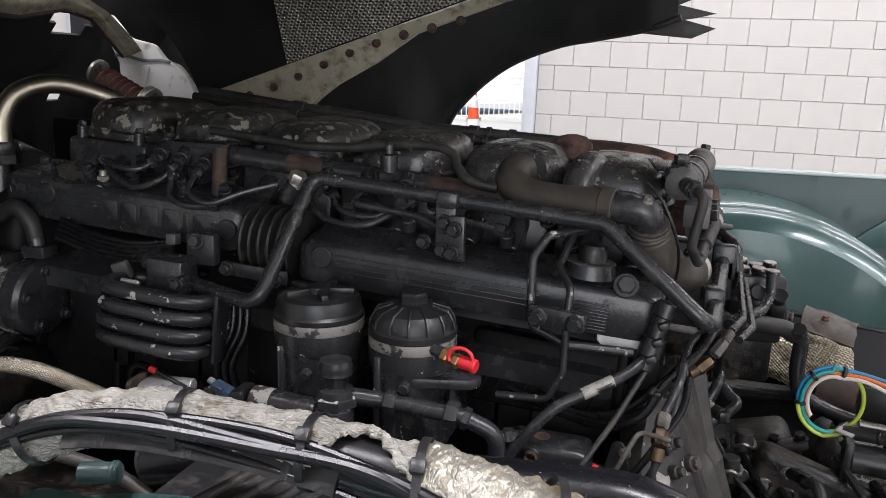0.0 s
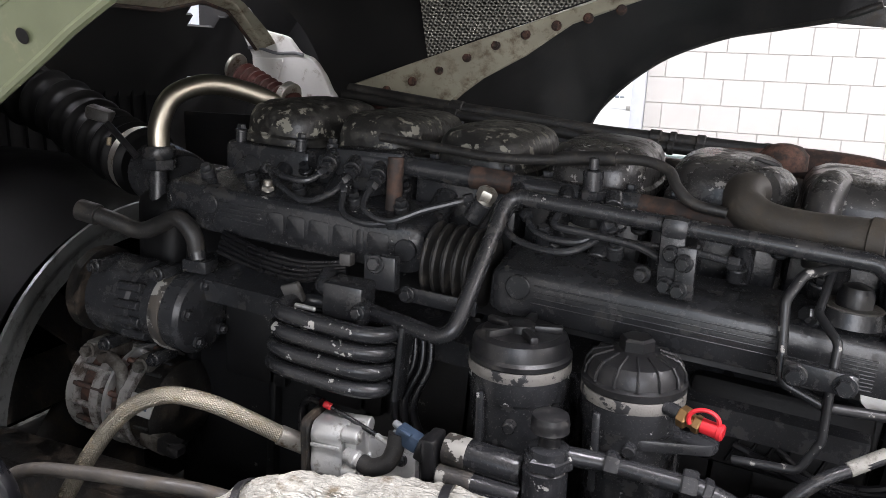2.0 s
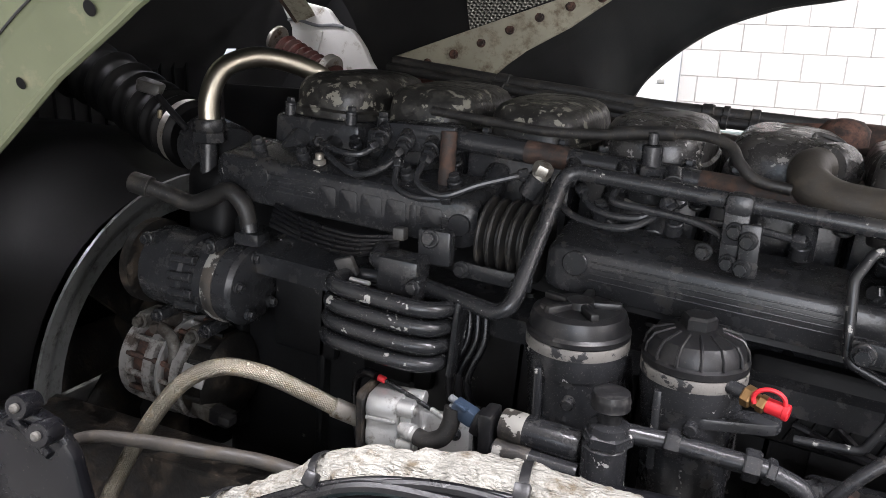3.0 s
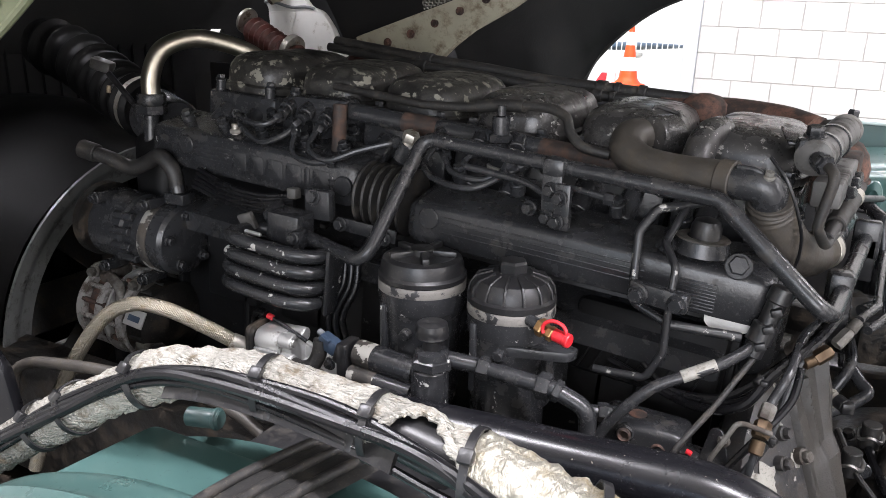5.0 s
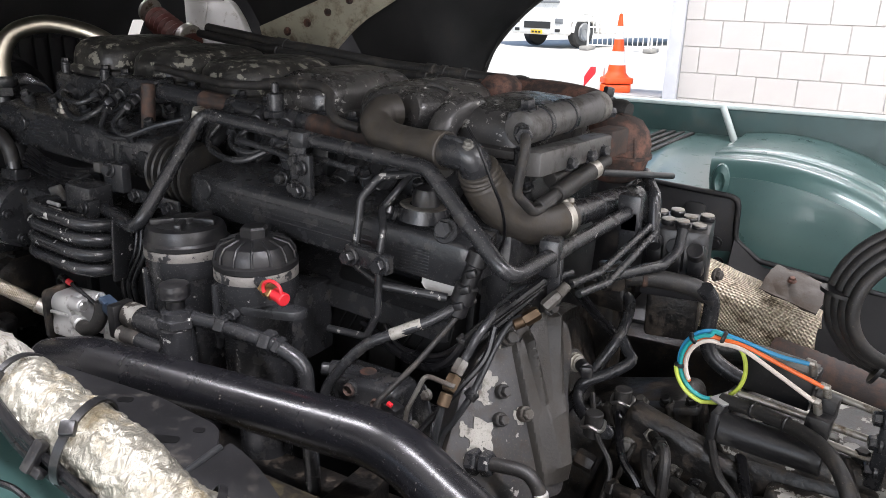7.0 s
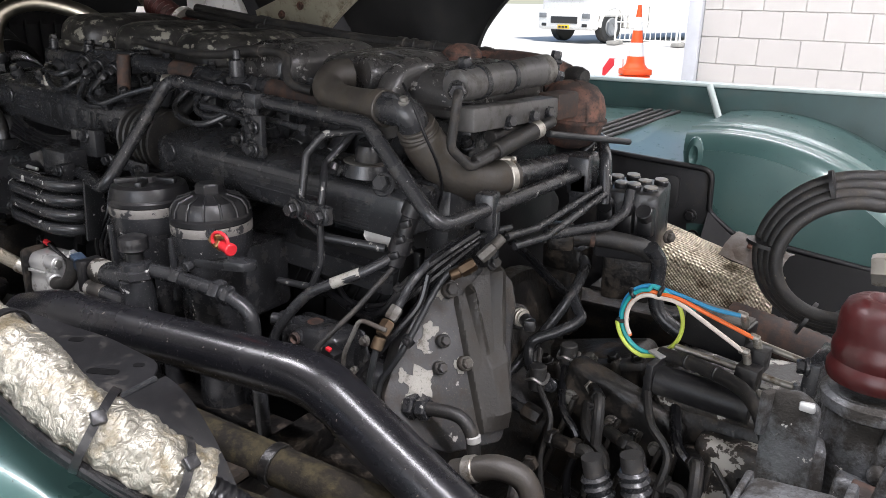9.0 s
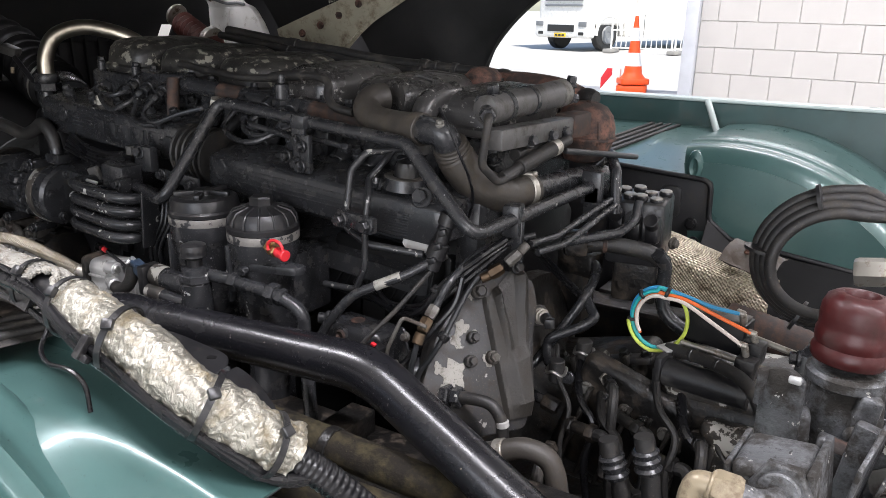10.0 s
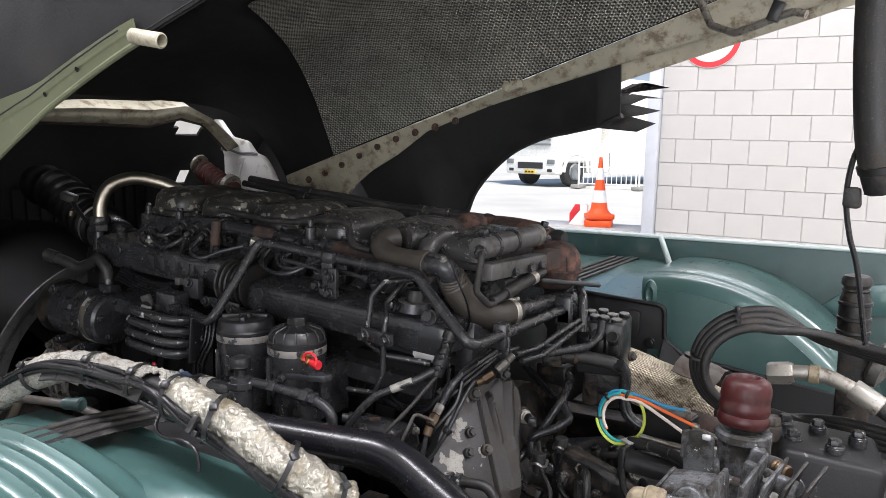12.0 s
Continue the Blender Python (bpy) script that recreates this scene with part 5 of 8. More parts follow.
part("boss", lathe([(0.038, 0), (0.038, 0.025), (0.026, 0.038), (0.01, 0.042)], pose(-0.20, 1.44, 1.575), 20), RUST, turbo)
pipe_t = thing("charge_hose", (-0.1, 1.58, 1.6), "black ribbed charge hose behind the rocker covers", "hose")
prof = [((0.018 if k % 4 in (1, 2) else 0.0145), 0.012 * k) for k in range(24)]
part("hose", lathe(prof, along((-0.24, 1.58, 1.588), (0.03, 1.50, 1.560)), 20), RUBBER, pipe_t)

# Actuator cylinder and its grey block at the rear corner.
act = thing("actuator", (0.0, 1.2, 1.58), "dusty grey actuator cylinder on a black bracket", "actuator")
part("cylinder", lathe([(0.018, 0), (0.027, 0.003), (0.027, 0.150), (0.028, 0.152), (0.028, 0.178), (0.022, 0.182)], along((-0.001, 1.090, 1.578), (0.028, 1.33, 1.588)) @ Matrix.Diagonal((0.86, 0.86, 1.24, 1)), 28), DUSTY_GREY, act)
part("end_cap", lathe([(0.0285, 0), (0.0285, 0.022), (0.024, 0.026)], along((0.0245, 1.302, 1.5867), (0.028, 1.33, 1.588)) @ Matrix.Diagonal((0.86, 0.86, 1, 1)), 28), DIRTY_ALU, act, "bare dusty end cap")
part("end_bolt", merge(rod((0.030, 1.330, 1.590), (0.033, 1.350, 1.591), 0.010), bolt((0.033, 1.348, 1.600), (0.1, 0.2, 1), 0.009, 0.014)), PAINT, act)
part("end_bolt", bolt((0.036, 1.345, 1.578), (0.6, 1, -0.2), 0.009, 0.012), PAINT, act)
for y in (1.14, 1.21):
    part("strap", lathe([(0.0245, 0), (0.0255, 0.001), (0.0255, 0.009), (0.0245, 0.010)], along((0.005 + 0.12 * (y - 1.14), y, 1.580 + 0.042 * (y - 1.14)), (0.028, 1.33, 1.588)), 28), PAINT_LITTLE, act)
part("bracket", box((-0.015, 1.17, 1.592), (0.06, 0.08, 0.005), 0.002, (8, 6, 14)), PAINT, act)
part("valve_block", box((0.028, 1.205, 1.532), (0.036, 0.25, 0.034), 0.004, (-1.5, 0, -3)), DUSTY_GREY, act)
part("valve_block_end", box((0.036, 1.362, 1.528), (0.042, 0.075, 0.044), 0.006, (-1.5, 0, -3)), RUST_DARK, act)
for y in (1.17, 1.24, 1.29):
    part("bolt", bolt((0.045 + 0.05 * (y - 1.2), y, 1.524), (1, -0.3, 0.2), 0.009, 0.010), PAINT, act)
part("foot", merge(box((-0.006, 1.112, 1.582), (0.036, 0.035, 0.040), 0.008, (0, 0, 10)), rod((0.004, 1.092, 1.578), (0.014, 1.070, 1.574), 0.011)), PAINT, act)
part("foot_bolt", bolt((-0.004, 1.125, 1.602), (0, -0.2, 1), 0.011, 0.012), PAINT_LITTLE, act)
part("union_nut", hexagon((0.010, 1.082, 1.576), (0.018, 1.068, 1.573), 0.013), PAINT_LITTLE, act)
part("feed_line", pipe([(0.014, 1.078, 1.575), (0.030, 1.050, 1.568), (0.018, 1.052, 1.500), (0.030, 1.085, 1.468), (0.040, 1.130, 1.478)], 0.0068, 0.022), RUBBER, act)
hoses = thing("actuator_hose", (0.05, 1.2, 1.49), "short black hose with a zinc clamp below the actuator", "hose")
part("hose", rod((0.030, 1.10, 1.474), (0.060, 1.29, 1.512), 0.0095), RUBBER, hoses)
part("sleeve", rod((0.037, 1.145, 1.483), (0.053, 1.245, 1.503), 0.0135), RUBBER, hoses)
part("clamp", rod((0.052, 1.238, 1.5016), (0.0545, 1.254, 1.5048), 0.0145), ZINC, hoses)
hoses = thing("actuator_hose", (0.03, 1.2, 1.49), "short black hose below the actuator", "hose")
part("hose", rod((0.020, 1.16, 1.500), (0.035, 1.38, 1.515), 0.0115), RUBBER, hoses)
part("clamp", rod((0.030, 1.30, 1.510), (0.031, 1.318, 1.511), 0.0135), BRASS, hoses)
spindle = thing("steel_rod", (0.09, 1.53, 1.44), "dark steel rod ending in a thread", "rod")
part("rod", rod((0.049, 1.301, 1.489), (0.101, 1.545, 1.446), 0.0058), SATIN, spindle)


# ---- filters, coil, pump ----
def filter_housing(x, y, label, nut):
    """A screw-cap filter pot; nut: a hexagonal knob on a ribbed cap, or a flat cap with cross bars."""
    ob = thing("filter_housing", (x, y, 1.20), label, "filter", "filter housings")
    top = 1.370 if nut else 1.380
    r = 0.060 if nut else 0.063
    part("pot", lathe([(r * 0.80, 1.16), (r * 0.86, 1.17), (r * 0.90, 1.28), (r * 0.97, top - 0.037), (r, top - 0.027), (r, top), (r - 0.004, top + 0.002)], pose(x, y, 0), 40), PAINT_LITTLE, ob, "black pot with paint flaked at the rim")
    part("rim_band", lathe([(r + 0.0006, top - 0.014), (r + 0.0012, top - 0.012), (r + 0.0012, top - 0.001), (r + 0.0006, top + 0.0005)], pose(x, y, 0), 48), PAINT_RIM, ob, "primer-grey rim under flaked paint")
    part("flaking_band", lathe([(r * 0.975 + 0.0008, top - 0.041), (r * 0.985 + 0.0008, top - 0.034), (r + 0.0007, top - 0.027), (r + 0.0007, top - 0.0135)], pose(x, y, 0), 48), PAINT_CHIP, ob, "flaking paint below the rim")
    part("foot", lathe([(r * 0.62, 1.02), (r * 0.66, 1.03), (r * 0.66, 1.16), (r * 0.6, 1.17)], pose(x, y, 0), 32), PAINT, ob)
    if nut:
        cap = part("cap", lathe([(r + 0.001, top + 0.002), (r + 0.0015, top + 0.010), (r - 0.003, top + 0.013), (r - 0.004, top + 0.024), (r * 0.82, top + 0.034), (r * 0.5, top + 0.041), (r * 0.3, top + 0.044)], pose(x, y, 0), 48), PLASTIC, ob, "ribbed black screw cap")
        for k in range(14):
            a = 2 * math.pi * k / 14
            d = Vector((math.cos(a), math.sin(a), 0))
            c = Vector((x, y, 0))
            part("cap_rib", sweep([c + d * (r - 0.001) + Vector((0, 0, top + 0.013)), c + d * (r - 0.003) + Vector((0, 0, top + 0.024)), c + d * r * 0.83 + Vector((0, 0, top + 0.0345)), c + d * r * 0.45 + Vector((0, 0, top + 0.042))], 0.0020, 6), PLASTIC, cap)
        part("knob", hexagon((x, y, top + 0.040), (x, y, top + 0.059), 0.0205), PLASTIC, cap)
    else:
        cap = part("cap", lathe([(r + 0.001, top + 0.002), (r + 0.0015, top + 0.008), (r - 0.002, top + 0.012), (r - 0.003, top + 0.022), (r - 0.006, top + 0.030), (r * 0.78, top + 0.034), (r * 0.66, top + 0.0325), (r * 0.4, top + 0.034)], pose(x, y, 0), 48), PLASTIC, ob, "flat black screw cap")
        for k in range(5):
            a = 2 * math.pi * k / 5 + 0.3
            c = Vector((x + 0.030 * math.cos(a), y + 0.030 * math.sin(a), top + 0.0365))
            part("grip_bar", box(c, (0.042, 0.011, 0.011), 0.003, (0, 0, math.degrees(a))), PLASTIC, cap)
        part("hub", lathe([(0.018, top + 0.033), (0.017, top + 0.043), (0.009, top + 0.044)], pose(x, y, 0), 20), PLASTIC, cap)
    part("pot_rib", box((x - 0.03, y - r * 0.86, 1.30), (0.010, 0.014, 0.10), 0.003), PAINT_CHIP, ob)
    part("boss", rod((x + 0.01, y - r * 0.9, 1.315), (x + 0.01, y - r - 0.006, 1.313), 0.008), PAINT, ob)
    part("bracket", box((x + 0.01, y + 0.06, 1.27), (0.09, 0.10, 0.12), 0.01), PAINT, ob)
    return ob


filter_housing(-0.477, 0.930, "black filter pot with a flat screw cap and flaking paint", False)
filter_2 = filter_housing(-0.337, 0.932, "black filter pot with a ribbed cap and hexagonal knob", True)
part("side_flange", prism(rounded([(0, 0), (0.09, 0.01), (0.10, 0.035), (0.0, 0.05)], 0.012), 0.014, pose(-0.325, 0.875, 1.312, 0, 0, 10)), PAINT, filter_2)

tap = thing("sampling_valve", (-0.27, 0.88, 1.36), "brass sampling valve with a red plastic cap", "valve")
part("fitting", rod((-0.300, 0.895, 1.366), (-0.276, 0.886, 1.362), 0.0085), PAINT_LITTLE, tap)
part("brass_nut", merge(hexagon((-0.278, 0.887, 1.362), (-0.268, 0.883, 1.360), 0.0125), rod((-0.268, 0.883, 1.360), (-0.256, 0.879, 1.358), 0.0085), hexagon((-0.262, 0.881, 1.359), (-0.254, 0.878, 1.357), 0.0105)), TAP_BRASS, tap, "brass nuts")
part("red_cap", merge(rod((-0.255, 0.879, 1.3585), (-0.234, 0.874, 1.356), 0.0085), rod((-0.238, 0.875, 1.3565), (-0.231, 0.8733, 1.3557), 0.0095)), RED_PLASTIC, tap, "red plastic dust cap")
loop = [Vector((-0.252 + 0.016 * math.cos(a), 0.872, 1.366 + 0.013 * math.sin(a))) for a in np.linspace(-0.6, 3.6, 16)]
part("strap", sweep(loop, 0.0026, 8), RED_PLASTIC, tap)

post = thing("hand_pump", (-0.412, 0.845, 1.2), "black primer pump with a ribbed rubber knob", "pump")
part("body", lathe([(0.024, 1.08), (0.026, 1.10), (0.026, 1.285), (0.020, 1.292)], pose(-0.415, 0.845, 0), 24), PAINT_CHIP, post)
part("hex_ring", merge(hexagon((-0.412, 0.845, 1.288), (-0.412, 0.845, 1.304), 0.029), lathe([(0.024, 1.303), (0.023, 1.312), (0.016, 1.316)], pose(-0.412, 0.845, 0), 24)), PAINT_CHIP, post)
part("knob", lathe([(0.013, 1.312), (0.0125, 1.328), (0.019, 1.331), (0.0225, 1.334), (0.0215, 1.338), (0.0225, 1.342), (0.0215, 1.347), (0.0205, 1.352), (0.012, 1.3555), (0.004, 1.356)], pose(-0.412, 0.844, 0), 28), PLASTIC, post, "ribbed rubber knob")
pump = thing("fuel_pump", (-0.55, 0.87, 1.2), "black twin pump barrels with paint flaked to bare metal", "pump")
part("barrel", lathe([(0.015, 0), (0.0195, 0.004), (0.0195, 0.100), (0.017, 0.104)], along((-0.548, 0.866, 1.268), (-0.444, 0.858, 1.266)), 28), PAINT_LITTLE, pump)
part("worn_end", lathe([(0.0198, 0.003), (0.0202, 0.006), (0.0202, 0.030), (0.0198, 0.034)], along((-0.548, 0.866, 1.268), (-0.444, 0.858, 1.266)), 28), SCAB, pump, "end with flaked paint")
part("barrel", lathe([(0.010, 0), (0.0135, 0.004), (0.0135, 0.105), (0.012, 0.110)], along((-0.552, 0.850, 1.241), (-0.440, 0.842, 1.240)), 24), PAINT_LITTLE, pump)
part("worn_end", lathe([(0.0137, 0.004), (0.0141, 0.006), (0.0141, 0.045), (0.0137, 0.050)], along((-0.552, 0.850, 1.241), (-0.440, 0.842, 1.240)), 24), SCAB, pump, "end with flaked paint")
part("collar", merge(box((-0.562, 0.862, 1.258), (0.018, 0.040, 0.055), 0.004), rod((-0.575, 0.867, 1.262), (-0.556, 0.865, 1.262), 0.016)), PLASTIC, pump)
plug = thing("wire_connector", (-0.60, 0.873, 1.27), "blue-grey electrical connector beside the pump", "connector")
part("shell", box((-0.600, 0.870, 1.268), (0.034, 0.020, 0.022), 0.003, (0, 20, -4)), BLUE_PLASTIC, plug)
part("latch", box((-0.600, 0.860, 1.279), (0.016, 0.008, 0.005), 0.001, (0, 20, -4)), BLUE_PLASTIC, plug)
part("rear_shell", box((-0.578, 0.869, 1.260), (0.014, 0.024, 0.032), 0.003, (0, 20, -4)), PLASTIC, plug)
for dz in (-0.006, 0.006):
    part("seal_plug", rod((-0.612, 0.870, 1.274 + dz), (-0.622, 0.871, 1.278 + dz), 0.005, 12), GREY_PLASTIC, plug)

# Low pipework round the filters.
low = thing("fuel_pipe", (-0.35, 0.87, 1.2), "black pipe with hexagonal unions below the filters", "pipe")
part("tube", pipe([(-0.405, 0.855, 1.300), (-0.355, 0.868, 1.294), (-0.245, 0.868, 1.288), (-0.200, 0.872, 1.270), (-0.199, 0.875, 1.19), (-0.200, 0.88, 1.05)], 0.0115, 0.03), PAINT, low)
for a, b, r in (((-0.352, 0.868, 1.294), (-0.335, 0.868, 1.293), 0.017), ((-0.268, 0.868, 1.2895), (-0.250, 0.868, 1.2885), 0.018), ((-0.246, 0.868, 1.288), (-0.236, 0.869, 1.285), 0.015)):
    part("union", hexagon(a, b, r), PAINT, low)

# Coiled cooling tube: four flat loops.
coil = thing("cooling_coil", (-0.74, 0.94, 1.34), "black cooling coil of stacked tube loops with chipped paint", "coil")
for k in range(4):
    z = 1.388 - 0.0265 * k
    dx = -0.004 * k
    ring = []
    for a in np.linspace(0, 2 * math.pi, 60, endpoint=False):
        c, s = math.cos(a), math.sin(a)
        px = math.copysign(abs(c) ** 0.5, c) * 0.088
        py = math.copysign(abs(s) ** 0.7, s) * 0.048
        ring.append(Vector((-0.738 + dx + px, 0.934 + py - 0.02 * px, z - 0.07 * px - 0.10 * py)))
    part("tube_loop", sweep(ring, 0.0112, 14, closed=True), PAINT_CHIP, coil)
part("manifold_block", box((-0.733, 0.950, 1.412), (0.060, 0.050, 0.050), 0.005, (0, 4, 4)), PAINT, coil)
part("manifold_lug", merge(box((-0.700, 0.930, 1.400), (0.016, 0.03, 0.034), 0.006, (0, 4, 4)), bolt((-0.700, 0.914, 1.405), (0, -1, 0.1), 0.008, 0.006)), PAINT_LITTLE, coil)
part("inlet_tube", pipe([(-0.79, 0.99, 1.428), (-0.775, 0.950, 1.424), (-0.745, 0.945, 1.420)], 0.0130, 0.015), PAINT, coil)
part("bare_tab", crumpled(box((-0.828, 0.955, 1.404), (0.030, 0.010, 0.030), 0.003, (10, -20, 0)), 0.002, 60), DUSTY_GREY, coil, "bare metal tab")
for k in range(2):
    part("bright_pin", rod((-0.798, 0.915, 1.402 - 0.010 * k), (-0.766, 0.915, 1.400 - 0.010 * k), 0.0034, 10), ALU, coil)
part("side_strap", crumpled(box((-0.641, 0.935, 1.340), (0.010, 0.040, 0.110), 0.004, (0, 6, 0), seg=2), 0.002, 40), PAINT_CHIP, coil, "strap with chipped paint")
part("bracket", box((-0.70, 0.985, 1.445), (0.050, 0.020, 0.050), 0.004), PAINT, coil)
part("bolt", bolt((-0.705, 0.974, 1.458), (0, -1, 0.2), 0.010), PAINT_LITTLE, coil)
part("grey_cube", box((-0.765, 1.0, 1.452), (0.018, 0.016, 0.018), 0.002), DUSTY_GREY, coil)

# Cables between cover and coil.
for k in range(5):
    cable = thing("cable", (-0.85, 1.0, 1.42), "thin black cable under the side cover", "cable", "cables under the cover")
    part("wire", hose([(-1.0, 1.02 - 0.004 * k, 1.462 - 0.007 * k), (-0.92, 1.0, 1.448 - 0.008 * k), (-0.84, 0.995, 1.440 - 0.007 * k), (-0.765, 1.0, 1.447 - 0.004 * k)], 0.0042, 8), CABLE, cable)

# Compressor and alternator at the front.
comp = thing("compressor", (-1.15, 1.03, 1.25), "dark air-conditioning compressor with chipped band", "compressor")
ax = lambda x: (x, 1.035, 1.318 - 0.06 * (x + 1.15))
part("body", lathe([(0.062, 0), (0.070, 0.006), (0.070, 0.09), (0.064, 0.095), (0.064, 0.12), (0.070, 0.125), (0.070, 0.15)], along(ax(-1.26), ax(-1.05)), 36), PAINT, comp)
part("band", lathe([(0.0715, 0), (0.0725, 0.003), (0.0725, 0.020), (0.0715, 0.022)], along(ax(-1.118), ax(-1.05)), 36), SCAB, comp, "band chipped to bare metal")
part("head", lathe([(0.070, 0), (0.070, 0.028), (0.064, 0.036), (0.030, 0.042)], along(ax(-1.096), ax(-1.05)), 36), PAINT, comp)
part("clutch", lathe([(0.050, 0), (0.076, 0.004), (0.076, 0.022), (0.060, 0.026)], along(ax(-1.295), ax(-1.05)), 36), GRIME, comp)
for k in range(4):
    a = -0.95 - 0.42 * k
    part("casing_rib", rod((-1.185, 1.035 + 0.070 * math.sin(a), 1.319 + 0.070 * math.cos(a)), (-1.135, 1.035 + 0.070 * math.sin(a), 1.319 + 0.070 * math.cos(a)), 0.0085, 12), PAINT, comp)
for k in range(5):
    a = 2 * math.pi * k / 5 + 0.4
    part("bolt", bolt((-1.055, 1.035 + 0.050 * math.cos(a), 1.313 + 0.050 * math.sin(a)), (1, 0, -0.06), 0.008, 0.008), PAINT_LITTLE, comp)
for x, z in ((-1.235, 1.386), (-1.10, 1.390), (-1.225, 1.250), (-1.12, 1.240)):
    part("ear", merge(box((x, 1.0, z), (0.020, 0.05, 0.020), 0.005), bolt((x, 0.974, z), (0, -1, 0), 0.009, 0.008)), PAINT_LITTLE, comp)
part("port", merge(box((-1.043, 1.01, 1.405), (0.05, 0.034, 0.022), 0.005), rod((-1.045, 1.01, 1.41), (-1.05, 1.012, 1.435), 0.014)), PAINT_LITTLE, comp)
ac = thing("hose", (-1.05, 1.01, 1.44), "black rubber hose curving from the compressor", "hose")
part("tube", hose([(-1.048, 1.012, 1.42), (-1.055, 1.01, 1.455), (-1.085, 1.01, 1.478), (-1.125, 1.015, 1.462), (-1.165, 1.01, 1.448), (-1.21, 1.0, 1.462), (-1.245, 0.99, 1.472)], 0.0145, 14), RUBBER, ac)
part("ferrule", rod((-1.235, 0.992, 1.470), (-1.27, 0.985, 1.478), 0.018), RUBBER, ac)

alt = thing("alternator", (-1.2, 1.05, 1.02), "grimy alternator with rusty cooling slots", "alternator")
aa = lambda x: (x, 1.045, 1.130 - 0.06 * (x + 1.2))
part("core", lathe([(0.062, 0), (0.076, 0.01), (0.076, 0.13), (0.058, 0.135)], along(aa(-1.30), aa(-1.1)), 32), RUST, alt)
for x0, r in ((-1.318, 0.086), (-1.262, 0.088), (-1.198, 0.090)):
    part("casing_ring", lathe([(0.060, 0), (r, 0.003), (r, 0.022), (0.060, 0.025)], along(aa(x0), aa(-1.1)), 36), ALT_GREY, alt, "weathered grey casing ring")
for k in range(16):
    a = 2 * math.pi * k / 16
    part("casing_bar", rod((-1.30, 1.045 + 0.083 * math.cos(a), 1.136 + 0.083 * math.sin(a)), (-1.19, 1.045 + 0.083 * math.cos(a), 1.130 + 0.083 * math.sin(a)), 0.0055, 6), RUST if k % 2 else ALT_GREY, alt)
part("rear_cover", lathe([(0.084, 0), (0.082, 0.04), (0.060, 0.058), (0.02, 0.062)], along(aa(-1.17), aa(-1.0)), 32), GRIME, alt)
for k in range(9):
    a = radians(100 + 22 * k)
    part("vent_slot", box((-1.148, 1.045 + 0.0825 * math.cos(a), 1.127 + 0.0825 * math.sin(a)), (0.030, 0.006, 0.008), 0.001, (math.degrees(a) - 90, 0, 0)), INK, alt)
part("label_mark", box((-1.140, 0.9575, 1.160), (0.030, 0.002, 0.012), 0.0005, (-28, 5, 0)), BLUE_PLASTIC, alt)
part("label_plate", box((-1.140, 0.960, 1.160), (0.050, 0.004, 0.034), 0.001, (-28, 5, 0)), W_PATCH, alt, "small bright label plate")
part("bright_fin", lathe([(0.062, 0), (0.092, 0.002), (0.092, 0.008), (0.062, 0.010)], along(aa(-1.228), aa(-1.1)), 32), ALU, alt)
part("terminal", box((-1.128, 0.980, 1.090), (0.056, 0.03, 0.030), 0.004, (0, 10, 0)), DIRTY_ALU, alt)
part("plug", merge(box((-1.090, 0.970, 1.092), (0.040, 0.026, 0.026), 0.003, (0, 8, 0)), box((-1.072, 0.962, 1.094), (0.024, 0.022, 0.016), 0.003, (0, 8, 0))), PLASTIC, alt, "black plug")
for x, z in ((-1.285, 1.222), (-1.245, 1.218), (-1.165, 1.215)):
    part("lug", merge(box((x, 1.02, z), (0.024, 0.05, 0.030), 0.006), bolt((x, 0.992, z), (0, -1, 0), 0.010, 0.012)), DIRTY_ALU, alt)
part("strap", pipe([(-1.255, 1.0, 1.222), (-1.20, 0.982, 1.205), (-1.195, 0.975, 1.16)], 0.011, 0.02), DIRTY_ALU, alt)

# Braided hose to the bright pump.
braid = thing("braided_hose", (-0.9, 0.8, 1.2), "braided stainless steel hose with a crimped end", "hose")
part("hose", hose([(-1.14, 0.72, 0.96), (-1.105, 0.735, 1.06), (-1.045, 0.755, 1.175), (-0.985, 0.775, 1.258), (-0.925, 0.79, 1.292), (-0.87, 0.81, 1.286), (-0.825, 0.845, 1.253), (-0.79, 0.872, 1.224)], 0.0112, 18, 10), RUST_DARK, braid)


def braided(line, r, count, pitch, seg=144):
    """A tube whose skin is woven of strands that cross over and under each other."""
    n, bm, rings = len(line), bmesh.new(), []
    u, run = Vector((0, 1, 0)), 0.0
    for i in range(n):
        w = (line[min(i + 1, n - 1)] - line[max(i - 1, 0)]).normalized()
        u = (u - w * u.dot(w)).normalized()
        v = w.cross(u)
        run += (line[i] - line[i - 1]).length if i else 0.0
        ring = []
        for j in range(seg):
            p, q = count * j / seg + run / pitch, count * j / seg - run / pitch
            over = (math.floor(p) + math.floor(q)) % 2 == 0
            h = math.sin(math.pi * ((p if over else q) % 1.0))
            a = 2 * math.pi * j / seg
            ring.append(bm.verts.new(line[i] + (u * math.cos(a) + v * math.sin(a)) * (r + 0.0010 * h)))
        rings.append(ring)
    for r0, r1 in zip(rings, rings[1:]):
        for j in range(seg):
            bm.faces.new((r0[j], r0[(j + 1) % seg], r1[(j + 1) % seg], r1[j]))
    bmesh.ops.recalc_face_normals(bm, faces=bm.faces[:])
    return bm


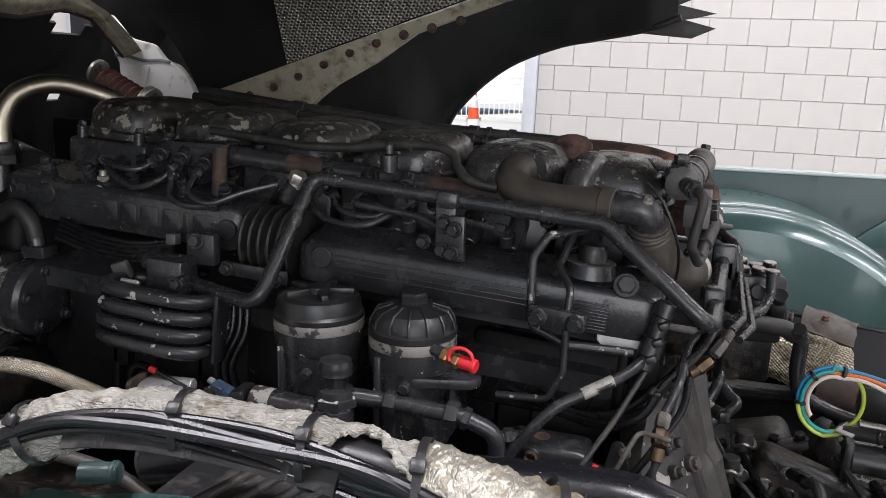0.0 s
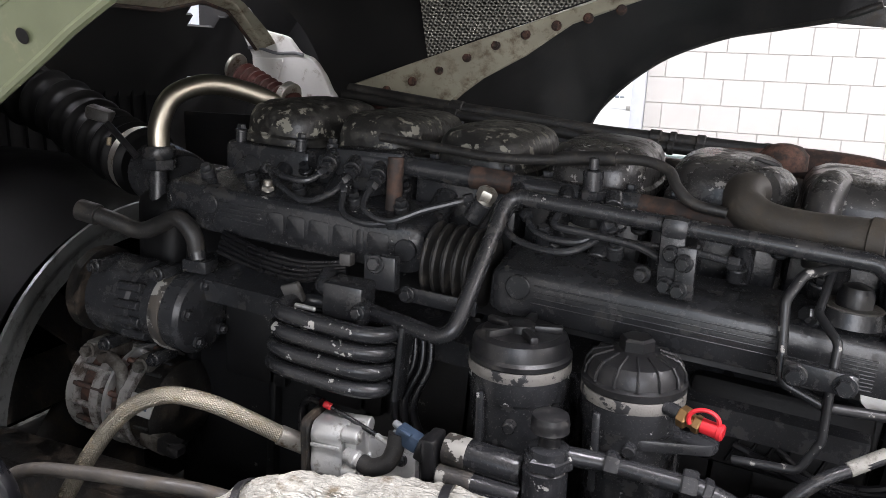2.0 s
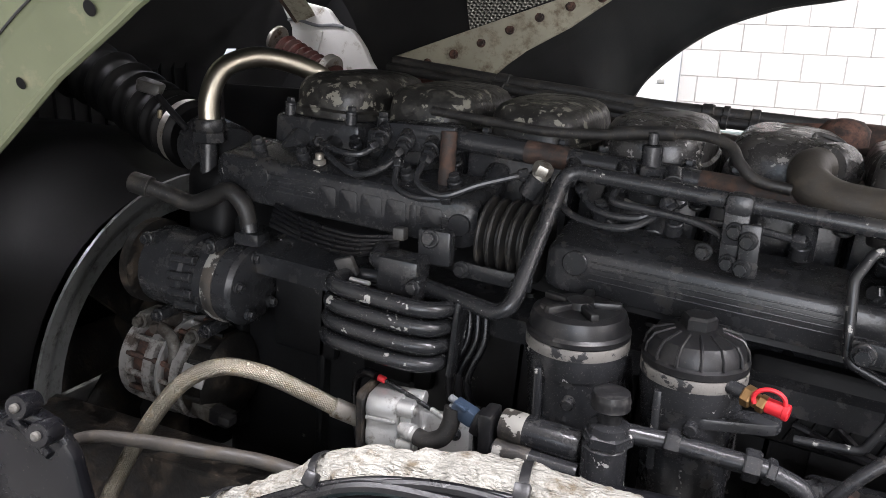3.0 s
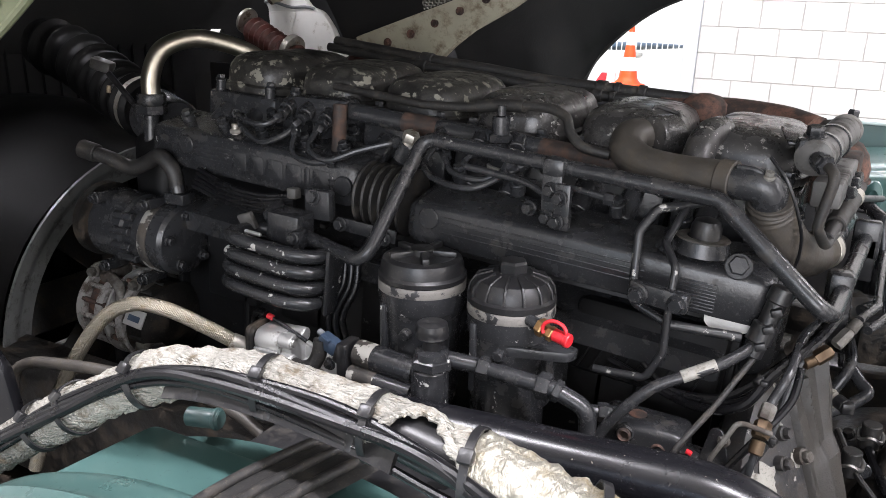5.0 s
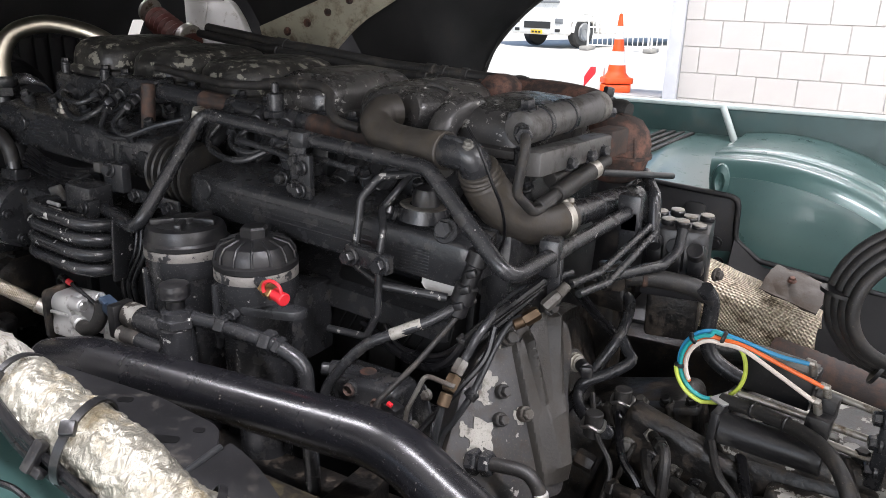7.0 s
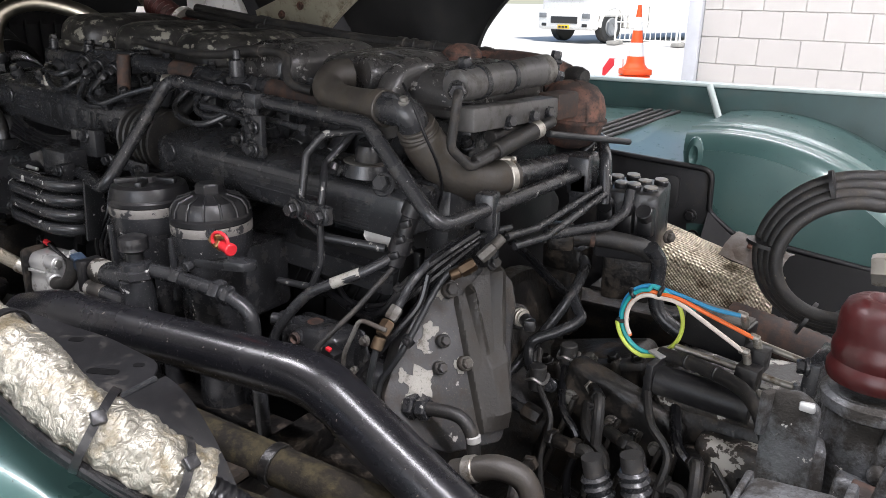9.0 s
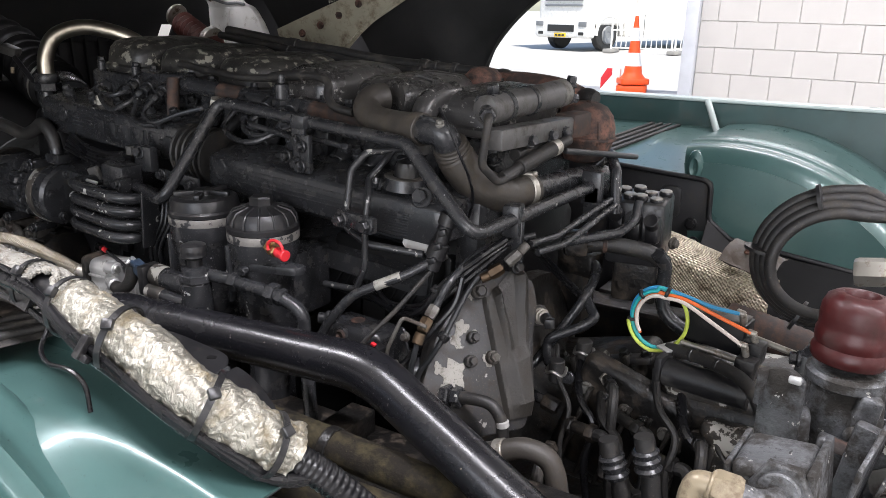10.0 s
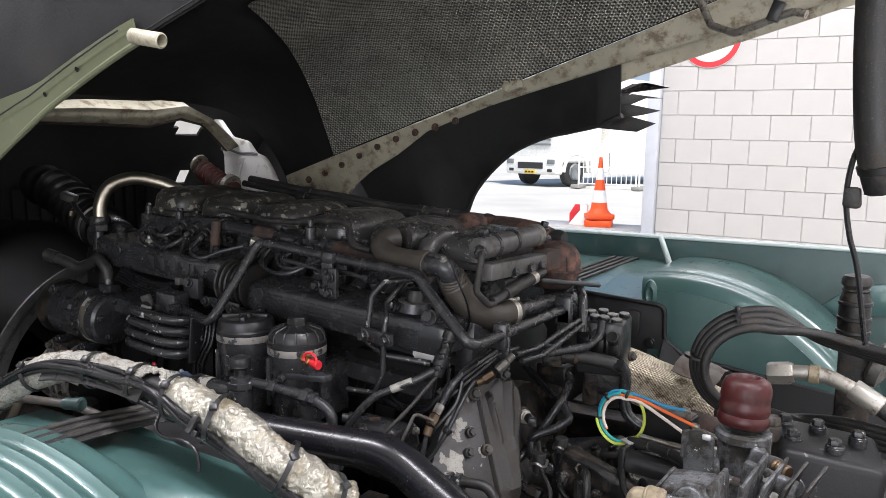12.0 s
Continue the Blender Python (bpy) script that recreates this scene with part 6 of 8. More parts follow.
part("braid", braided(flowing([(-1.14, 0.72, 0.96), (-1.105, 0.735, 1.06), (-1.045, 0.755, 1.175), (-0.985, 0.775, 1.258), (-0.925, 0.79, 1.292), (-0.87, 0.81, 1.286), (-0.825, 0.845, 1.253), (-0.79, 0.872, 1.224)], 110), 0.0110, 20, 0.0044), BRAID_WIRE, braid, "braided steel wire sleeve")
part("ferrule", rod((-0.797, 0.867, 1.229), (-0.768, 0.889, 1.209), 0.0138), ZINC, braid)
part("stem", rod((-0.768, 0.889, 1.209), (-0.752, 0.90, 1.198), 0.0090), RUST, braid)
feed = thing("bright_pump", (-0.72, 0.90, 1.19), "bright cast aluminium gear pump with a side outlet", "pump")
ACROSS = Matrix(((0, 0, 1, 0), (1, 0, 0, 0), (0, 1, 0, 0), (0, 0, 0, 1)))
section = rounded([(-0.024, -0.037), (0.030, -0.037), (0.030, 0.037), (-0.014, 0.037), (-0.024, 0.022), (-0.020, 0.0), (-0.024, -0.016)], 0.008)
PUMP = pose(-0.742, 0.880, 1.226, 0, 0, 4)
part("body", prism(section, 0.048, PUMP @ ACROSS, 0.003), ALU, feed)
part("front_flange", merge(*[moved(rod((0.046, y, z), (0.070, y, z), 0.0115, 22), PUMP) for y, z in ((-0.014, 0.026), (-0.016, -0.026), (0.022, 0.026), (0.022, -0.026))], prism(rounded([(-0.018, -0.034), (0.028, -0.034), (0.028, 0.034), (-0.016, 0.034)], 0.008), 0.018, PUMP @ pose(0.048, 0, 0) @ ACROSS, 0.003)), ALU, feed)
for y, z in ((-0.014, 0.026), (-0.016, -0.026)):
    part("bolt", moved(merge(rod((0.069, y, z), (0.0735, y, z), 0.0075, 18), rod((0.073, y, z), (0.0738, y, z), 0.004, 6)), PUMP), STEEL, feed)
part("rib", moved(box((0.024, -0.025, 0.008), (0.044, 0.004, 0.006), 0.002), PUMP), ALU, feed)
part("gasket", prism(rounded([(-0.032, -0.044), (0.036, -0.044), (0.036, 0.044), (-0.030, 0.044)], 0.012), 0.009, PUMP @ pose(-0.010, 0, 0) @ ACROSS, 0.002), GRIME, feed)
part("outlet", merge(rod((-0.690, 0.866, 1.226), (-0.658, 0.858, 1.222), 0.0095, 22), rod((-0.676, 0.863, 1.224), (-0.668, 0.861, 1.223), 0.0125, 22)), ALU, feed)
part("outlet_hose", hose([(-0.662, 0.859, 1.2225), (-0.645, 0.856, 1.222), (-0.625, 0.858, 1.232), (-0.617, 0.864, 1.250), (-0.615, 0.868, 1.272)], 0.0118, 18), RUBBER, feed)
part("plate", box((-0.645, 0.915, 1.195), (0.075, 0.016, 0.075), 0.004), ALU, feed)
part("plate_bolt", bolt((-0.630, 0.907, 1.212), (0, -1, 0.1), 0.008, 0.006), PAINT, feed)
lead = thing("sprung_cable", (-0.70, 0.89, 1.27), "black sprung cable with a red end", "cable")
part("red_end", rod((-0.740, 0.893, 1.276), (-0.728, 0.893, 1.273), 0.0050), RED_PLASTIC, lead)
spring = [((0.0036 if k % 2 else 0.0030), 0.0016 * k) for k in range(50)]
part("spring", lathe(spring, along((-0.728, 0.893, 1.273), (-0.655, 0.885, 1.252)), 12), CABLE, lead)
part("tip", rod((-0.655, 0.885, 1.252), (-0.628, 0.880, 1.244), 0.004), ALU, lead)
part("tail", hose([(-0.742, 0.893, 1.277), (-0.765, 0.90, 1.275), (-0.785, 0.91, 1.25), (-0.79, 0.92, 1.18), (-0.78, 0.93, 1.05)], 0.0065), CABLE, lead)
for k in range(3):
    lead = thing("cable", (-0.63, 0.92, 1.3), "thin black cable hanging beside the coil", "cable", "hanging cables")
    part("wire", hose([(-0.64 + 0.012 * k, 0.97, 1.38), (-0.635 + 0.012 * k, 0.955, 1.33), (-0.655 + 0.014 * k, 0.94, 1.27), (-0.64 + 0.02 * k, 0.95, 1.18), (-0.64 + 0.02 * k, 0.96, 1.05)], 0.0055), CABLE, lead)


# ---- front of the bay: intake pipe, radiator, shroud ----
chrome = thing("intake_pipe", (-1.206, 1.11, 1.57), "polished stainless steel elbow pipe with heat tint", "pipe")
part("tube", hose([(-1.206, 1.108, 1.560), (-1.205, 1.112, 1.615), (-1.192, 1.135, 1.662), (-1.160, 1.185, 1.682), (-1.12, 1.235, 1.672), (-1.085, 1.27, 1.652), (-1.06, 1.30, 1.62)], 0.0182, 24, 12), STAINLESS, chrome)
part("collar", merge(lathe([(0.026, 0), (0.028, 0.004), (0.028, 0.018), (0.026, 0.022)], pose(-1.206, 1.108, 1.555), 24), hexagon((-1.206, 1.108, 1.535), (-1.206, 1.108, 1.557), 0.030)), PAINT, chrome)
part("flange_tube", rod((-1.206, 1.095, 1.42), (-1.206, 1.105, 1.545), 0.016), PAINT, chrome)
# Front cover, intake hose, radiator and cowl: hood shade put into near-black colour.
front = thing("front_cover", (-1.22, 1.2, 1.0), "dark engine front cover", "cover")
part("casting", crumpled(box((-1.22, 1.29, 1.22), (0.10, 0.42, 0.56), 0.03, (0, 4, 0), seg=3), 0.004, 14), SHADE_BLACK, front)
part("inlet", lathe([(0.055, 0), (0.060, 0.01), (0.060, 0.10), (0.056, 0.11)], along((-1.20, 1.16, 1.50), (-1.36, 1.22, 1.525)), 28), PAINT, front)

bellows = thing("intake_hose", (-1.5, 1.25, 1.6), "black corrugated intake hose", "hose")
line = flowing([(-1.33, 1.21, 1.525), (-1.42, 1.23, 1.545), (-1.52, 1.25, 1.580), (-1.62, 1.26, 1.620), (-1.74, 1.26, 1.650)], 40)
part("hose", sweep(line, lambda t: 0.058 + 0.012 * (0.5 + 0.5 * math.sin(t * 2 * math.pi * 9)) ** 3, 30), SHADE_BLACK, bellows)
part("clamp", rod((-1.345, 1.213, 1.527), (-1.365, 1.217, 1.531), 0.066, 32), ZINC, bellows, "worn metal hose clamp")
silicone = thing("silicone_hose", (-1.43, 1.76, 1.66), "red ribbed silicone hose with zinc clamps", "hose")
prof = [((0.041 if k % 2 else 0.035), 0.011 * k) for k in range(18)]
part("hose", lathe(prof, along((-1.570, 1.82, 1.680), (-1.40, 1.80, 1.605)), 28), SILICONE, silicone)
part("clamp", rod((-1.42, 1.802, 1.632), (-1.40, 1.80, 1.625), 0.042, 32), ZINC, silicone)
part("clamp", rod((-1.585, 1.82, 1.700), (-1.595, 1.821, 1.704), 0.038, 32), ZINC, silicone)
red_hose = thing("silicone_hose", (-0.95, 1.80, 1.62), "short dark red silicone hose behind the engine", "hose")
part("hose", crumpled(hose([(-1.27, 1.87, 1.585), (-1.21, 1.855, 1.618), (-1.15, 1.84, 1.618), (-1.08, 1.82, 1.585)], 0.017), 0.004, 40), SILICONE, red_hose)

radiator = thing("radiator", (-1.95, 1.3, 0.9), "dark radiator pack at the front of the bay", "radiator")
part("core", box((-2.05, 1.30, 1.26), (0.10, 1.40, 1.02), 0.01), SHADE_BLACK, radiator)
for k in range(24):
    part("fin", box((-1.995, 0.70 + 0.052 * k, 1.22), (0.012, 0.006, 0.92), 0), SHADE_BLACK, radiator)
part("top_tank", box((-2.03, 1.30, 1.79), (0.14, 1.44, 0.08), 0.02), SHADE_BLACK, radiator)
shroud = thing("fan_shroud", (-1.62, 1.30, 1.0), "black fan shroud with a bare metal rim", "fan shroud")


def cowl(u, v):
    a = 2 * math.pi * u
    r = 0.40 + 0.28 * v
    return (-1.48 - 0.55 * v, 1.29 + r * math.cos(a), max(0.728, 1.0 + min(r, 0.50) * math.sin(a)))


part("cowl", sheet(cowl, 48, 6, 0.006), SHADE_BLACK, shroud)
part("rim", sheet(lambda u, v: (-1.462 + 0.022 * v + 0.008 * (v > 0.55), 1.29 + (0.352 + 0.078 * v) * math.cos(2 * math.pi * u), max(0.73, 1.0 + (0.352 + 0.078 * v) * math.sin(2 * math.pi * u))), 72, 8, 0.006), RIM_METAL, shroud, "worn bare metal rim")
fan = thing("cooling_fan", (-1.56, 1.30, 1.06), "dark cooling fan at rest behind the engine front", "fan")
part("hub", lathe([(0.05, 0), (0.11, 0.01), (0.11, 0.07), (0.06, 0.09)], along((-1.60, 1.30, 1.06), (-1.4, 1.30, 1.06)), 24), GRIME, fan)
part("shaft", rod((-1.42, 1.30, 1.06), (-1.25, 1.30, 1.06), 0.04), GRIME, fan)
for k in range(8):
    a = 2 * math.pi * k / 8
    part("blade", moved(box((0, 0, 0.205), (0.006, 0.11, 0.258), 0.002, (0, 0, 32)), pose(-1.57, 1.30, 1.06, 0, 0, 0) @ pose(0, 0, 0, math.degrees(a), 0, 0)), GRIME, fan)
wallf = thing("bay_side", (-1.5, 0.55, 1.0), "black inner side sheet of the front bay", "panel")
part("sheet", box((-1.62, 0.50, 1.12), (0.9, 0.012, 0.7), 0.004), RAW_BLACK, wallf)
bay_floor = thing("under_tray", (-1.2, 1.3, 0.72), "dark grimy under-tray below the engine", "tray")
part("tray", box((-0.8, 1.30, 0.72), (2.6, 1.5, 0.012), 0.004), GRIME, bay_floor)
far_side = thing("bay_side", (-1.0, 2.12, 1.1), "black inner side sheet of the front bay", "panel")
part("sheet", box((-1.25, 2.10, 1.15), (1.55, 0.012, 0.8), 0.004), RAW_BLACK, far_side)

valve = thing("sensor_valve", (-1.33, 1.08, 1.60), "grey sensor with a clear tube near the intake", "sensor")
part("body", crumpled(box((-1.33, 1.10, 1.625), (0.045, 0.026, 0.024), 0.006, (0, 14, 20)), 0.003, 30), DUSTY_GREY, valve)
part("stem", rod((-1.31, 1.095, 1.612), (-1.25, 1.10, 1.555), 0.006), PLASTIC, valve)
part("pin", rod((-1.283, 1.07, 1.575), (-1.283, 1.072, 1.590), 0.004), AMBER_FIT, valve)
bkt = thing("bracket", (-0.98, 0.62, 1.16), "glossy black cast bracket by the wheel arch", "bracket")
part("body", prism(rounded([(-0.10, -0.16), (0.07, -0.12), (0.055, -0.02), (0.035, 0.012), (0.012, 0.030), (-0.012, 0.034), (-0.055, 0.010), (-0.10, 0.0)], 0.010), 0.022, pose(-1.062, 0.62, 1.248, 90, 0, 15), 0.006), GLOSS_BLACK, bkt)
for dx, dy, dz in ((0.0, 0.0, 1.288), (0.052, -0.014, 1.272), (-0.058, 0.0, 1.246)):
    eye = part("eye", lathe([(0.006, 0), (0.015, 0.0), (0.016, 0.004), (0.016, 0.026), (0.014, 0.030), (0.006, 0.030)], pose(-1.062 + dx, 0.612 + dy, dz, 78, 0, 15), 22), GLOSS_BLACK, bkt)
    part("stud", lathe([(0.0058, 0.002), (0.0058, 0.034), (0.003, 0.036)], pose(-1.062 + dx, 0.612 + dy, dz, 78, 0, 15), 14), DIRTY_ALU, eye)
part("rib", sweep(flowing([(-1.13, 0.602, 1.235), (-1.085, 0.596, 1.262), (-1.055, 0.592, 1.262), (-1.012, 0.590, 1.240)], 6), 0.006, 10), GLOSS_BLACK, bkt)
grey = thing("hose", (-0.95, 0.70, 1.05), "grey-brown hose low beside the alternator", "hose")
part("tube", hose([(-1.175, 0.72, 1.02), (-1.160, 0.72, 1.13), (-1.11, 0.72, 1.172), (-1.0, 0.72, 1.195), (-0.9, 0.72, 1.208), (-0.80, 0.74, 1.205), (-0.70, 0.77, 1.17), (-0.62, 0.79, 1.10)], 0.0095), HOSE_BROWN, grey)

# ---- near side: wrapped hose, cables, black rail ----
foil = thing("wrapped_hose", (-0.2, 0.47, 1.40), "hose wrapped in crumpled silver foil and torn paper", "hose")
F = [(-0.90, 0.44, 1.17), (-0.752, 0.47, 1.266), (-0.64, 0.49, 1.336), (-0.536, 0.51, 1.390), (-0.44, 0.515, 1.409), (-0.31, 0.509, 1.413), (-0.20, 0.490, 1.413), (-0.12, 0.476, 1.412), (-0.05, 0.474, 1.395), (0.02, 0.480, 1.365), (0.075, 0.505, 1.325), (0.10, 0.53, 1.300)]
FOIL_LINE = flowing(F, 40)
n_f = len(FOIL_LINE)
cut = int(n_f * 0.575)
NEAR, BELOW = Vector((0.0, -0.82, 0.57)), Vector((0.0, -0.57, -0.82))


def wrap_radius(x):
    """How thick the wrapping is along the hose."""
    return 0.0255 + 0.0030 * min(1.0, max(0.0, (x + 0.34) / 0.16))


def torn_at(x):
    """How high the tear reaches, from -1 (under the hose) to 1 (its top)."""
    s = (x + 0.272) / 0.122
    return -1.1 + 1.95 * math.sin(math.pi * s ** 0.8) if 0 < s < 1 else -9.0


paper = crumpled(sweep(FOIL_LINE[: cut + 4], lambda t: wrap_radius(FOIL_LINE[int(t * (cut + 3))].x) + 0.0015 * math.sin(t * 31), 64), 0.0030, 46, 2.0)
paper = crumpled(paper, 0.0016, 130, 3.0)
tear = []
for face_ in paper.faces:
    c = face_.calc_center_median()
    if not -0.28 < c.x < -0.14:
        continue
    q = min(FOIL_LINE, key=lambda p: (p - c).length)
    if (c - q).dot(BELOW) / wrap_radius(c.x) > -torn_at(c.x + 0.006 * math.sin(260 * c.z)):
        tear.append(face_)
bmesh.ops.delete(paper, geom=tear, context="FACES")
part("paper_wrap", paper, PAPER, foil, "torn cream paper wrapping")
lip = []
for p in FOIL_LINE:
    if -0.262 < p.x < -0.155:
        h = max(-0.9, min(0.95, torn_at(p.x)))
        lip.append(p + (-BELOW * h + NEAR * math.sqrt(1 - h * h)) * (wrap_radius(p.x) + 0.001))
part("torn_edge", crumpled(sweep(lip, lambda t: 0.0042 + 0.0012 * math.sin(t * 40), 12), 0.0035, 90, 7.0), PAPER, foil, "curled torn paper edge")
part("foil_wrap", crumpled(crumpled(sweep(FOIL_LINE[cut:], lambda t: 0.0295 - 0.0025 * abs(math.sin(t * 9)), 110), 0.0034, 40, 5.0), 0.0024, 95, 9.0), FOIL, foil, "crumpled silver foil wrapping")
inner = thing("corrugated_hose", (0.12, 0.55, 1.28), "black corrugated hose leaving the foil wrap", "hose")
line = flowing([(0.085, 0.515, 1.310), (0.13, 0.552, 1.262), (0.17, 0.60, 1.18), (0.20, 0.63, 1.08)], 70)
part("hose", sweep(line, lambda t: 0.0165 + 0.0005 * math.sin(t * 2 * math.pi * 34), 24), CABLE, inner)

def tie_at(i, r, tilt):
    """A cable tie round the wrapped hose, with its lock."""
    q, ahead = FOIL_LINE[i], (FOIL_LINE[min(i + 2, n_f - 1)] - FOIL_LINE[i - 2]).normalized()
    ahead = (ahead + Vector((0, tilt, 0))).normalized()
    s = ahead.cross(Vector((0, 0, 1))).normalized()
    u = s.cross(ahead)
    ob = thing("cable_tie", q, "black nylon cable tie round the wrapped hose", "cable tie", "cable ties")
    q = q + BELOW * 0.002 + NEAR * 0.004
    band = [q + r * (math.cos(a) * s + math.sin(a) * u) for a in np.linspace(0, 2 * math.pi, 28, endpoint=False)]
    bm = bmesh.new()
    rings = [[bm.verts.new(p + ahead * w + (p - q).normalized() * h) for w, h in ((-0.0035, -0.001), (0.0035, -0.001), (0.0035, 0.001), (-0.0035, 0.001))] for p in band]
    for a, b in zip(rings, rings[1:] + rings[:1]):
        for k in range(4):
            bm.faces.new((a[k], a[(k + 1) % 4], b[(k + 1) % 4], b[k]))
    bmesh.ops.recalc_face_normals(bm, faces=bm.faces[:])
    part("band", bm, PLASTIC, ob)
    lock = q + r * 1.03 * (0.65 * s + 0.76 * u)
    part("lock", moved(box((0, 0, 0), (0.012, 0.012, 0.008), 0.002), along(lock, lock + (lock - q))), PLASTIC, ob)


for x, r, tilt in ((-0.70, 0.029, 0.1), (-0.645, 0.029, -0.1), (-0.558, 0.030, 0.1), (-0.400, 0.030, 0.2), (-0.272, 0.031, 0.2), (-0.172, 0.034, 0.3), (-0.075, 0.036, 0.3), (0.035, 0.036, 0.3), (0.088, 0.033, 0.3)):
    tie_at(min(range(2, n_f - 2), key=lambda i: abs(FOIL_LINE[i].x - x)), r, tilt)


def beside(p, b, r):
    """A place that lies against the wrapping, b below its middle line."""
    reach = wrap_radius(p.x) + r
    return p + BELOW * b + NEAR * math.sqrt(max(0.0, reach * reach - b * b))


for k in range(4):
    cable = thing("cable", (-0.3, 0.44, 1.36), "black cable running along the wrapped hose", "cable", "cables along the hose")
    r = 0.0040 + 0.0009 * (k % 3)
    pts = []
    for i, p in enumerate(Vector(f) for f in F):
        low = min(1.0, max(0.0, (p.x + 0.19) / 0.10))
        b = (0.001 + 0.0046 * k) * (1 - low) + (0.026 + 0.0030 * k) * low + 0.0032 * math.sin(2.3 * i + 1.9 * k)
        if k == 3 and -0.35 < p.x < -0.15:
            b += 0.012
        pts.append(beside(p, b, r))
    pts += [Vector((0.135, 0.545 + 0.006 * k, 1.262 - 0.003 * k)), Vector((0.18, 0.59 + 0.008 * k, 1.16))]
    part("wire", hose(pts, r, 10), CABLE, cable)
duct = thing("cable_duct", (-0.5, 0.46, 1.37), "black plastic cable duct beside the wrapped hose", "duct")
duct_at = [p + BELOW * 0.018 + NEAR * 0.016 for p in FOIL_LINE if -0.510 < p.x < -0.236]
part("side_plate", sheet(lambda u, v: duct_at[int(u * (len(duct_at) - 1))] + BELOW * 0.026 * (v - 0.5), 40, 4, 0.005), PLASTIC, duct, "flat black side plate")
for i in (0.2, 0.52, 0.82):
    q = duct_at[int(i * (len(duct_at) - 1))]
    part("duct_clip", box(q + NEAR * 0.003 + BELOW * 0.003, (0.008, 0.006, 0.020), 0.002, (-35, -3, 0)), PLASTIC, duct)
core = thing("inner_hose", (-0.25, 0.50, 1.39), "smooth black hose showing under the torn wrapping", "hose")
part("tube", sweep([p for p in FOIL_LINE if -0.285 < p.x < -0.14], 0.0212, 24), PLASTIC, core)
wire = thing("cable", (-0.15, 0.43, 1.38), "thin black lead looped below the wrapped hose", "cable")
part("wire", hose([(-0.175, 0.452, 1.400), (-0.160, 0.432, 1.386), (-0.125, 0.418, 1.384), (-0.085, 0.416, 1.388), (-0.062, 0.416, 1.378), (-0.055, 0.414, 1.352)], 0.0026, 8), CABLE, wire)
clip = thing("cable_clip", (-0.105, 0.43, 1.42), "black plastic cable clip on the bundle", "clip")
part("body", box((-0.090, 0.436, 1.404), (0.010, 0.009, 0.026), 0.002, (-35, 10, 0)), PLASTIC, clip)
part("latch", box((-0.086, 0.433, 1.394), (0.016, 0.008, 0.008), 0.002, (-35, 10, 0)), PLASTIC, clip)

rail = thing("bent_rail", (-0.1, 0.81, 1.24), "gloss black bent steel tube rail with scratches", "rail")
part("tube", sweep(filleted([(-0.665, 0.80, 1.186), (-0.565, 0.80, 1.214), (-0.011, 0.80, 1.2495), (0.44, 0.785, 1.01)], 0.16, 14), 0.0345, 36), GLOSS_BLACK, rail)
part("end_plug", rod((-0.663, 0.80, 1.1866), (-0.672, 0.80, 1.184), 0.0335, 24), RAW_BLACK, rail)
part("weld_tab", box((-0.25, 0.835, 1.205), (0.06, 0.008, 0.05), 0.003), RAW_BLACK, rail)
shelf = thing("mounting_plate", (-0.12, 0.64, 1.27), "black sheet-metal mounting plate with slots", "plate")
part("plate", prism(rounded([(-0.52, 0.55), (-0.16, 0.57), (-0.148, 0.61), (-0.150, 0.665), (-0.185, 0.705), (-0.30, 0.715), (-0.52, 0.70)], 0.02), 0.005, pose(0, 0, 1.258, 0, 0.5, 0), 0.002), RAW_BLACK, shelf)
part("fold", sweep(flowing([(-0.150, 0.580, 1.262), (-0.146, 0.616, 1.266), (-0.152, 0.672, 1.265)], 8), 0.0042, 10), SATIN, shelf, "worn folded edge")
part("apron", sheet(lambda u, v: (-0.150 + 0.135 * v, 0.575 + 0.11 * u - 0.02 * v, 1.260 - 0.10 * v * v + 0.012 * math.sin(3.1 * v) * math.sin(math.pi * u)), 12, 14, 0.004), RAW_BLACK, shelf)
# The slots are flat near-black plates laid on the sheet.
for x, y, w, h in ((-0.328, 0.686, 0.010, 0.006), (-0.220, 0.650, 0.020, 0.007), (-0.199, 0.685, 0.007, 0.005), (-0.290, 0.640, 0.012, 0.006)):
    part("slot", prism(rounded([(-w, -h), (w, -h), (w, h), (-w, h)], h * 0.95), 0.0015, pose(x, y, 1.2622 - 0.0087 * x, 0, 0.5, 24), 0), SHADE_BLACK, shelf)
# Both cross tubes wear grime colour darkened as if the rail shaded them.
tube_low = thing("rusty_crossmember", (0.0, 0.75, 1.10), "grimy dark cross tube below the black rail", "tube")
part("tube", hose([(-0.35, 0.75, 1.15), (-0.05, 0.76, 1.135), (0.12, 0.80, 1.10), (0.25, 0.86, 1.06)], 0.026), OLIVE_GRIME_SHADED, tube_low)
part("clamp", rod((-0.06, 0.76, 1.1355), (-0.045, 0.76, 1.1345), 0.0285), GRIME, tube_low)
tube_low = thing("rusty_crossmember", (0.1, 0.68, 1.08), "grime-caked olive-brown cross tube below the black rail", "tube")
part("tube", hose([(-0.25, 0.64, 1.14), (0.05, 0.68, 1.13), (0.2, 0.76, 1.07), (0.3, 0.9, 1.05)], 0.026), OLIVE_GRIME_SHADED, tube_low)
part("tube_bracket", box((-0.1, 0.70, 1.13), (0.05, 0.09, 0.012), 0.003), GRIME, tube_low)

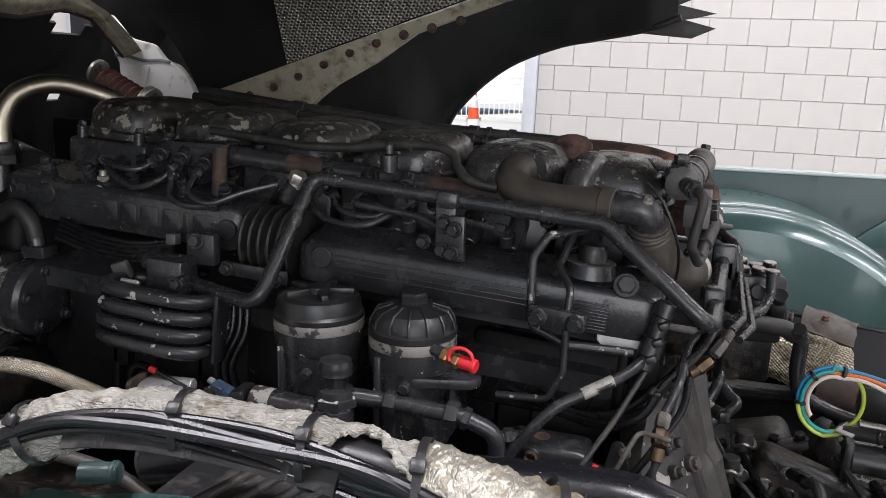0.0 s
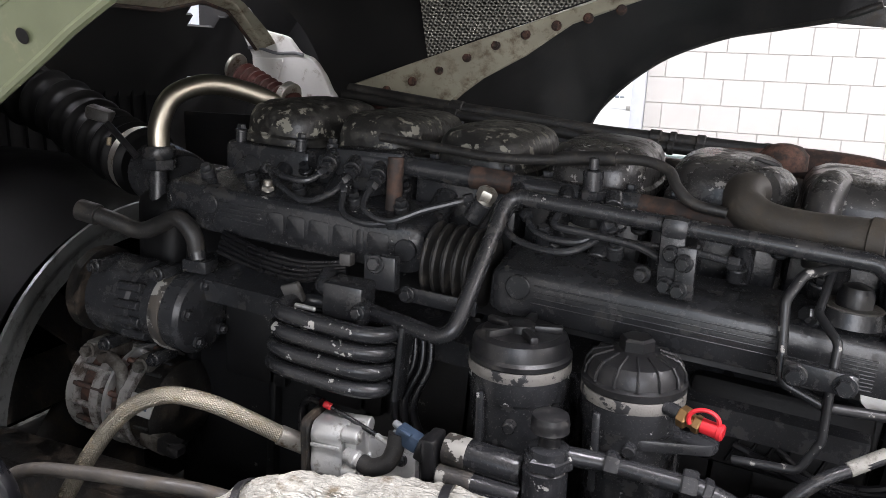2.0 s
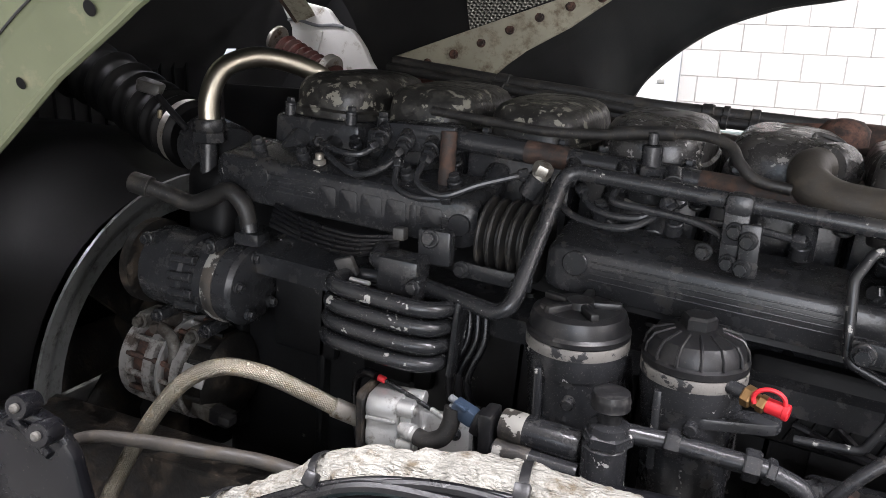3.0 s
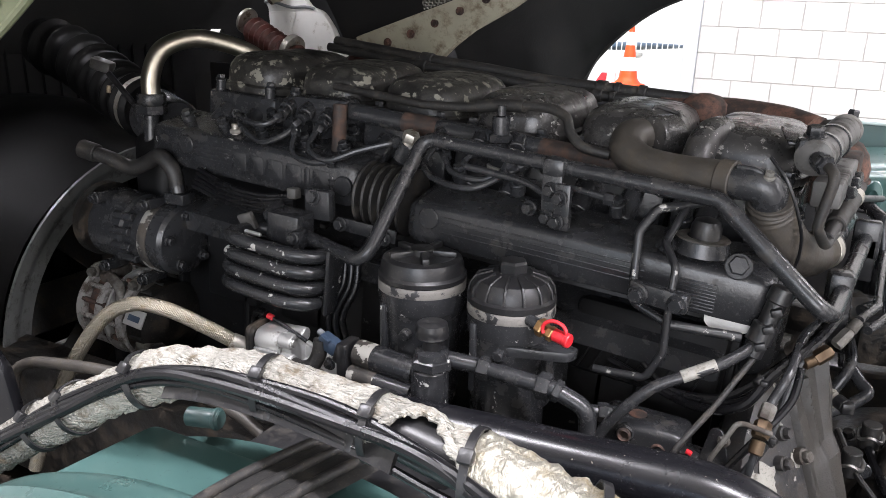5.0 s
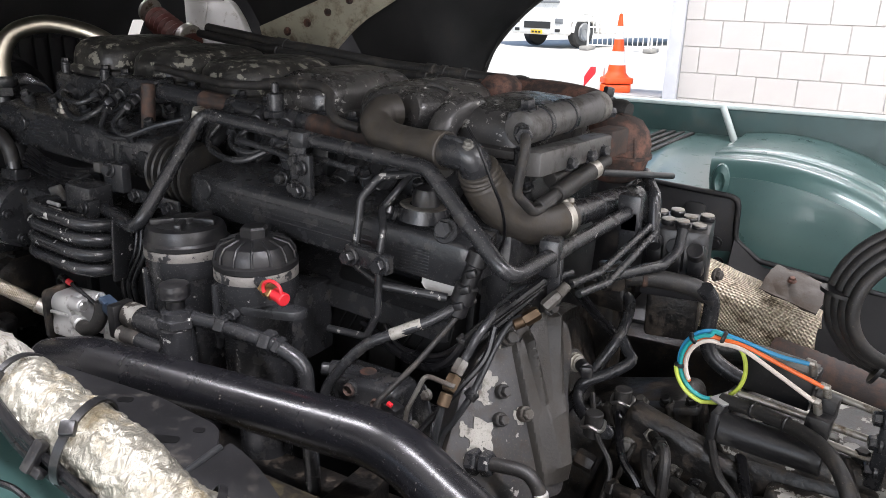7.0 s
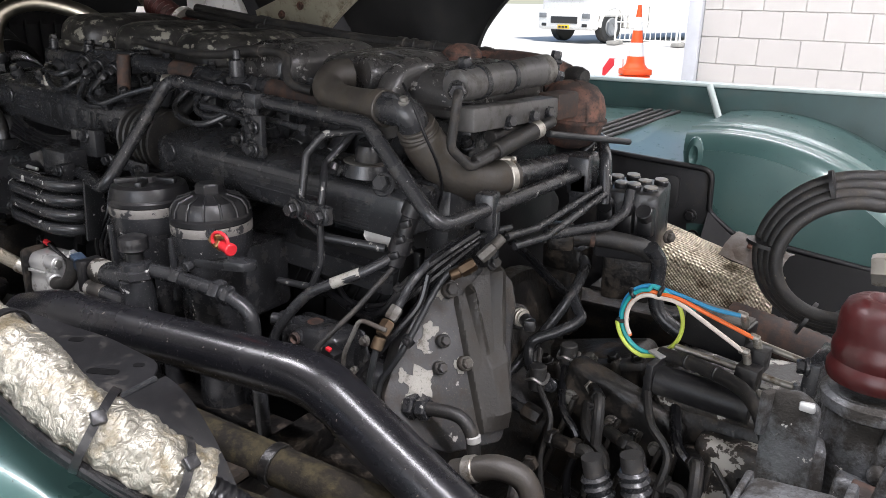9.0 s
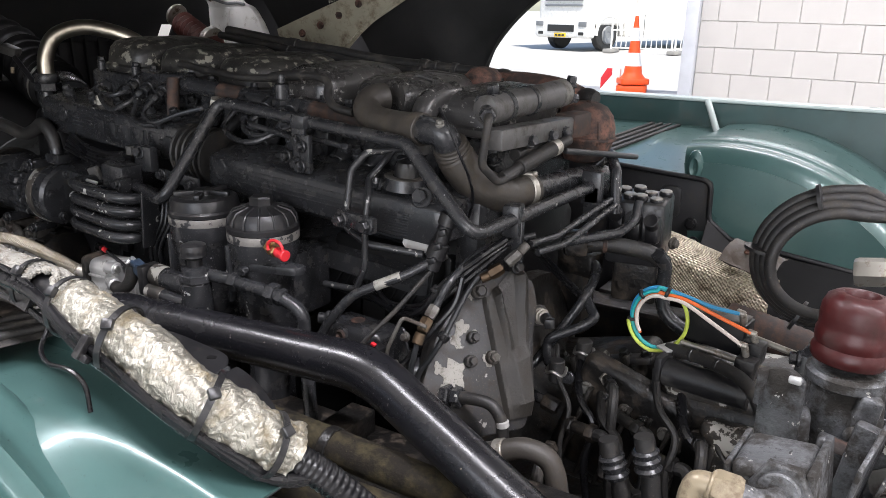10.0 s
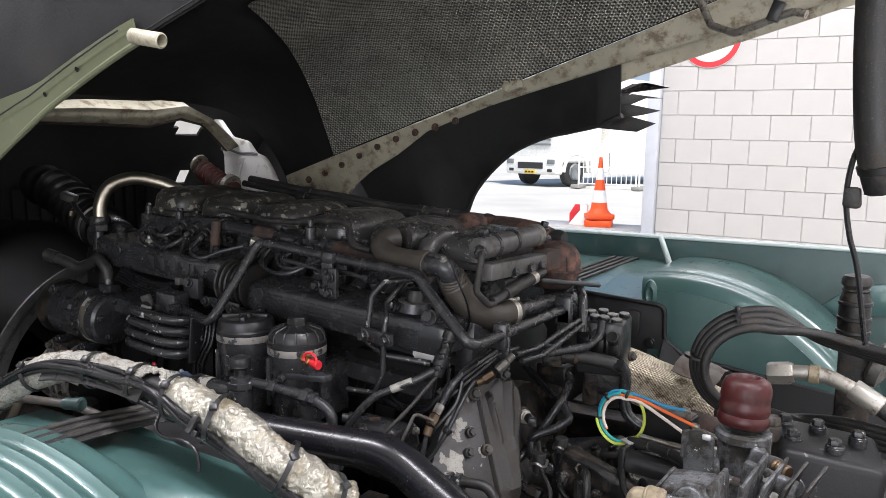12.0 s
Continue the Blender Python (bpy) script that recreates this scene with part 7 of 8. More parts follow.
# ---- rear: flywheel housing, gearbox, valves ----
bell = thing("flywheel_housing", (0.1, 1.25, 0.8), "flaking grey-black cast flywheel housing with ribs", "housing")
part("flange", crumpled(lathe([(0.22, 0), (0.26, 0.004), (0.26, 0.030), (0.22, 0.034)], along((-0.045, 1.30, 0.98), (0.2, 1.30, 0.965)), 64), 0.003, 18), GRIME, bell)
part("bell", crumpled(lathe([(0.25, 0), (0.235, 0.010), (0.14, 0.05), (0.105, 0.10), (0.100, 0.22), (0.09, 0.42)], along((-0.015, 1.30, 0.97), (0.3, 1.30, 0.95)), 64), 0.004, 18), GRIME, bell)
# The sloping side of the housing: a flaked plate and a raised cast cover with two ridges.
face = Vector((0.79, -0.45, 0.42)).normalized()
SLOPED = Matrix.Translation(Vector((0.032, 1.07, 1.215))) @ Matrix((Vector((0.495, 0.869, 0.0)), Vector((-0.364, 0.208, 0.908)), face)).transposed().to_4x4()
plate_line = [(-0.142, -0.063), (-0.101, 0.01), (-0.061, 0.054), (0.002, 0.091), (0.037, 0.100), (0.081, 0.094), (0.105, 0.07), (0.103, 0.03), (0.080, -0.025), (0.064, -0.108), (0.030, -0.165), (-0.060, -0.160), (-0.120, -0.125)]
side_plate = part("side_plate", crumpled(prism(rounded(plate_line, 0.010), 0.045, SLOPED @ pose(0, 0, -0.045), 0.004), 0.0012, 24), HOUSING, bell, "scraped grey-black plate")


def ridged(u, v):
    """The raised cover: two ridges that run down from the top, with a hollow between them."""
    right = 0.106 - 0.030 * min(1.0, v / 0.55) - 0.016 * max(0.0, (v - 0.55) / 0.45)
    x = -0.004 - 0.014 * v + (right + 0.004 + 0.014 * v) * u
    top = 0.060 + 0.036 * min(1.0, max(0.0, (x - 0.010) / 0.050)) - 0.030 * max(0.0, (x - 0.080) / 0.028)
    y = top - (top + 0.145) * v
    lift = 0.003 + 0.013 * max(0.0, 1 - abs(x - 0.023 - 0.012 * v) / 0.0065) * max(0.0, 1 - v / 0.62) + 0.015 * max(0.0, 1 - abs(x - right + 0.028 - 0.014 * v) / 0.013) * max(0.0, 1 - v / 0.66)
    lift += 0.009 * max(0.0, min(1.0, (v - 0.50) / 0.10)) * min(1.0, max(0.0, (x - 0.010) / 0.02))
    lift *= min(1.0, v / 0.05, (1 - v) / 0.10)
    lift -= 0.045 * max(0.0, (x - right + 0.018) / 0.018) ** 1.3 + 0.012 * max(0.0, (0.004 - x) / 0.008)
    return SLOPED @ Vector((x, y, lift + 0.0015))


part("raised_cover", sheet(ridged, 64, 40, 0.004), COVER_BROWN, side_plate, "brown-black raised cast cover", angle=20)
for x, y, r, seed in ((-0.083, -0.052, 0.026, 1), (-0.098, -0.078, 0.018, 6), (-0.052, 0.018, 0.014, 2), (-0.066, 0.000, 0.012, 9), (-0.012, -0.040, 0.013, 3), (-0.106, -0.036, 0.010, 4), (-0.024, 0.070, 0.010, 5), (-0.030, 0.006, 0.008, 7)):
    rnd = random.Random(seed)
    rim_r = [r * (0.55 + 0.75 * rnd.random()) for k in range(26)]
    rim_r = [(rim_r[k - 1] + 2 * rim_r[k]) / 3 for k in range(26)]
    outline = [(q * math.cos(2 * math.pi * k / 26) * 0.9, q * math.sin(2 * math.pi * k / 26)) for k, q in enumerate(rim_r)]
    part("bare_patch", prism(outline, 0.0006, SLOPED @ pose(x, y, 0.0012), 0), FLAKED_BARE, side_plate, "bare metal where paint flaked off")
for x, y, r, mt in ((-0.008, -0.039, 0.0085, DIRTY_ALU), (-0.049, -0.037, 0.0075, HOUSING), (-0.036, 0.000, 0.0075, HOUSING), (-0.010, 0.072, 0.0095, HOUSING), (0.072, 0.100, 0.0090, HOUSING), (0.030, 0.100, 0.0085, DIRTY_ALU)):
    part("boss", moved(merge(rod((x, y, -0.004), (x, y, 0.010), r * 1.35, 18), bolt((x, y, 0.010), (0, 0, 1), r, 0.008)), SLOPED), mt, side_plate)
part("plug_seat", rod((0.052, 1.197, 1.210), (0.066, 1.189, 1.213), 0.020, 28), HOUSING, bell)
part("threaded_plug", lathe([(0.0150, 0), (0.0150, 0.003), (0.0125, 0.0035), (0.0125, 0.006), (0.0145, 0.0065), (0.0145, 0.0095), (0.0115, 0.010), (0.0115, 0.014), (0.006, 0.015)], along((0.066, 1.189, 1.213), (0.080, 1.181, 1.216)), 28), ZINC, bell, "bright threaded plug")
part("plug_cap", merge(rod((0.079, 1.182, 1.2155), (0.092, 1.172, 1.213), 0.0105, 20), box((0.094, 1.170, 1.212), (0.018, 0.014, 0.018), 0.003, (0, 0, 20))), PLASTIC, bell)
gear = thing("gearbox", (0.6, 1.25, 0.8), "grimy black gearbox casing with pipes", "gearbox")
part("casing", crumpled(box((0.66, 1.32, 1.00), (0.80, 0.26, 0.28), 0.05, seg=4), 0.012, 9), GRIME, gear)
part("side_lid", crumpled(box((0.46, 1.18, 1.03), (0.20, 0.05, 0.16), 0.015, seg=3), 0.004, 16), PAINT_FLAKED, gear)
part("top_lid", crumpled(box((0.42, 1.30, 1.13), (0.26, 0.20, 0.05), 0.02, seg=3), 0.006, 16), PAINT_FLAKED, gear)
part("front_casing", crumpled(box((0.125, 1.36, 1.025), (0.24, 0.15, 0.15), 0.02, (0, -15, 0), seg=4), 0.006, 18), GRIME, gear)
part("casing_flange", crumpled(box((0.150, 1.300, 1.105), (0.19, 0.030, 0.016), 0.005, (0, -16, 0), seg=2), 0.002, 30), HOUSING, gear)
for k in range(4):
    part("casing_web", crumpled(box((0.060 + 0.05 * k, 1.283, 1.045 + 0.013 * k), (0.010, 0.020, 0.10), 0.003, (0, -16, 0)), 0.002, 30), COVER_BROWN, gear)
for k in range(5):
    part("bolt", bolt((0.070 + 0.040 * k, 1.298, 1.092 + 0.0115 * k), (-0.25, -0.3, 1), 0.009, 0.010), DIRTY_ALU if k == 2 else GRIME, gear)
for k in range(7):
    part("bolt", bolt((0.31 + 0.04 * k, 1.23 + 0.02 * (k % 2), 1.158), (0, 0, 1), 0.010, 0.009), DIRTY_ALU if k % 3 == 0 else GRIME, gear)
for k in range(6):
    part("rib", box((0.32 + 0.055 * k, 1.17, 0.98), (0.012, 0.04, 0.20), 0.004, (0, 8, 0)), PAINT_FLAKED, gear)
starter = thing("starter_motor", (-0.15, 0.93, 1.21), "black solenoid block with rusty screws", "motor")
part("body", crumpled(box((-0.145, 0.955, 1.205), (0.118, 0.065, 0.062), 0.014, (0, -1, -3), seg=4), 0.002, 24), PAINT, starter)
part("drum", rod((-0.18, 0.97, 1.160), (-0.05, 0.995, 1.135), 0.045, 28), PAINT_LITTLE, starter)
for x, y, z in ((-0.163, 0.920, 1.221), (-0.118, 0.923, 1.210)):
    part("screw_boss", rod((x, y + 0.012, z), (x, y, z), 0.0125, 22), PAINT, starter)
    part("screw", lathe([(0.0095, 0), (0.0095, 0.003), (0.0075, 0.005), (0.0045, 0.001)], pose(x, y, z, 90, 0, 0), 18), RUST, starter)
part("screw", lathe([(0.012, 0), (0.012, 0.003), (0.008, 0.005)], pose(-0.155, 0.955, 1.234), 18), RUST, starter)
part("plug", merge(box((-0.080, 0.905, 1.222), (0.026, 0.020, 0.018), 0.003, (0, 12, -10)), box((-0.070, 0.898, 1.212), (0.016, 0.014, 0.016), 0.003, (0, 12, -10))), PLASTIC, starter)
part("red_tag", box((-0.076, 0.893, 1.236), (0.008, 0.006, 0.005), 0.001, (0, 20, 0)), RED_PLASTIC, starter)
part("union", merge(rod((-0.185, 0.94, 1.236), (-0.215, 0.925, 1.238), 0.0095), hexagon((-0.190, 0.937, 1.2365), (-0.204, 0.930, 1.2375), 0.0135)), PAINT, starter)

# The pipe with the bare band that runs up to the loom.
BAND = flowing([(-0.205, 0.905, 1.14), (-0.194, 0.905, 1.212), (-0.169, 0.91, 1.256), (-0.135, 0.92, 1.295), (-0.101, 0.935, 1.314), (-0.061, 0.955, 1.333), (-0.03, 0.98, 1.353), (-0.012, 1.0, 1.365)], 8)
sp = thing("hydraulic_pipe", (-0.1, 0.93, 1.2), "black pipe with a bare metal band", "pipe")
part("tube", sweep(BAND, 0.0078, 16), PAINT, sp)
part("bare_band", rod((-0.103, 0.934, 1.3132), (-0.064, 0.9535, 1.3318), 0.0083), FLAKED_BARE, sp, "bare metal band")
ln = thing("cable", (-0.08, 0.9, 1.25), "thin sheathed cable from the solenoid plug", "cable")
part("wire", hose([(-0.093, 0.892, 1.222), (-0.091, 0.89, 1.238), (-0.06, 0.93, 1.283), (-0.038, 0.96, 1.32), (-0.02, 0.985, 1.35)], 0.0040, 10), RUBBER, ln)
sp = thing("loom_connector", (0.01, 0.98, 1.38), "black ribbed loom connector", "connector")
part("shell", lathe([(0.010, 0), (0.013, 0.003), (0.013, 0.02), (0.016, 0.022), (0.016, 0.045), (0.012, 0.047), (0.012, 0.075), (0.015, 0.077), (0.015, 0.095), (0.009, 0.098)], along((-0.030, 0.983, 1.340), (-0.005, 1.0, 1.430)), 16), PLASTIC, sp)
for k in range(3):
    part("clip", box((-0.020 + 0.006 * k, 0.972 + 0.005 * k, 1.360 + 0.022 * k), (0.014, 0.010, 0.010), 0.002, (0, -20, 10)), PLASTIC, sp)

LOOM = [
    ([(0.06, 1.06, 1.385), (0.04, 1.01, 1.365), (0.0, 0.975, 1.325), (-0.03, 0.96, 1.28), (-0.09, 0.98, 1.255), (-0.20, 1.02, 1.265)], 0.0062),
    ([(0.055, 1.07, 1.375), (0.03, 1.03, 1.35), (-0.01, 1.0, 1.31), (-0.06, 0.99, 1.27), (-0.14, 1.01, 1.255), (-0.22, 1.03, 1.27)], 0.0055),
    ([(0.05, 1.08, 1.365), (0.02, 1.04, 1.33), (-0.02, 1.01, 1.29), (-0.08, 1.01, 1.25), (-0.18, 1.03, 1.245)], 0.0055),
    ([(0.03, 0.98, 1.34), (0.025, 0.965, 1.30), (0.0, 0.945, 1.26), (-0.03, 0.925, 1.215), (-0.06, 0.905, 1.175), (-0.085, 0.892, 1.165)], 0.0048),
    ([(0.01, 1.0, 1.33), (-0.02, 0.985, 1.285), (-0.07, 0.985, 1.262), (-0.13, 1.0, 1.262), (-0.17, 1.02, 1.28)], 0.0045),
    ([(0.07, 1.12, 1.37), (0.075, 1.18, 1.33), (0.085, 1.25, 1.27), (0.09, 1.32, 1.22)], 0.0042),
    ([(0.065, 1.13, 1.36), (0.065, 1.19, 1.32), (0.075, 1.26, 1.26), (0.08, 1.33, 1.21)], 0.0042),
]
for pts, r in LOOM:
    cable = thing("cable", pts[0], "black cable of the engine loom", "cable", "loom cables")
    part("wire", hose(pts, r, 8), CABLE, cable)
# Steel lines down the flywheel housing, with brass-brown unions.
ln = thing("brake_line", (0.05, 1.05, 1.33), "steel line with a brass union on the housing", "pipe", "steel lines")
part("tube", hose([(0.055, 1.055, 1.335), (0.025, 1.03, 1.321), (0.008, 0.965, 1.244), (-0.010, 0.950, 1.205), (-0.025, 0.94, 1.177), (-0.032, 0.937, 1.12)], 0.0046, 10), SATIN, ln)
part("union", merge(hexagon((0.042, 1.044, 1.328), (0.058, 1.057, 1.340), 0.0100), rod((0.030, 1.036, 1.322), (0.042, 1.045, 1.328), 0.0085)), BRASS, ln)
part("steel_nut", merge(hexagon((0.063, 1.062, 1.346), (0.076, 1.078, 1.362), 0.0090), rod((0.076, 1.078, 1.362), (0.084, 1.090, 1.374), 0.0075)), DIRTY_ALU, ln)
ln = thing("brake_line", (0.0, 0.93, 1.28), "black steel line with a brown corroded union", "pipe", "steel lines")
part("tube", hose([(0.07, 1.14, 1.374), (0.05, 1.09, 1.371), (0.027, 1.03, 1.364), (0.018, 0.965, 1.336), (0.006, 0.950, 1.305), (0.001, 0.945, 1.293)], 0.0062, 12), PAINT, ln)
part("steel_nut", hexagon((0.003, 0.946, 1.298), (0.000, 0.932, 1.284), 0.0095), DIRTY_ALU, ln)
part("union", merge(hexagon((0.000, 0.930, 1.282), (-0.001, 0.914, 1.268), 0.0105), rod((-0.001, 0.912, 1.266), (-0.003, 0.904, 1.250), 0.0085)), BRASS, ln)
part("lower_tube", hose([(-0.003, 0.905, 1.252), (-0.006, 0.90, 1.228), (-0.010, 0.898, 1.204), (-0.014, 0.897, 1.14)], 0.0046, 10), SATIN, ln)
hook = thing("line_bracket", (-0.03, 0.9, 1.2), "small bent steel line bracket", "bracket")
part("hook", pipe([(-0.060, 0.898, 1.190), (-0.050, 0.895, 1.236), (-0.026, 0.900, 1.290), (0.012, 0.908, 1.280)], 0.0032, 0.012), DIRTY_ALU, hook)
part("plate", prism(rounded([(-0.022, -0.060), (0.016, -0.060), (0.020, 0.010), (0.006, 0.052), (-0.008, 0.050), (-0.020, 0.0)], 0.006), 0.004, pose(-0.050, 0.935, 1.205, 90, 0, -18), 0.001), PAINT, hook)
for x, z in ((-0.042, 1.243), (-0.062, 1.190)):
    part("bolt", bolt((x, 0.930, z), (-0.2, -1, 0.1), 0.006, 0.005), DIRTY_ALU, hook)
for p in ((-0.012, 0.973, 1.312), (0.008, 0.962, 1.243)):
    ob = thing("cable_tie", p, "black nylon cable tie round the loom", "cable tie", "cable ties")
    part("band", rod(Vector(p) + Vector((0.003, 0.004, 0.004)), Vector(p) - Vector((0.003, 0.004, 0.004)), 0.0095, 14), PLASTIC, ob)
    part("lock", box(Vector(p) + Vector((0.004, -0.009, 0.004)), (0.009, 0.008, 0.007), 0.002), PLASTIC, ob)

# Two thin lines along the cross pipe, the elbow with the bright sleeve.
for k in range(2):
    ln = thing("thin_line", (0.09, 1.2, 1.38), "thin black steel line beside the cross pipe", "pipe", "thin lines")
    part("tube", pipe([(0.085 + 0.012 * k, 1.10, 1.372 - 0.012 * k), (0.105 + 0.014 * k, 1.16, 1.375 - 0.012 * k), (0.112 + 0.010 * k, 1.38, 1.392 - 0.010 * k)], 0.0058, 0.03), PAINT, ln)
elb = thing("angled_pipe", (0.09, 1.5, 1.40), "black angled pipe with a bright worn top", "pipe")
part("tube", pipe([(0.03, 1.50, 1.425), (0.055, 1.52, 1.455), (0.105, 1.42, 1.435), (0.115, 1.40, 1.36)], 0.011, 0.02), PAINT_CHIP, elb)
ln = thing("angled_pipe", (0.14, 1.38, 1.36), "black curved pipe by the valve block", "pipe")
part("tube", pipe([(0.09, 1.22, 1.345), (0.15, 1.33, 1.345), (0.165, 1.37, 1.36), (0.165, 1.385, 1.395)], 0.0088, 0.03), PAINT, ln)

vbox = thing("valve_block", (0.15, 1.48, 1.3), "black valve block with round white-topped caps", "valve")
part("body", box((0.138, 1.49, 1.318), (0.108, 0.13, 0.125), 0.008, (0, 0, 8)), PLASTIC, vbox)
part("base", box((0.14, 1.50, 1.23), (0.09, 0.10, 0.12), 0.008, (0, 0, 8)), GRIME, vbox)
for k in range(8):
    x, y = 0.098 + 0.026 * (k % 4), 1.445 + 0.060 * (k // 4) + 0.012 * (k % 2)
    part("cap", lathe([(0.0120, 0), (0.0130, 0.002), (0.0130, 0.008), (0.0115, 0.010), (0.005, 0.0105)], pose(x, y, 1.376 + 0.003 * (k % 3), 4, 3, 0), 18), PLASTIC, vbox)
    part("cap_top", lathe([(0.0118, 0), (0.0118, 0.0014), (0.004, 0.0022)], pose(x, y, 1.3862 + 0.003 * (k % 3), 4, 3, 0), 18), ZINC, vbox, "pale dusty cap top")
part("side_plug", bolt((0.212, 1.47, 1.30), (1, -0.4, 0), 0.009, 0.007), DIRTY_ALU, vbox)
for k in range(3):
    part("solenoid", merge(rod((0.115 + 0.035 * k, 1.415, 1.36 - 0.008 * k), (0.115 + 0.035 * k, 1.40, 1.358), 0.014), box((0.115 + 0.035 * k, 1.418, 1.335), (0.026, 0.02, 0.05), 0.004)), PLASTIC, vbox)
fuel = thing("fuel_filter", (0.14, 1.34, 1.2), "black pump cylinder with elbow hoses", "pump")
part("barrel", merge(box((0.030, 1.455, 1.235), (0.085, 0.05, 0.05), 0.008, (0, 0, -10)), box((0.020, 1.46, 1.15), (0.07, 0.05, 0.14), 0.010, (0, 0, -10))), GRIME, fuel)
part("arm", hose([(0.095, 1.32, 1.318), (0.13, 1.34, 1.318), (0.19, 1.37, 1.306), (0.215, 1.38, 1.292)], 0.0155, 16), RUBBER, fuel)
part("arm_clamp", rod((0.118, 1.334, 1.318), (0.126, 1.338, 1.318), 0.0168, 20), RUST_DARK, fuel)
part("head", merge(box((0.075, 1.315, 1.318), (0.045, 0.04, 0.045), 0.008, (0, 0, 25)), hexagon((0.092, 1.322, 1.318), (0.104, 1.328, 1.318), 0.019)), GRIME, fuel)
for pts, r in (([(0.045, 1.440, 1.240), (0.073, 1.431, 1.241), (0.086, 1.400, 1.232), (0.094, 1.331, 1.210), (0.072, 1.306, 1.165), (0.056, 1.275, 1.132), (0.044, 1.245, 1.106), (0.034, 1.215, 1.090), (0.035, 1.190, 1.081), (0.047, 1.180, 1.069), (0.066, 1.180, 1.062), (0.085, 1.180, 1.057)], 0.0096),
               ([(0.094, 1.335, 1.208), (0.112, 1.318, 1.192), (0.124, 1.304, 1.182), (0.100, 1.285, 1.163), (0.063, 1.260, 1.146), (0.055, 1.255, 1.130), (0.061, 1.240, 1.114), (0.078, 1.225, 1.104), (0.104, 1.210, 1.103), (0.138, 1.200, 1.105)], 0.0096),
               ([(0.215, 1.36, 1.31), (0.225, 1.38, 1.28), (0.225, 1.38, 1.22), (0.245, 1.38, 1.18), (0.32, 1.38, 1.15), (0.45, 1.38, 1.13)], 0.013)):
    h = thing("coolant_line", pts[0], "black bent coolant line at the gearbox", "pipe", "coolant lines")
    part("tube", hose(pts, r, 14), PAINT, h)
    part("nut", hexagon(pts[-1], Vector(pts[-1]) + (Vector(pts[-1]) - Vector(pts[-2])).normalized() * 0.03, r * 1.6), GRIME, h)
for top, mid, low in ([(0.264, 1.02, 1.118), (0.270, 1.02, 1.094), (0.290, 1.02, 1.038)], [(0.316, 1.02, 1.140), (0.320, 1.02, 1.120), (0.333, 1.02, 1.066)]):
    h = thing("ribbed_hose", mid, "black hose with a ribbed collar", "hose", "ribbed hoses")
    top, mid, low = Vector(top), Vector(mid), Vector(low)
    part("hose", hose([top, mid, low, low + Vector((0.02, -0.01, -0.15))], 0.0145), RUBBER, h)
    part("collar", lathe([(0.017, 0), (0.0205, 0.004), (0.017, 0.012), (0.021, 0.016), (0.017, 0.026), (0.021, 0.031), (0.017, 0.038)], along(mid, low), 20), PAINT_LITTLE, h)
h = thing("coolant_line", (0.05, 1.0, 1.12), "black curved hose with a white mark below the rail", "hose")
part("tube", hose([(0.010, 0.965, 1.141), (0.049, 0.965, 1.148), (0.087, 0.970, 1.147), (0.107, 0.970, 1.128), (0.113, 0.970, 1.096), (0.114, 0.972, 1.05)], 0.0098), RUBBER, h)
part("ring", rod((0.1105, 0.970, 1.125), (0.1125, 0.970, 1.114), 0.0106), W_PATCH, h)
part("union", hexagon((0.006, 0.965, 1.140), (0.022, 0.965, 1.143), 0.0185), PAINT_LITTLE, h)
part("union", hexagon((0.026, 0.965, 1.143), (0.042, 0.965, 1.146), 0.0175), PAINT_LITTLE, h)
h = thing("coolant_line", (0.13, 0.95, 1.1), "brown dusted elbow hose with a wide clamp", "hose")
part("tube", hose([(0.095, 0.948, 1.074), (0.122, 0.950, 1.086), (0.157, 0.960, 1.096), (0.191, 0.970, 1.083), (0.207, 0.970, 1.044), (0.210, 0.970, 0.99)], 0.0170), HOSE_BROWN, h)
part("clamp", rod((0.113, 0.9495, 1.0825), (0.129, 0.951, 1.089), 0.0190, 24), ZINC, h)

# Heat shield of dimpled sheet over the exhaust, with its torn lining.
shield = thing("heat_shield", (0.22, 1.72, 1.2), "dimpled gold-silver heat shield around the exhaust", "heat shield")


def wrap(u, v):
    a = radians(-30 + 200 * v)
    r = 0.075
    return (0.125 + 0.25 * u, 1.70 - r * math.cos(a) * 1.1, 1.185 + r * math.sin(a) - 0.075 * u)


part("shell", crumpled(sheet(wrap, 30, 30, 0.003), 0.004, 16), SHIELD, shield)
part("torn_lining", crumpled(sheet(lambda u, v: (0.262 + 0.105 * u + 0.022 * v, 1.640 + 0.08 * v, 1.232 - 0.030 * u + 0.030 * math.sin(v * 1.6)), 20, 10, 0.004), 0.006, 18, 3), FLAP, shield, "grey-brown torn cover strip")
part("bolt", bolt((0.315, 1.675, 1.247), (0, -0.2, 1), 0.006, 0.005), RUST, shield)
exhaust = thing("exhaust_pipe", (0.5, 1.66, 1.08), "rusty ribbed exhaust pipe", "pipe")
prof = [((0.0465 if k % 2 else 0.045), 0.008 * k) for k in range(60)]
part("pipe", lathe(prof, along((0.30, 1.62, 1.105), (0.85, 1.55, 1.02)), 24), RUST_DARK, exhaust)

# Air lines: a loop of coloured tubes that leads to the shift cylinder.
RING = Vector((0.258, 1.25, 1.230))


def ring_at(a, grow, dy):
    return RING + Vector(((0.044 + grow) * math.cos(a), dy, (0.051 + grow) * math.sin(a)))


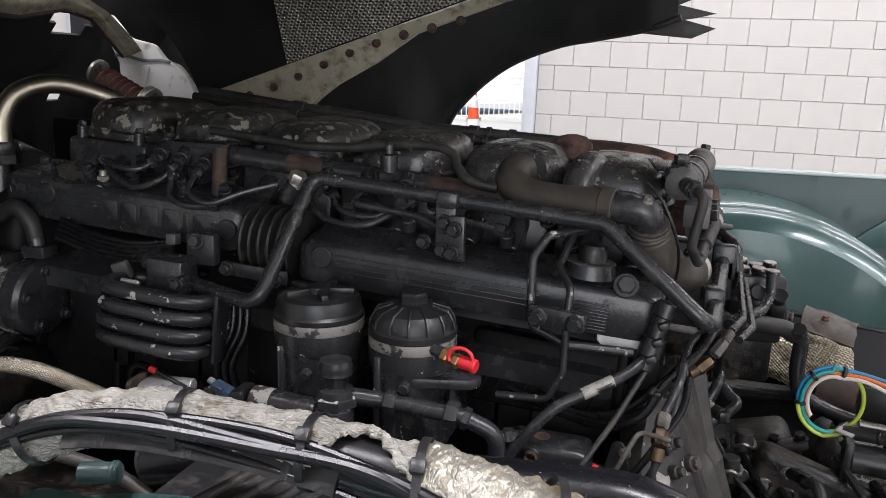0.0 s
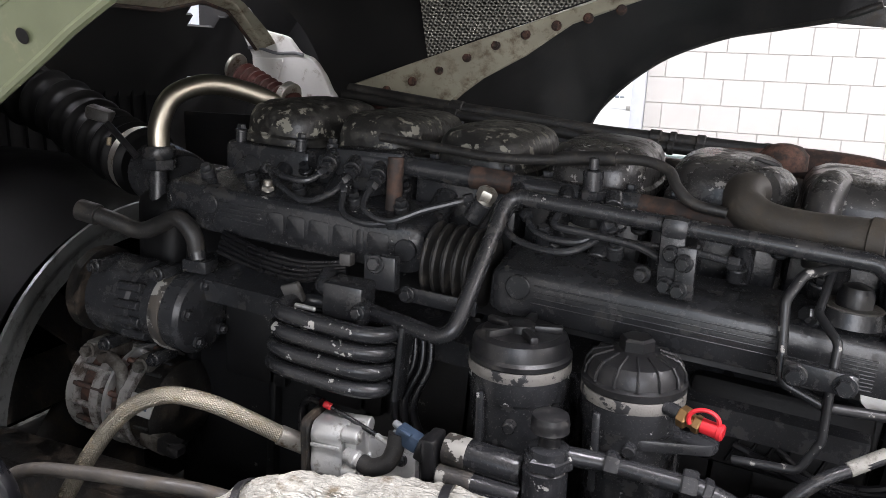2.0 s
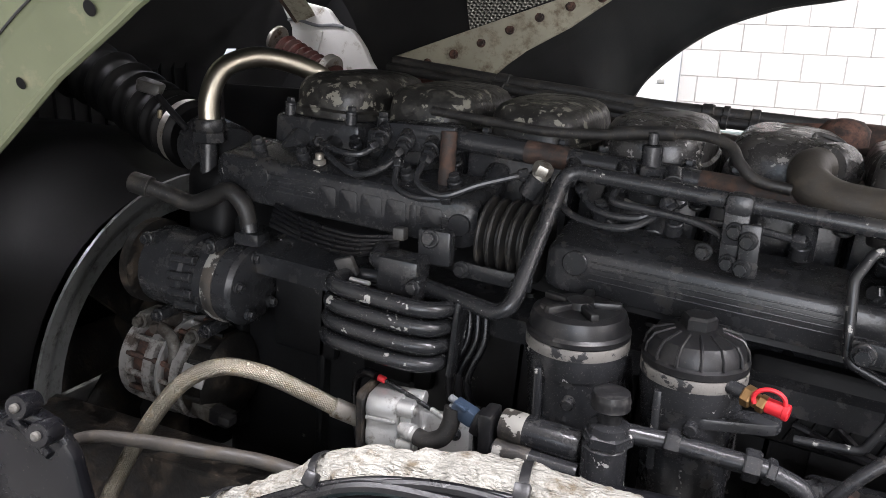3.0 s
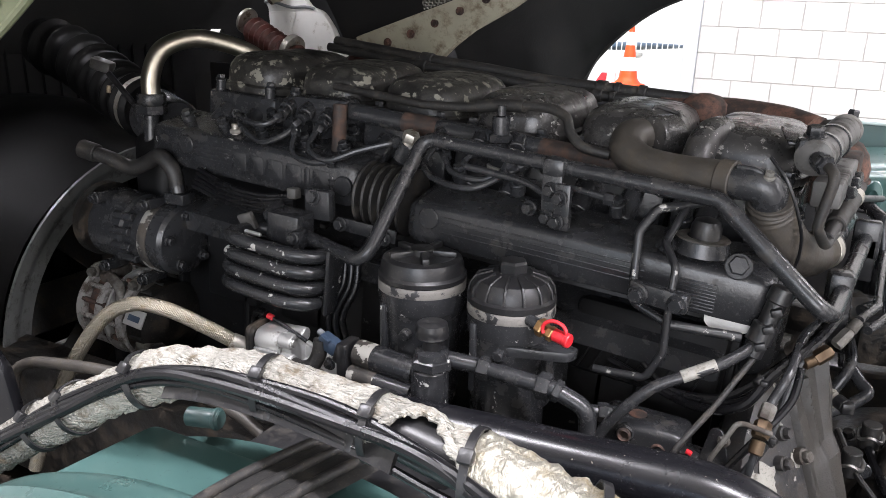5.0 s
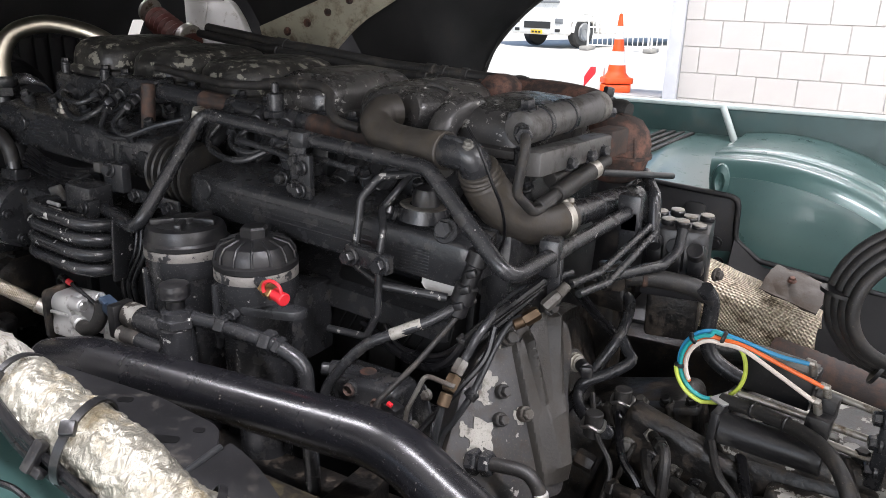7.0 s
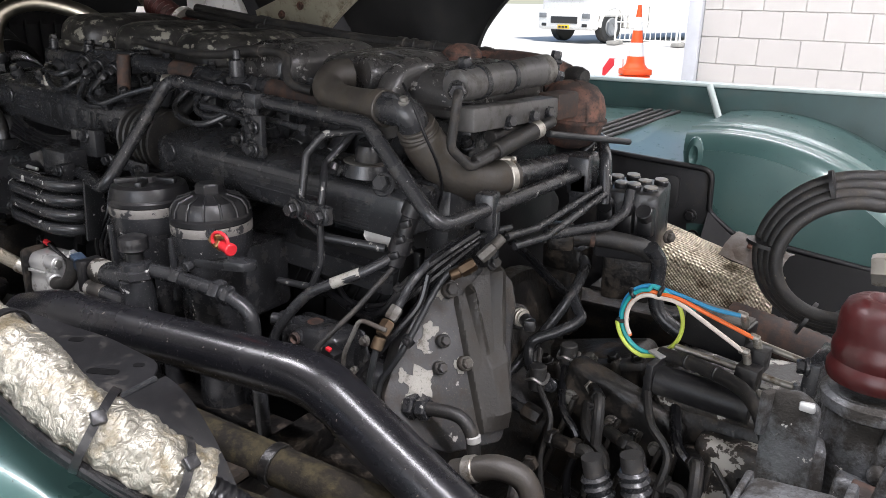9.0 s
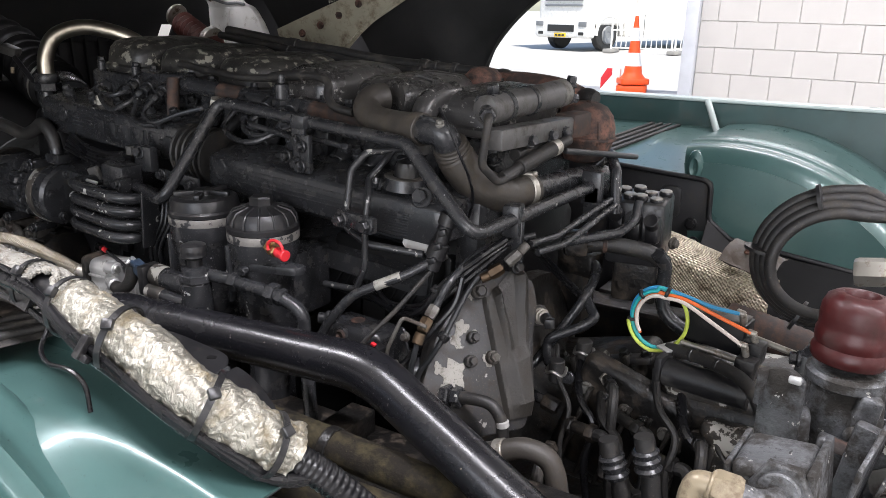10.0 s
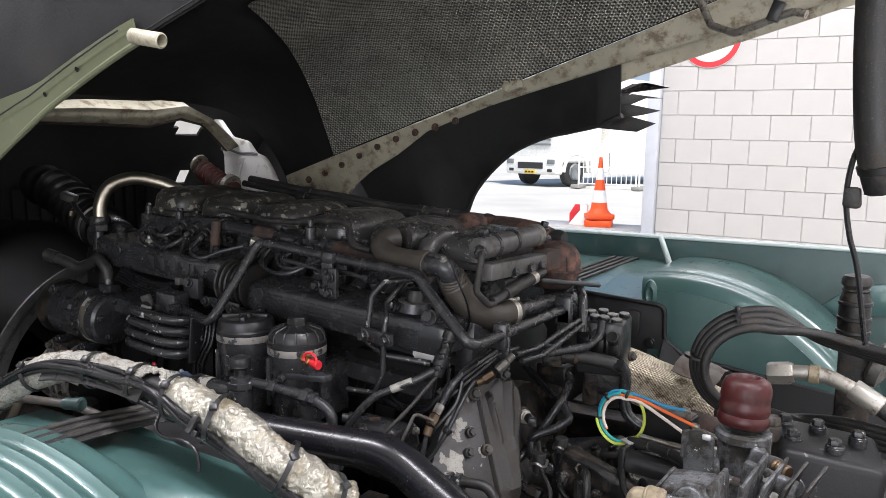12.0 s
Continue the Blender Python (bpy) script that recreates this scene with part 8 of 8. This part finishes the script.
def air_line(material_, colour, a0, a1, grow, dy, tail):
    pts = [ring_at(a, grow, dy) for a in np.linspace(a0, a1, 16)] + [Vector(t) for t in tail]
    ob = thing("air_line", pts[0], f"thin {colour} plastic air line in a loop", "air line", "coloured air lines")
    part("tube", sweep(flowing(pts, 4), 0.0033, 8), material_, ob)


air_line(W_BLUE, "blue", 5.0, 1.4, 0.004, 0.004, [(0.30, 1.252, 1.279), (0.345, 1.250, 1.270), (0.386, 1.25, 1.268)])
air_line(W_TEAL, "teal", 4.9, 1.7, 0.000, -0.004, [(0.259, 1.25, 1.286), (0.294, 1.252, 1.272), (0.32, 1.262, 1.258)])
air_line(W_ORANGE, "orange", 3.9, 1.4, -0.004, 0.000, [(0.30, 1.244, 1.276), (0.352, 1.240, 1.261), (0.409, 1.235, 1.245)])
air_line(W_WHITE, "white", 3.8, 1.35, -0.008, -0.006, [(0.30, 1.238, 1.272), (0.350, 1.225, 1.253), (0.401, 1.215, 1.230)])
air_line(W_LIME, "yellow-green", 0.9, -1.5, 0.003, 0.006, [(0.272, 1.248, 1.180), (0.286, 1.242, 1.185)])
air_line(W_LIME, "yellow-green", 3.3, 4.6, 0.006, -0.008, [(0.272, 1.242, 1.178), (0.288, 1.240, 1.185)])
for a in (1.3, 2.3, 3.3):
    q, w = ring_at(a, 0, 0), Vector((-math.sin(a), 0, math.cos(a)))
    ob = thing("cable_tie", q, "black nylon cable tie round the air lines", "cable tie", "cable ties")
    part("band", rod(q - w * 0.003, q + w * 0.003, 0.0105, 14), PLASTIC, ob)
bundle = thing("sleeved_bundle", (0.35, 1.22, 1.16), "grey-black sleeve holding the air lines", "sleeve")
part("sleeve", hose([(0.280, 1.243, 1.184), (0.324, 1.225, 1.190), (0.371, 1.200, 1.194), (0.416, 1.170, 1.193), (0.448, 1.130, 1.180), (0.468, 1.10, 1.14), (0.475, 1.08, 1.05)], 0.0105, 14), RUBBER, bundle)
for p in ((0.324, 1.225, 1.190), (0.371, 1.200, 1.194)):
    part("band", rod(p, (p[0] + 0.005, p[1] - 0.0025, p[2] + 0.0004), 0.0118, 14), PLASTIC, bundle)
cyl = thing("shift_cylinder", (0.37, 1.26, 1.16), "black pneumatic cylinder block with bright rods", "cylinder")
part("body", box((0.352, 1.285, 1.222), (0.095, 0.045, 0.055), 0.003, (0, 4, -8)), PLASTIC, cyl)
part("top_plate", box((0.352, 1.284, 1.251), (0.090, 0.044, 0.004), 0.001, (0, 4, -8)), DIRTY_ALU, cyl, "bright top plate")
part("foot", box((0.288, 1.245, 1.188), (0.026, 0.050, 0.004), 0.001, (0, 4, -30)), ALU, cyl)
part("barrel", rod((0.287, 1.215, 1.155), (0.425, 1.205, 1.152), 0.0235, 24), PLASTIC, cyl)
part("end_plate", box((0.282, 1.215, 1.157), (0.012, 0.05, 0.06), 0.002, (0, 4, -8)), PLASTIC, cyl)
for p, q in (((0.395, 1.275, 1.225), (0.49, 1.255, 1.215)), ((0.30, 1.245, 1.200), (0.49, 1.225, 1.188)), ((0.42, 1.235, 1.165), (0.49, 1.22, 1.160))):
    part("rod", rod(p, q, 0.0052), ZINC, cyl, "bright steel rod")
for p in ((0.390, 1.256, 1.266), (0.413, 1.238, 1.243), (0.405, 1.218, 1.228)):
    part("elbow", merge(rod(p, (p[0] + 0.003, p[1] + 0.004, p[2] - 0.018), 0.0058), rod((p[0] + 0.004, p[1], p[2]), (p[0] - 0.010, p[1], p[2] + 0.003), 0.0055)), ZINC, cyl)
for k in range(2):
    part("end_block", box((0.415 - 0.004 * k, 1.245 - 0.025 * k, 1.212 - 0.020 * k), (0.032, 0.03, 0.036), 0.003, (0, 4, -8)), PLASTIC, cyl)
part("flange_block", box((0.495, 1.235, 1.19), (0.02, 0.09, 0.11), 0.004, (0, 4, -8)), PAINT_LITTLE, cyl)
for z in (1.16, 1.20, 1.235):
    part("flange_bolt", bolt((0.484, 1.20, z), (-1, -0.2, 0), 0.010, 0.010), PAINT_LITTLE, cyl)

# Steering head with the dark red rubber boot.
steer = thing("steering_head", (0.54, 0.735, 1.2), "weathered grey cast steering head with a dark red rubber boot", "steering gear")
bx, by = 0.5425, 0.735
part("boot", lathe([(0.0295, 0.0), (0.0315, 0.004), (0.0318, 0.010), (0.0295, 0.015), (0.0310, 0.020), (0.0312, 0.026), (0.0298, 0.030), (0.0300, 0.034), (0.0306, 0.040), (0.0302, 0.049), (0.0272, 0.057), (0.0215, 0.061), (0.0150, 0.062), (0.0118, 0.058), (0.0105, 0.048), (0.010, 0.03)], pose(bx, by, 1.4385, -4, 3, 0), 48), BOOT, steer, "dark red rubber boot with a round opening")
part("column", crumpled(lathe([(0.028, 1.20), (0.031, 1.24), (0.030, 1.36), (0.033, 1.385), (0.0315, 1.405), (0.0305, 1.432)], pose(bx + 0.003, by + 0.004, 0), 40), 0.0022, 60), CAST_GREY, steer)
part("collar", crumpled(lathe([(0.0305, 1.418), (0.034, 1.420), (0.034, 1.428), (0.030, 1.431)], pose(bx + 0.002, by + 0.002, 0), 40), 0.0012, 90), CAST_GREY, steer)
for c, sz, rot in (((0.563, 0.712, 1.398), (0.020, 0.020, 0.045), (0, 12, 20)), ((0.560, 0.700, 1.385), (0.016, 0.012, 0.014), (10, 25, 0)), ((0.570, 0.715, 1.345), (0.018, 0.030, 0.080), (0, 16, 0)), ((0.515, 0.705, 1.350), (0.020, 0.020, 0.090), (0, -4, 15)), ((0.545, 0.695, 1.355), (0.030, 0.018, 0.050), (-8, 6, 0))):
    part("casting_lump", crumpled(box(c, sz, 0.005, rot, seg=3), 0.0025, 70), CAST_GREY, steer)
plate = part("flange_plate", crumpled(prism(rounded([(-0.020, -0.075), (0.018, -0.075), (0.018, 0.022), (0.004, 0.030), (-0.014, 0.026), (-0.020, 0.012)], 0.005), 0.007, pose(0.500, 0.702, 1.405, 90, 0, -12), 0.0015), 0.001, 60), CAST_GREY, steer)
part("bright_pad", crumpled(box((0.508, 0.692, 1.428), (0.011, 0.005, 0.008), 0.002), 0.001, 90), ALU, plate)
part("folded_edge", crumpled(box((0.482, 0.700, 1.412), (0.006, 0.014, 0.036), 0.002, (0, 4, -30)), 0.0015, 60), CAST_GREY, plate)
part("gear_box", crumpled(box((0.520, 0.578, 1.362), (0.054, 0.060, 0.115), 0.008, (0, -6, -4), seg=4), 0.0012, 50), CAST_GREY, steer, "grey cast box with a hexagonal port")
part("box_rim", crumpled(box((0.549, 0.580, 1.365), (0.006, 0.070, 0.122), 0.002, (0, -6, -4)), 0.001, 60), CAST_GREY, steer)
part("box_rim", crumpled(box((0.4915, 0.582, 1.359), (0.005, 0.064, 0.110), 0.002, (0, -6, -4)), 0.001, 60), CAST_GREY, steer)
part("top_hole", rod((0.527, 0.580, 1.4185), (0.527, 0.580, 1.4205), 0.006, 18), INK, steer)
for k in range(4):
    part("web", crumpled(box((0.566 + 0.012 * k, 0.635 + 0.014 * k, 1.350 - 0.004 * k), (0.004, 0.075, 0.17), 0.0012, (14 - 3 * k, 10 + 5 * k, -10)), 0.0015, 50), CAST_GREY if k < 2 else GRIME, steer)
part("web_plate", crumpled(box((0.578, 0.662, 1.335), (0.060, 0.010, 0.17), 0.003, (8, 10, -10)), 0.002, 40), CAST_GREY, steer)
part("web_cap", crumpled(box((0.560, 0.672, 1.385), (0.034, 0.030, 0.006), 0.002, (-14, 8, 0)), 0.001, 60), RUST_DARK, steer)
part("neck_block", crumpled(box((0.588, 0.675, 1.415), (0.018, 0.020, 0.018), 0.004, (0, 10, 0), seg=2), 0.001, 60), CAST_GREY, steer)
part("thread", lathe([((0.0085 if k % 2 else 0.0072), 0.0026 * k) for k in range(9)], along((0.590, 0.668, 1.418), (0.620, 0.648, 1.416)), 18), BRASS, steer, "bare threaded stud")
part("lower_nut", merge(hexagon((0.590, 0.655, 1.385), (0.596, 0.642, 1.372), 0.019), rod((0.596, 0.642, 1.372), (0.605, 0.625, 1.352), 0.016)), DIRTY_ALU, steer)
part("lower_pipe", hose([(0.60, 0.63, 1.36), (0.603, 0.622, 1.33), (0.600, 0.62, 1.28), (0.60, 0.63, 1.20)], 0.013), DIRTY_ALU, steer)
part("pedestal", crumpled(box((0.545, 0.72, 1.16), (0.10, 0.14, 0.22), 0.02, (0, 0, 8), seg=4), 0.005, 16), BLOCK_PAINT, steer)
steer.location += Vector((0.022, 0.013, -0.003))
fitg = thing("elbow_fitting", (0.47, 0.51, 1.42), "amber plastic elbow with a hexagonal nut on a grey port", "fitting")
part("elbow", merge(hose([(0.4635, 0.505, 1.372), (0.465, 0.505, 1.398), (0.4665, 0.506, 1.410), (0.470, 0.5065, 1.4175), (0.4785, 0.507, 1.4185)], 0.0088, 18), rod((0.4632, 0.505, 1.368), (0.4645, 0.505, 1.388), 0.0098, 18)), AMBER_FIT, fitg)
part("nut", merge(hexagon((0.4790, 0.507, 1.4183), (0.4985, 0.510, 1.4155), 0.0128), rod((0.477, 0.507, 1.4185), (0.4805, 0.507, 1.418), 0.0112)), AMBER_FIT, fitg)
part("pipe", hose([(0.497, 0.510, 1.4155), (0.508, 0.513, 1.413), (0.517, 0.522, 1.411), (0.520, 0.535, 1.410)], 0.0088, 16), CAST_GREY, fitg)
part("ring_nut", merge(hexagon((0.519, 0.535, 1.412), (0.5195, 0.546, 1.4095), 0.0215), rod((0.519, 0.528, 1.4135), (0.519, 0.536, 1.412), 0.0150, 28)), CAST_GREY, fitg)
part("stem", merge(rod((0.4635, 0.505, 1.372), (0.461, 0.505, 1.352), 0.0062), hexagon((0.4625, 0.505, 1.366), (0.4615, 0.505, 1.358), 0.0085)), STEEL, fitg)

fitg.location += Vector((0.026, 0.015, -0.003))

# Coiled hoses and their big brass-like elbow.
HC = (0.510, 1.25, 1.372)
for k in range(4):
    r = 0.080 + 0.009 * k
    ob = thing("hydraulic_hose", (HC[0], HC[1] + 0.012 * k, HC[2]), "black rubber hydraulic hose in a loose coil", "hose", "coiled hoses")
    pts = [Vector((HC[0] + 1.05 * r * math.cos(a), HC[1] + 0.012 * k + 0.04 * math.cos(a), HC[2] + r * math.sin(a))) for a in np.linspace(4.9, 1.3, 16)]
    pts += [Vector((0.61, 1.29 + 0.012 * k, 1.445 - 0.006 * k)), Vector((0.72, 1.28 + 0.012 * k, 1.428 - 0.008 * k)), Vector((0.90, 1.22, 1.42 - 0.010 * k)), Vector((1.3, 1.1, 1.38))]
    pts = [Vector((0.77, 1.20, 1.275 + 0.01 * k)), Vector((0.65, 1.235, 1.280 + 0.008 * k))] + pts
    part("hose", hose(pts, 0.0088, 12), RUBBER, ob)
for a in (1.9, 3.0, 4.3):
    ob = thing("cable_tie", (HC[0] + 0.097 * math.cos(a), HC[1], HC[2] + 0.092 * math.sin(a)), "black nylon cable tie round the hoses", "cable tie", "cable ties")
    q = Vector((HC[0] + 0.102 * math.cos(a), HC[1] + 0.018 + 0.04 * math.cos(a), HC[2] + 0.097 * math.sin(a)))
    w = Vector((-math.sin(a), 0, math.cos(a)))
    part("band", moved(lathe([(0.0200, -0.0025), (0.0208, -0.0025), (0.0208, 0.0025), (0.0200, 0.0025)], along(q, q + w) @ Matrix.Diagonal((1.0, 1.25, 1, 1)), 20), Matrix()), PLASTIC, ob)
elbow = thing("pipe_elbow", (0.63, 1.0, 1.36), "dull steel hydraulic elbow with hexagonal nut", "fitting")
part("elbow", hose([(0.53, 1.19, 1.389), (0.565, 1.19, 1.394), (0.60, 1.19, 1.393), (0.635, 1.18, 1.383), (0.665, 1.175, 1.370)], 0.0135, 18), ZINC, elbow)
part("nut", hexagon((0.505, 1.19, 1.384), (0.548, 1.19, 1.391), 0.021), ZINC, elbow)
part("sleeve", lathe([(0.024, 0), (0.026, 0.003), (0.026, 0.05), (0.024, 0.052)], along((0.642, 1.178, 1.382), (0.69, 1.17, 1.356)) @ Matrix.Diagonal((0.72, 0.72, 1, 1)), 24), ZINC, elbow)
part("tail", hose([(0.665, 1.175, 1.370), (0.72, 1.165, 1.34), (0.80, 1.15, 1.28), (0.90, 1.15, 1.2)], 0.0165), RUBBER, elbow)
part("band", rod((0.572, 1.19, 1.394), (0.590, 1.19, 1.3935), 0.0165, 24), AMBER_FIT, elbow)
elbow.location += Vector((0.032, 0.018, -0.004))
block = thing("hydraulic_valve", (0.70, 0.95, 1.15), "grimy black hydraulic valve body with plugs", "valve")
part("body", crumpled(box((0.640, 1.085, 1.215), (0.155, 0.16, 0.20), 0.014, (0, 6, 8), seg=4), 0.002, 30), BLOCK_PAINT, block)
for x, z in ((0.608, 1.262), (0.655, 1.20), (0.60, 1.17)):
    part("plug", merge(rod((x, 1.012, z), (x, 0.998, z), 0.018, 24), rod((x, 0.998, z), (x, 0.993, z), 0.010, 6)), PAINT_LITTLE, block)
part("cap", merge(rod((0.565, 1.06, 1.31), (0.565, 1.06, 1.335), 0.016), hexagon((0.565, 1.06, 1.335), (0.565, 1.06, 1.350), 0.014)), DIRTY_ALU, block)
for x, y in ((0.60, 1.05), (0.63, 1.12), (0.66, 1.04), (0.69, 1.10), (0.58, 1.12)):
    part("bolt", merge(rod((x, y, 1.305), (x, y, 1.325), 0.014, 18), bolt((x, y, 1.325), (0, 0, 1), 0.010, 0.010)), PAINT_LITTLE, block)
brake = thing("level_valve", (0.72, 1.62, 1.4), "black rubber-capped valve post", "valve")
part("cap", lathe([(0.026, 0), (0.030, 0.004), (0.025, 0.010), (0.031, 0.016), (0.031, 0.028), (0.026, 0.036), (0.015, 0.039)], pose(0.655, 1.66, 1.470), 24), RUBBER, brake)
part("post", merge(lathe([(0.030, 0), (0.033, 0.01), (0.033, 0.10), (0.027, 0.118)], pose(0.655, 1.66, 1.352), 24), box((0.665, 1.66, 1.20), (0.07, 0.08, 0.31), 0.012)), GRIME, brake)
for z in (1.375, 1.405, 1.44):
    part("ring", lathe([(0.033, 0), (0.036, 0.002), (0.036, 0.008), (0.033, 0.010)], pose(0.655, 1.66, z), 24), PLASTIC, brake)
part("flange", lathe([(0.04, 0), (0.055, 0.01), (0.052, 0.03), (0.03, 0.035)], along((0.70, 1.62, 1.33), (0.78, 1.60, 1.30)), 28), DIRTY_ALU, brake)
tank = thing("air_tank", (0.80, 1.75, 1.0), "black painted air tank", "tank")
part("shell", lathe([(0.02, 0), (0.10, 0.02), (0.13, 0.06), (0.13, 0.55), (0.10, 0.59), (0.02, 0.61)], along((0.74, 1.75, 1.02), (1.3, 1.75, 1.02)), 32), GLOSS_BLACK, tank)

# Cab front at the rear edge of the bay: a black rubber bumper and a cable.
cab = thing("cab_corner", (0.78, 0.85, 1.6), "black rubber cab stop beside the bay", "rubber stop")
part("stop", hose([(0.668, 1.0, 2.15), (0.672, 1.0, 1.95), (0.680, 1.0, 1.83), (0.690, 1.0, 1.765), (0.70, 1.01, 1.73)], 0.030), RUBBER, cab)
part("lip", lathe([(0.024, 0), (0.0325, 0.002), (0.0325, 0.012), (0.026, 0.016)], along((0.6895, 1.0, 1.768), (0.700, 1.01, 1.73)), 20), PLASTIC, cab)
cable = thing("cable", (0.70, 0.9, 1.6), "thin black cable hanging at the cab", "cable")
part("wire", hose([(0.665, 1.0, 1.80), (0.654, 1.0, 1.765), (0.650, 1.0, 1.715), (0.658, 1.0, 1.66), (0.672, 1.0, 1.61), (0.69, 1.0, 1.50)], 0.004, 8), CABLE, cable)
part("plug", crumpled(box((0.658, 1.0, 1.715), (0.022, 0.022, 0.030), 0.005), 0.003, 40), RUBBER, cable)
stay = thing("hood_stay", (0.3, 1.8, 2.1), "bare steel hood support rod with a plastic clip", "rod")
part("rod", pipe([(0.20, 1.95, 2.22), (0.26, 1.90, 2.105), (0.33, 1.86, 2.075), (0.47, 1.80, 2.11), (0.50, 1.79, 2.10)], 0.010, 0.03), ZINC, stay)
part("clip", box((0.43, 1.815, 2.115), (0.03, 0.03, 0.05), 0.004, (0, 20, 0)), PLASTIC, stay)


# Clutter on and beside the gearbox: unions, elbows, short lines, brackets.
def union_elbow(p, way, r, label, mt=GRIME):
    p, way = Vector(p), Vector(way).normalized()
    ob = thing("union_elbow", p, label, "fitting", "gearbox fittings")
    part("body", merge(rod(p, p + way * 0.035, r * 0.8, 16), hexagon(p + way * 0.030, p + way * 0.045, r * 1.1)), mt, ob)
    q = p + way * 0.045
    part("neck", hose([q, q + way * 0.015, q + way * 0.025 + Vector((0, -0.006, -0.018)), q + way * 0.026 + Vector((0, -0.010, -0.06))], r * 0.75, 10), RUBBER, ob)
    part("lock_nut", hexagon(p - way * 0.012, p, r * 1.1), ZINC if r < 0.012 else mt, ob)


for p, way, r in (((0.17, 1.12, 1.06), (1, -0.3, 0.1), 0.014), ((0.24, 1.14, 1.09), (1, -0.4, -0.1), 0.012), ((0.20, 1.18, 1.13), (0.6, -1, 0.2), 0.011), ((0.30, 1.13, 1.04), (1, -0.2, 0.0), 0.015), ((0.36, 1.16, 1.08), (0.4, -1, 0.3), 0.012), ((0.14, 1.09, 1.02), (0.2, -1, 0.2), 0.013), ((0.27, 1.10, 0.99), (0.7, -0.7, 0.1), 0.014), ((0.41, 1.12, 1.02), (0.3, -1, 0.1), 0.016)):
    union_elbow(p, way, r, "grimy black pipe union on the gearbox")
for k in range(9):
    x = 0.12 + 0.045 * k
    ob = thing("gearbox_line", (x, 1.14, 1.0), "thin grimy line across the gearbox", "pipe", "gearbox lines")
    z = 1.12 - 0.02 * (k % 4)
    part("tube", hose([(x - 0.03, 1.22, z + 0.03), (x, 1.16 - 0.01 * (k % 3), z), (x + 0.035, 1.13, z - 0.035), (x + 0.03, 1.11, z - 0.10), (x + 0.05, 1.10, z - 0.20)], 0.0045 + 0.002 * (k % 3), 8), CABLE if k % 2 else RUBBER, ob)
lid = thing("gearbox_plate", (0.2, 1.2, 1.0), "ribbed grimy cast plate on the gearbox", "plate")
part("plate", crumpled(box((0.22, 1.205, 1.03), (0.20, 0.05, 0.22), 0.015, (0, 18, 0), seg=3), 0.006, 20), GRIME, lid)
for k in range(5):
    part("rib", box((0.15 + 0.035 * k, 1.172, 1.03 - 0.01 * k), (0.008, 0.02, 0.17), 0.003, (0, 18, 0)), COVER_BROWN, lid)
for k in range(6):
    part("bolt", bolt((0.13 + 0.035 * k, 1.178, 1.115 - 0.011 * k), (0, -1, 0.1), 0.009, 0.009), DIRTY_ALU if k % 2 else PAINT_LITTLE, lid)
for x, y, z in ((0.112, 1.169, 1.128), (0.135, 1.235, 1.145)):
    ob = thing("spring_clip", (x, y, z), "bright steel spring clip on a hose", "clip", "spring clips")
    part("ring", sweep([Vector((x + 0.017 * math.cos(a), y + 0.017 * math.sin(a), z + 0.004 * math.sin(3 * a))) for a in np.linspace(0, 2 * math.pi, 24, endpoint=False)], 0.003, 6, closed=True), STEEL, ob)
    part("stub", rod((x, y, z - 0.02), (x, y, z + 0.02), 0.014), RUBBER, ob)
part("cowl_bracket", box((-1.90, 0.95, 1.0), (0.30, 0.03, 0.03), 0.004), GRIME, shroud)
part("side_bracket", box((-1.5, 0.68, 0.98), (0.04, 0.36, 0.03), 0.004), RAW_BLACK, wallf)
part("side_bracket", box((-1.2, 1.92, 0.98), (0.04, 0.36, 0.03), 0.004), RAW_BLACK, far_side)


# ---- the blocks of the back wall ----
def block_mesh(w, name):
    me = bpy.data.meshes.new(name)
    bm = box((w / 2, 0, BH / 2), (w - JOINT, 0.012, BH - JOINT), 0.003, seg=1)
    bm.to_mesh(me)
    bm.free()
    me.materials.append(BLOCK)
    return me


WHOLE, CUT, LONG_CUT = block_mesh(BW, "block"), block_mesh(0.160, "cut_block"), block_mesh(0.3355, "long_cut_block")
wall_turn = WALL_M.to_euler()
for row in range(15):
    z = 0.198 + BH * row
    first = LONG_CUT if row % 2 else CUT
    shift = 0.3355 if row % 2 else 0.160
    for k in range(17):
        ob = new("block", WHOLE if k else first)
        ob.location, ob.rotation_euler, ob.parent = WALL_M @ Vector((shift + BW * (k - 1) if k else 0.0, -0.002, z)), wall_turn, wall_back
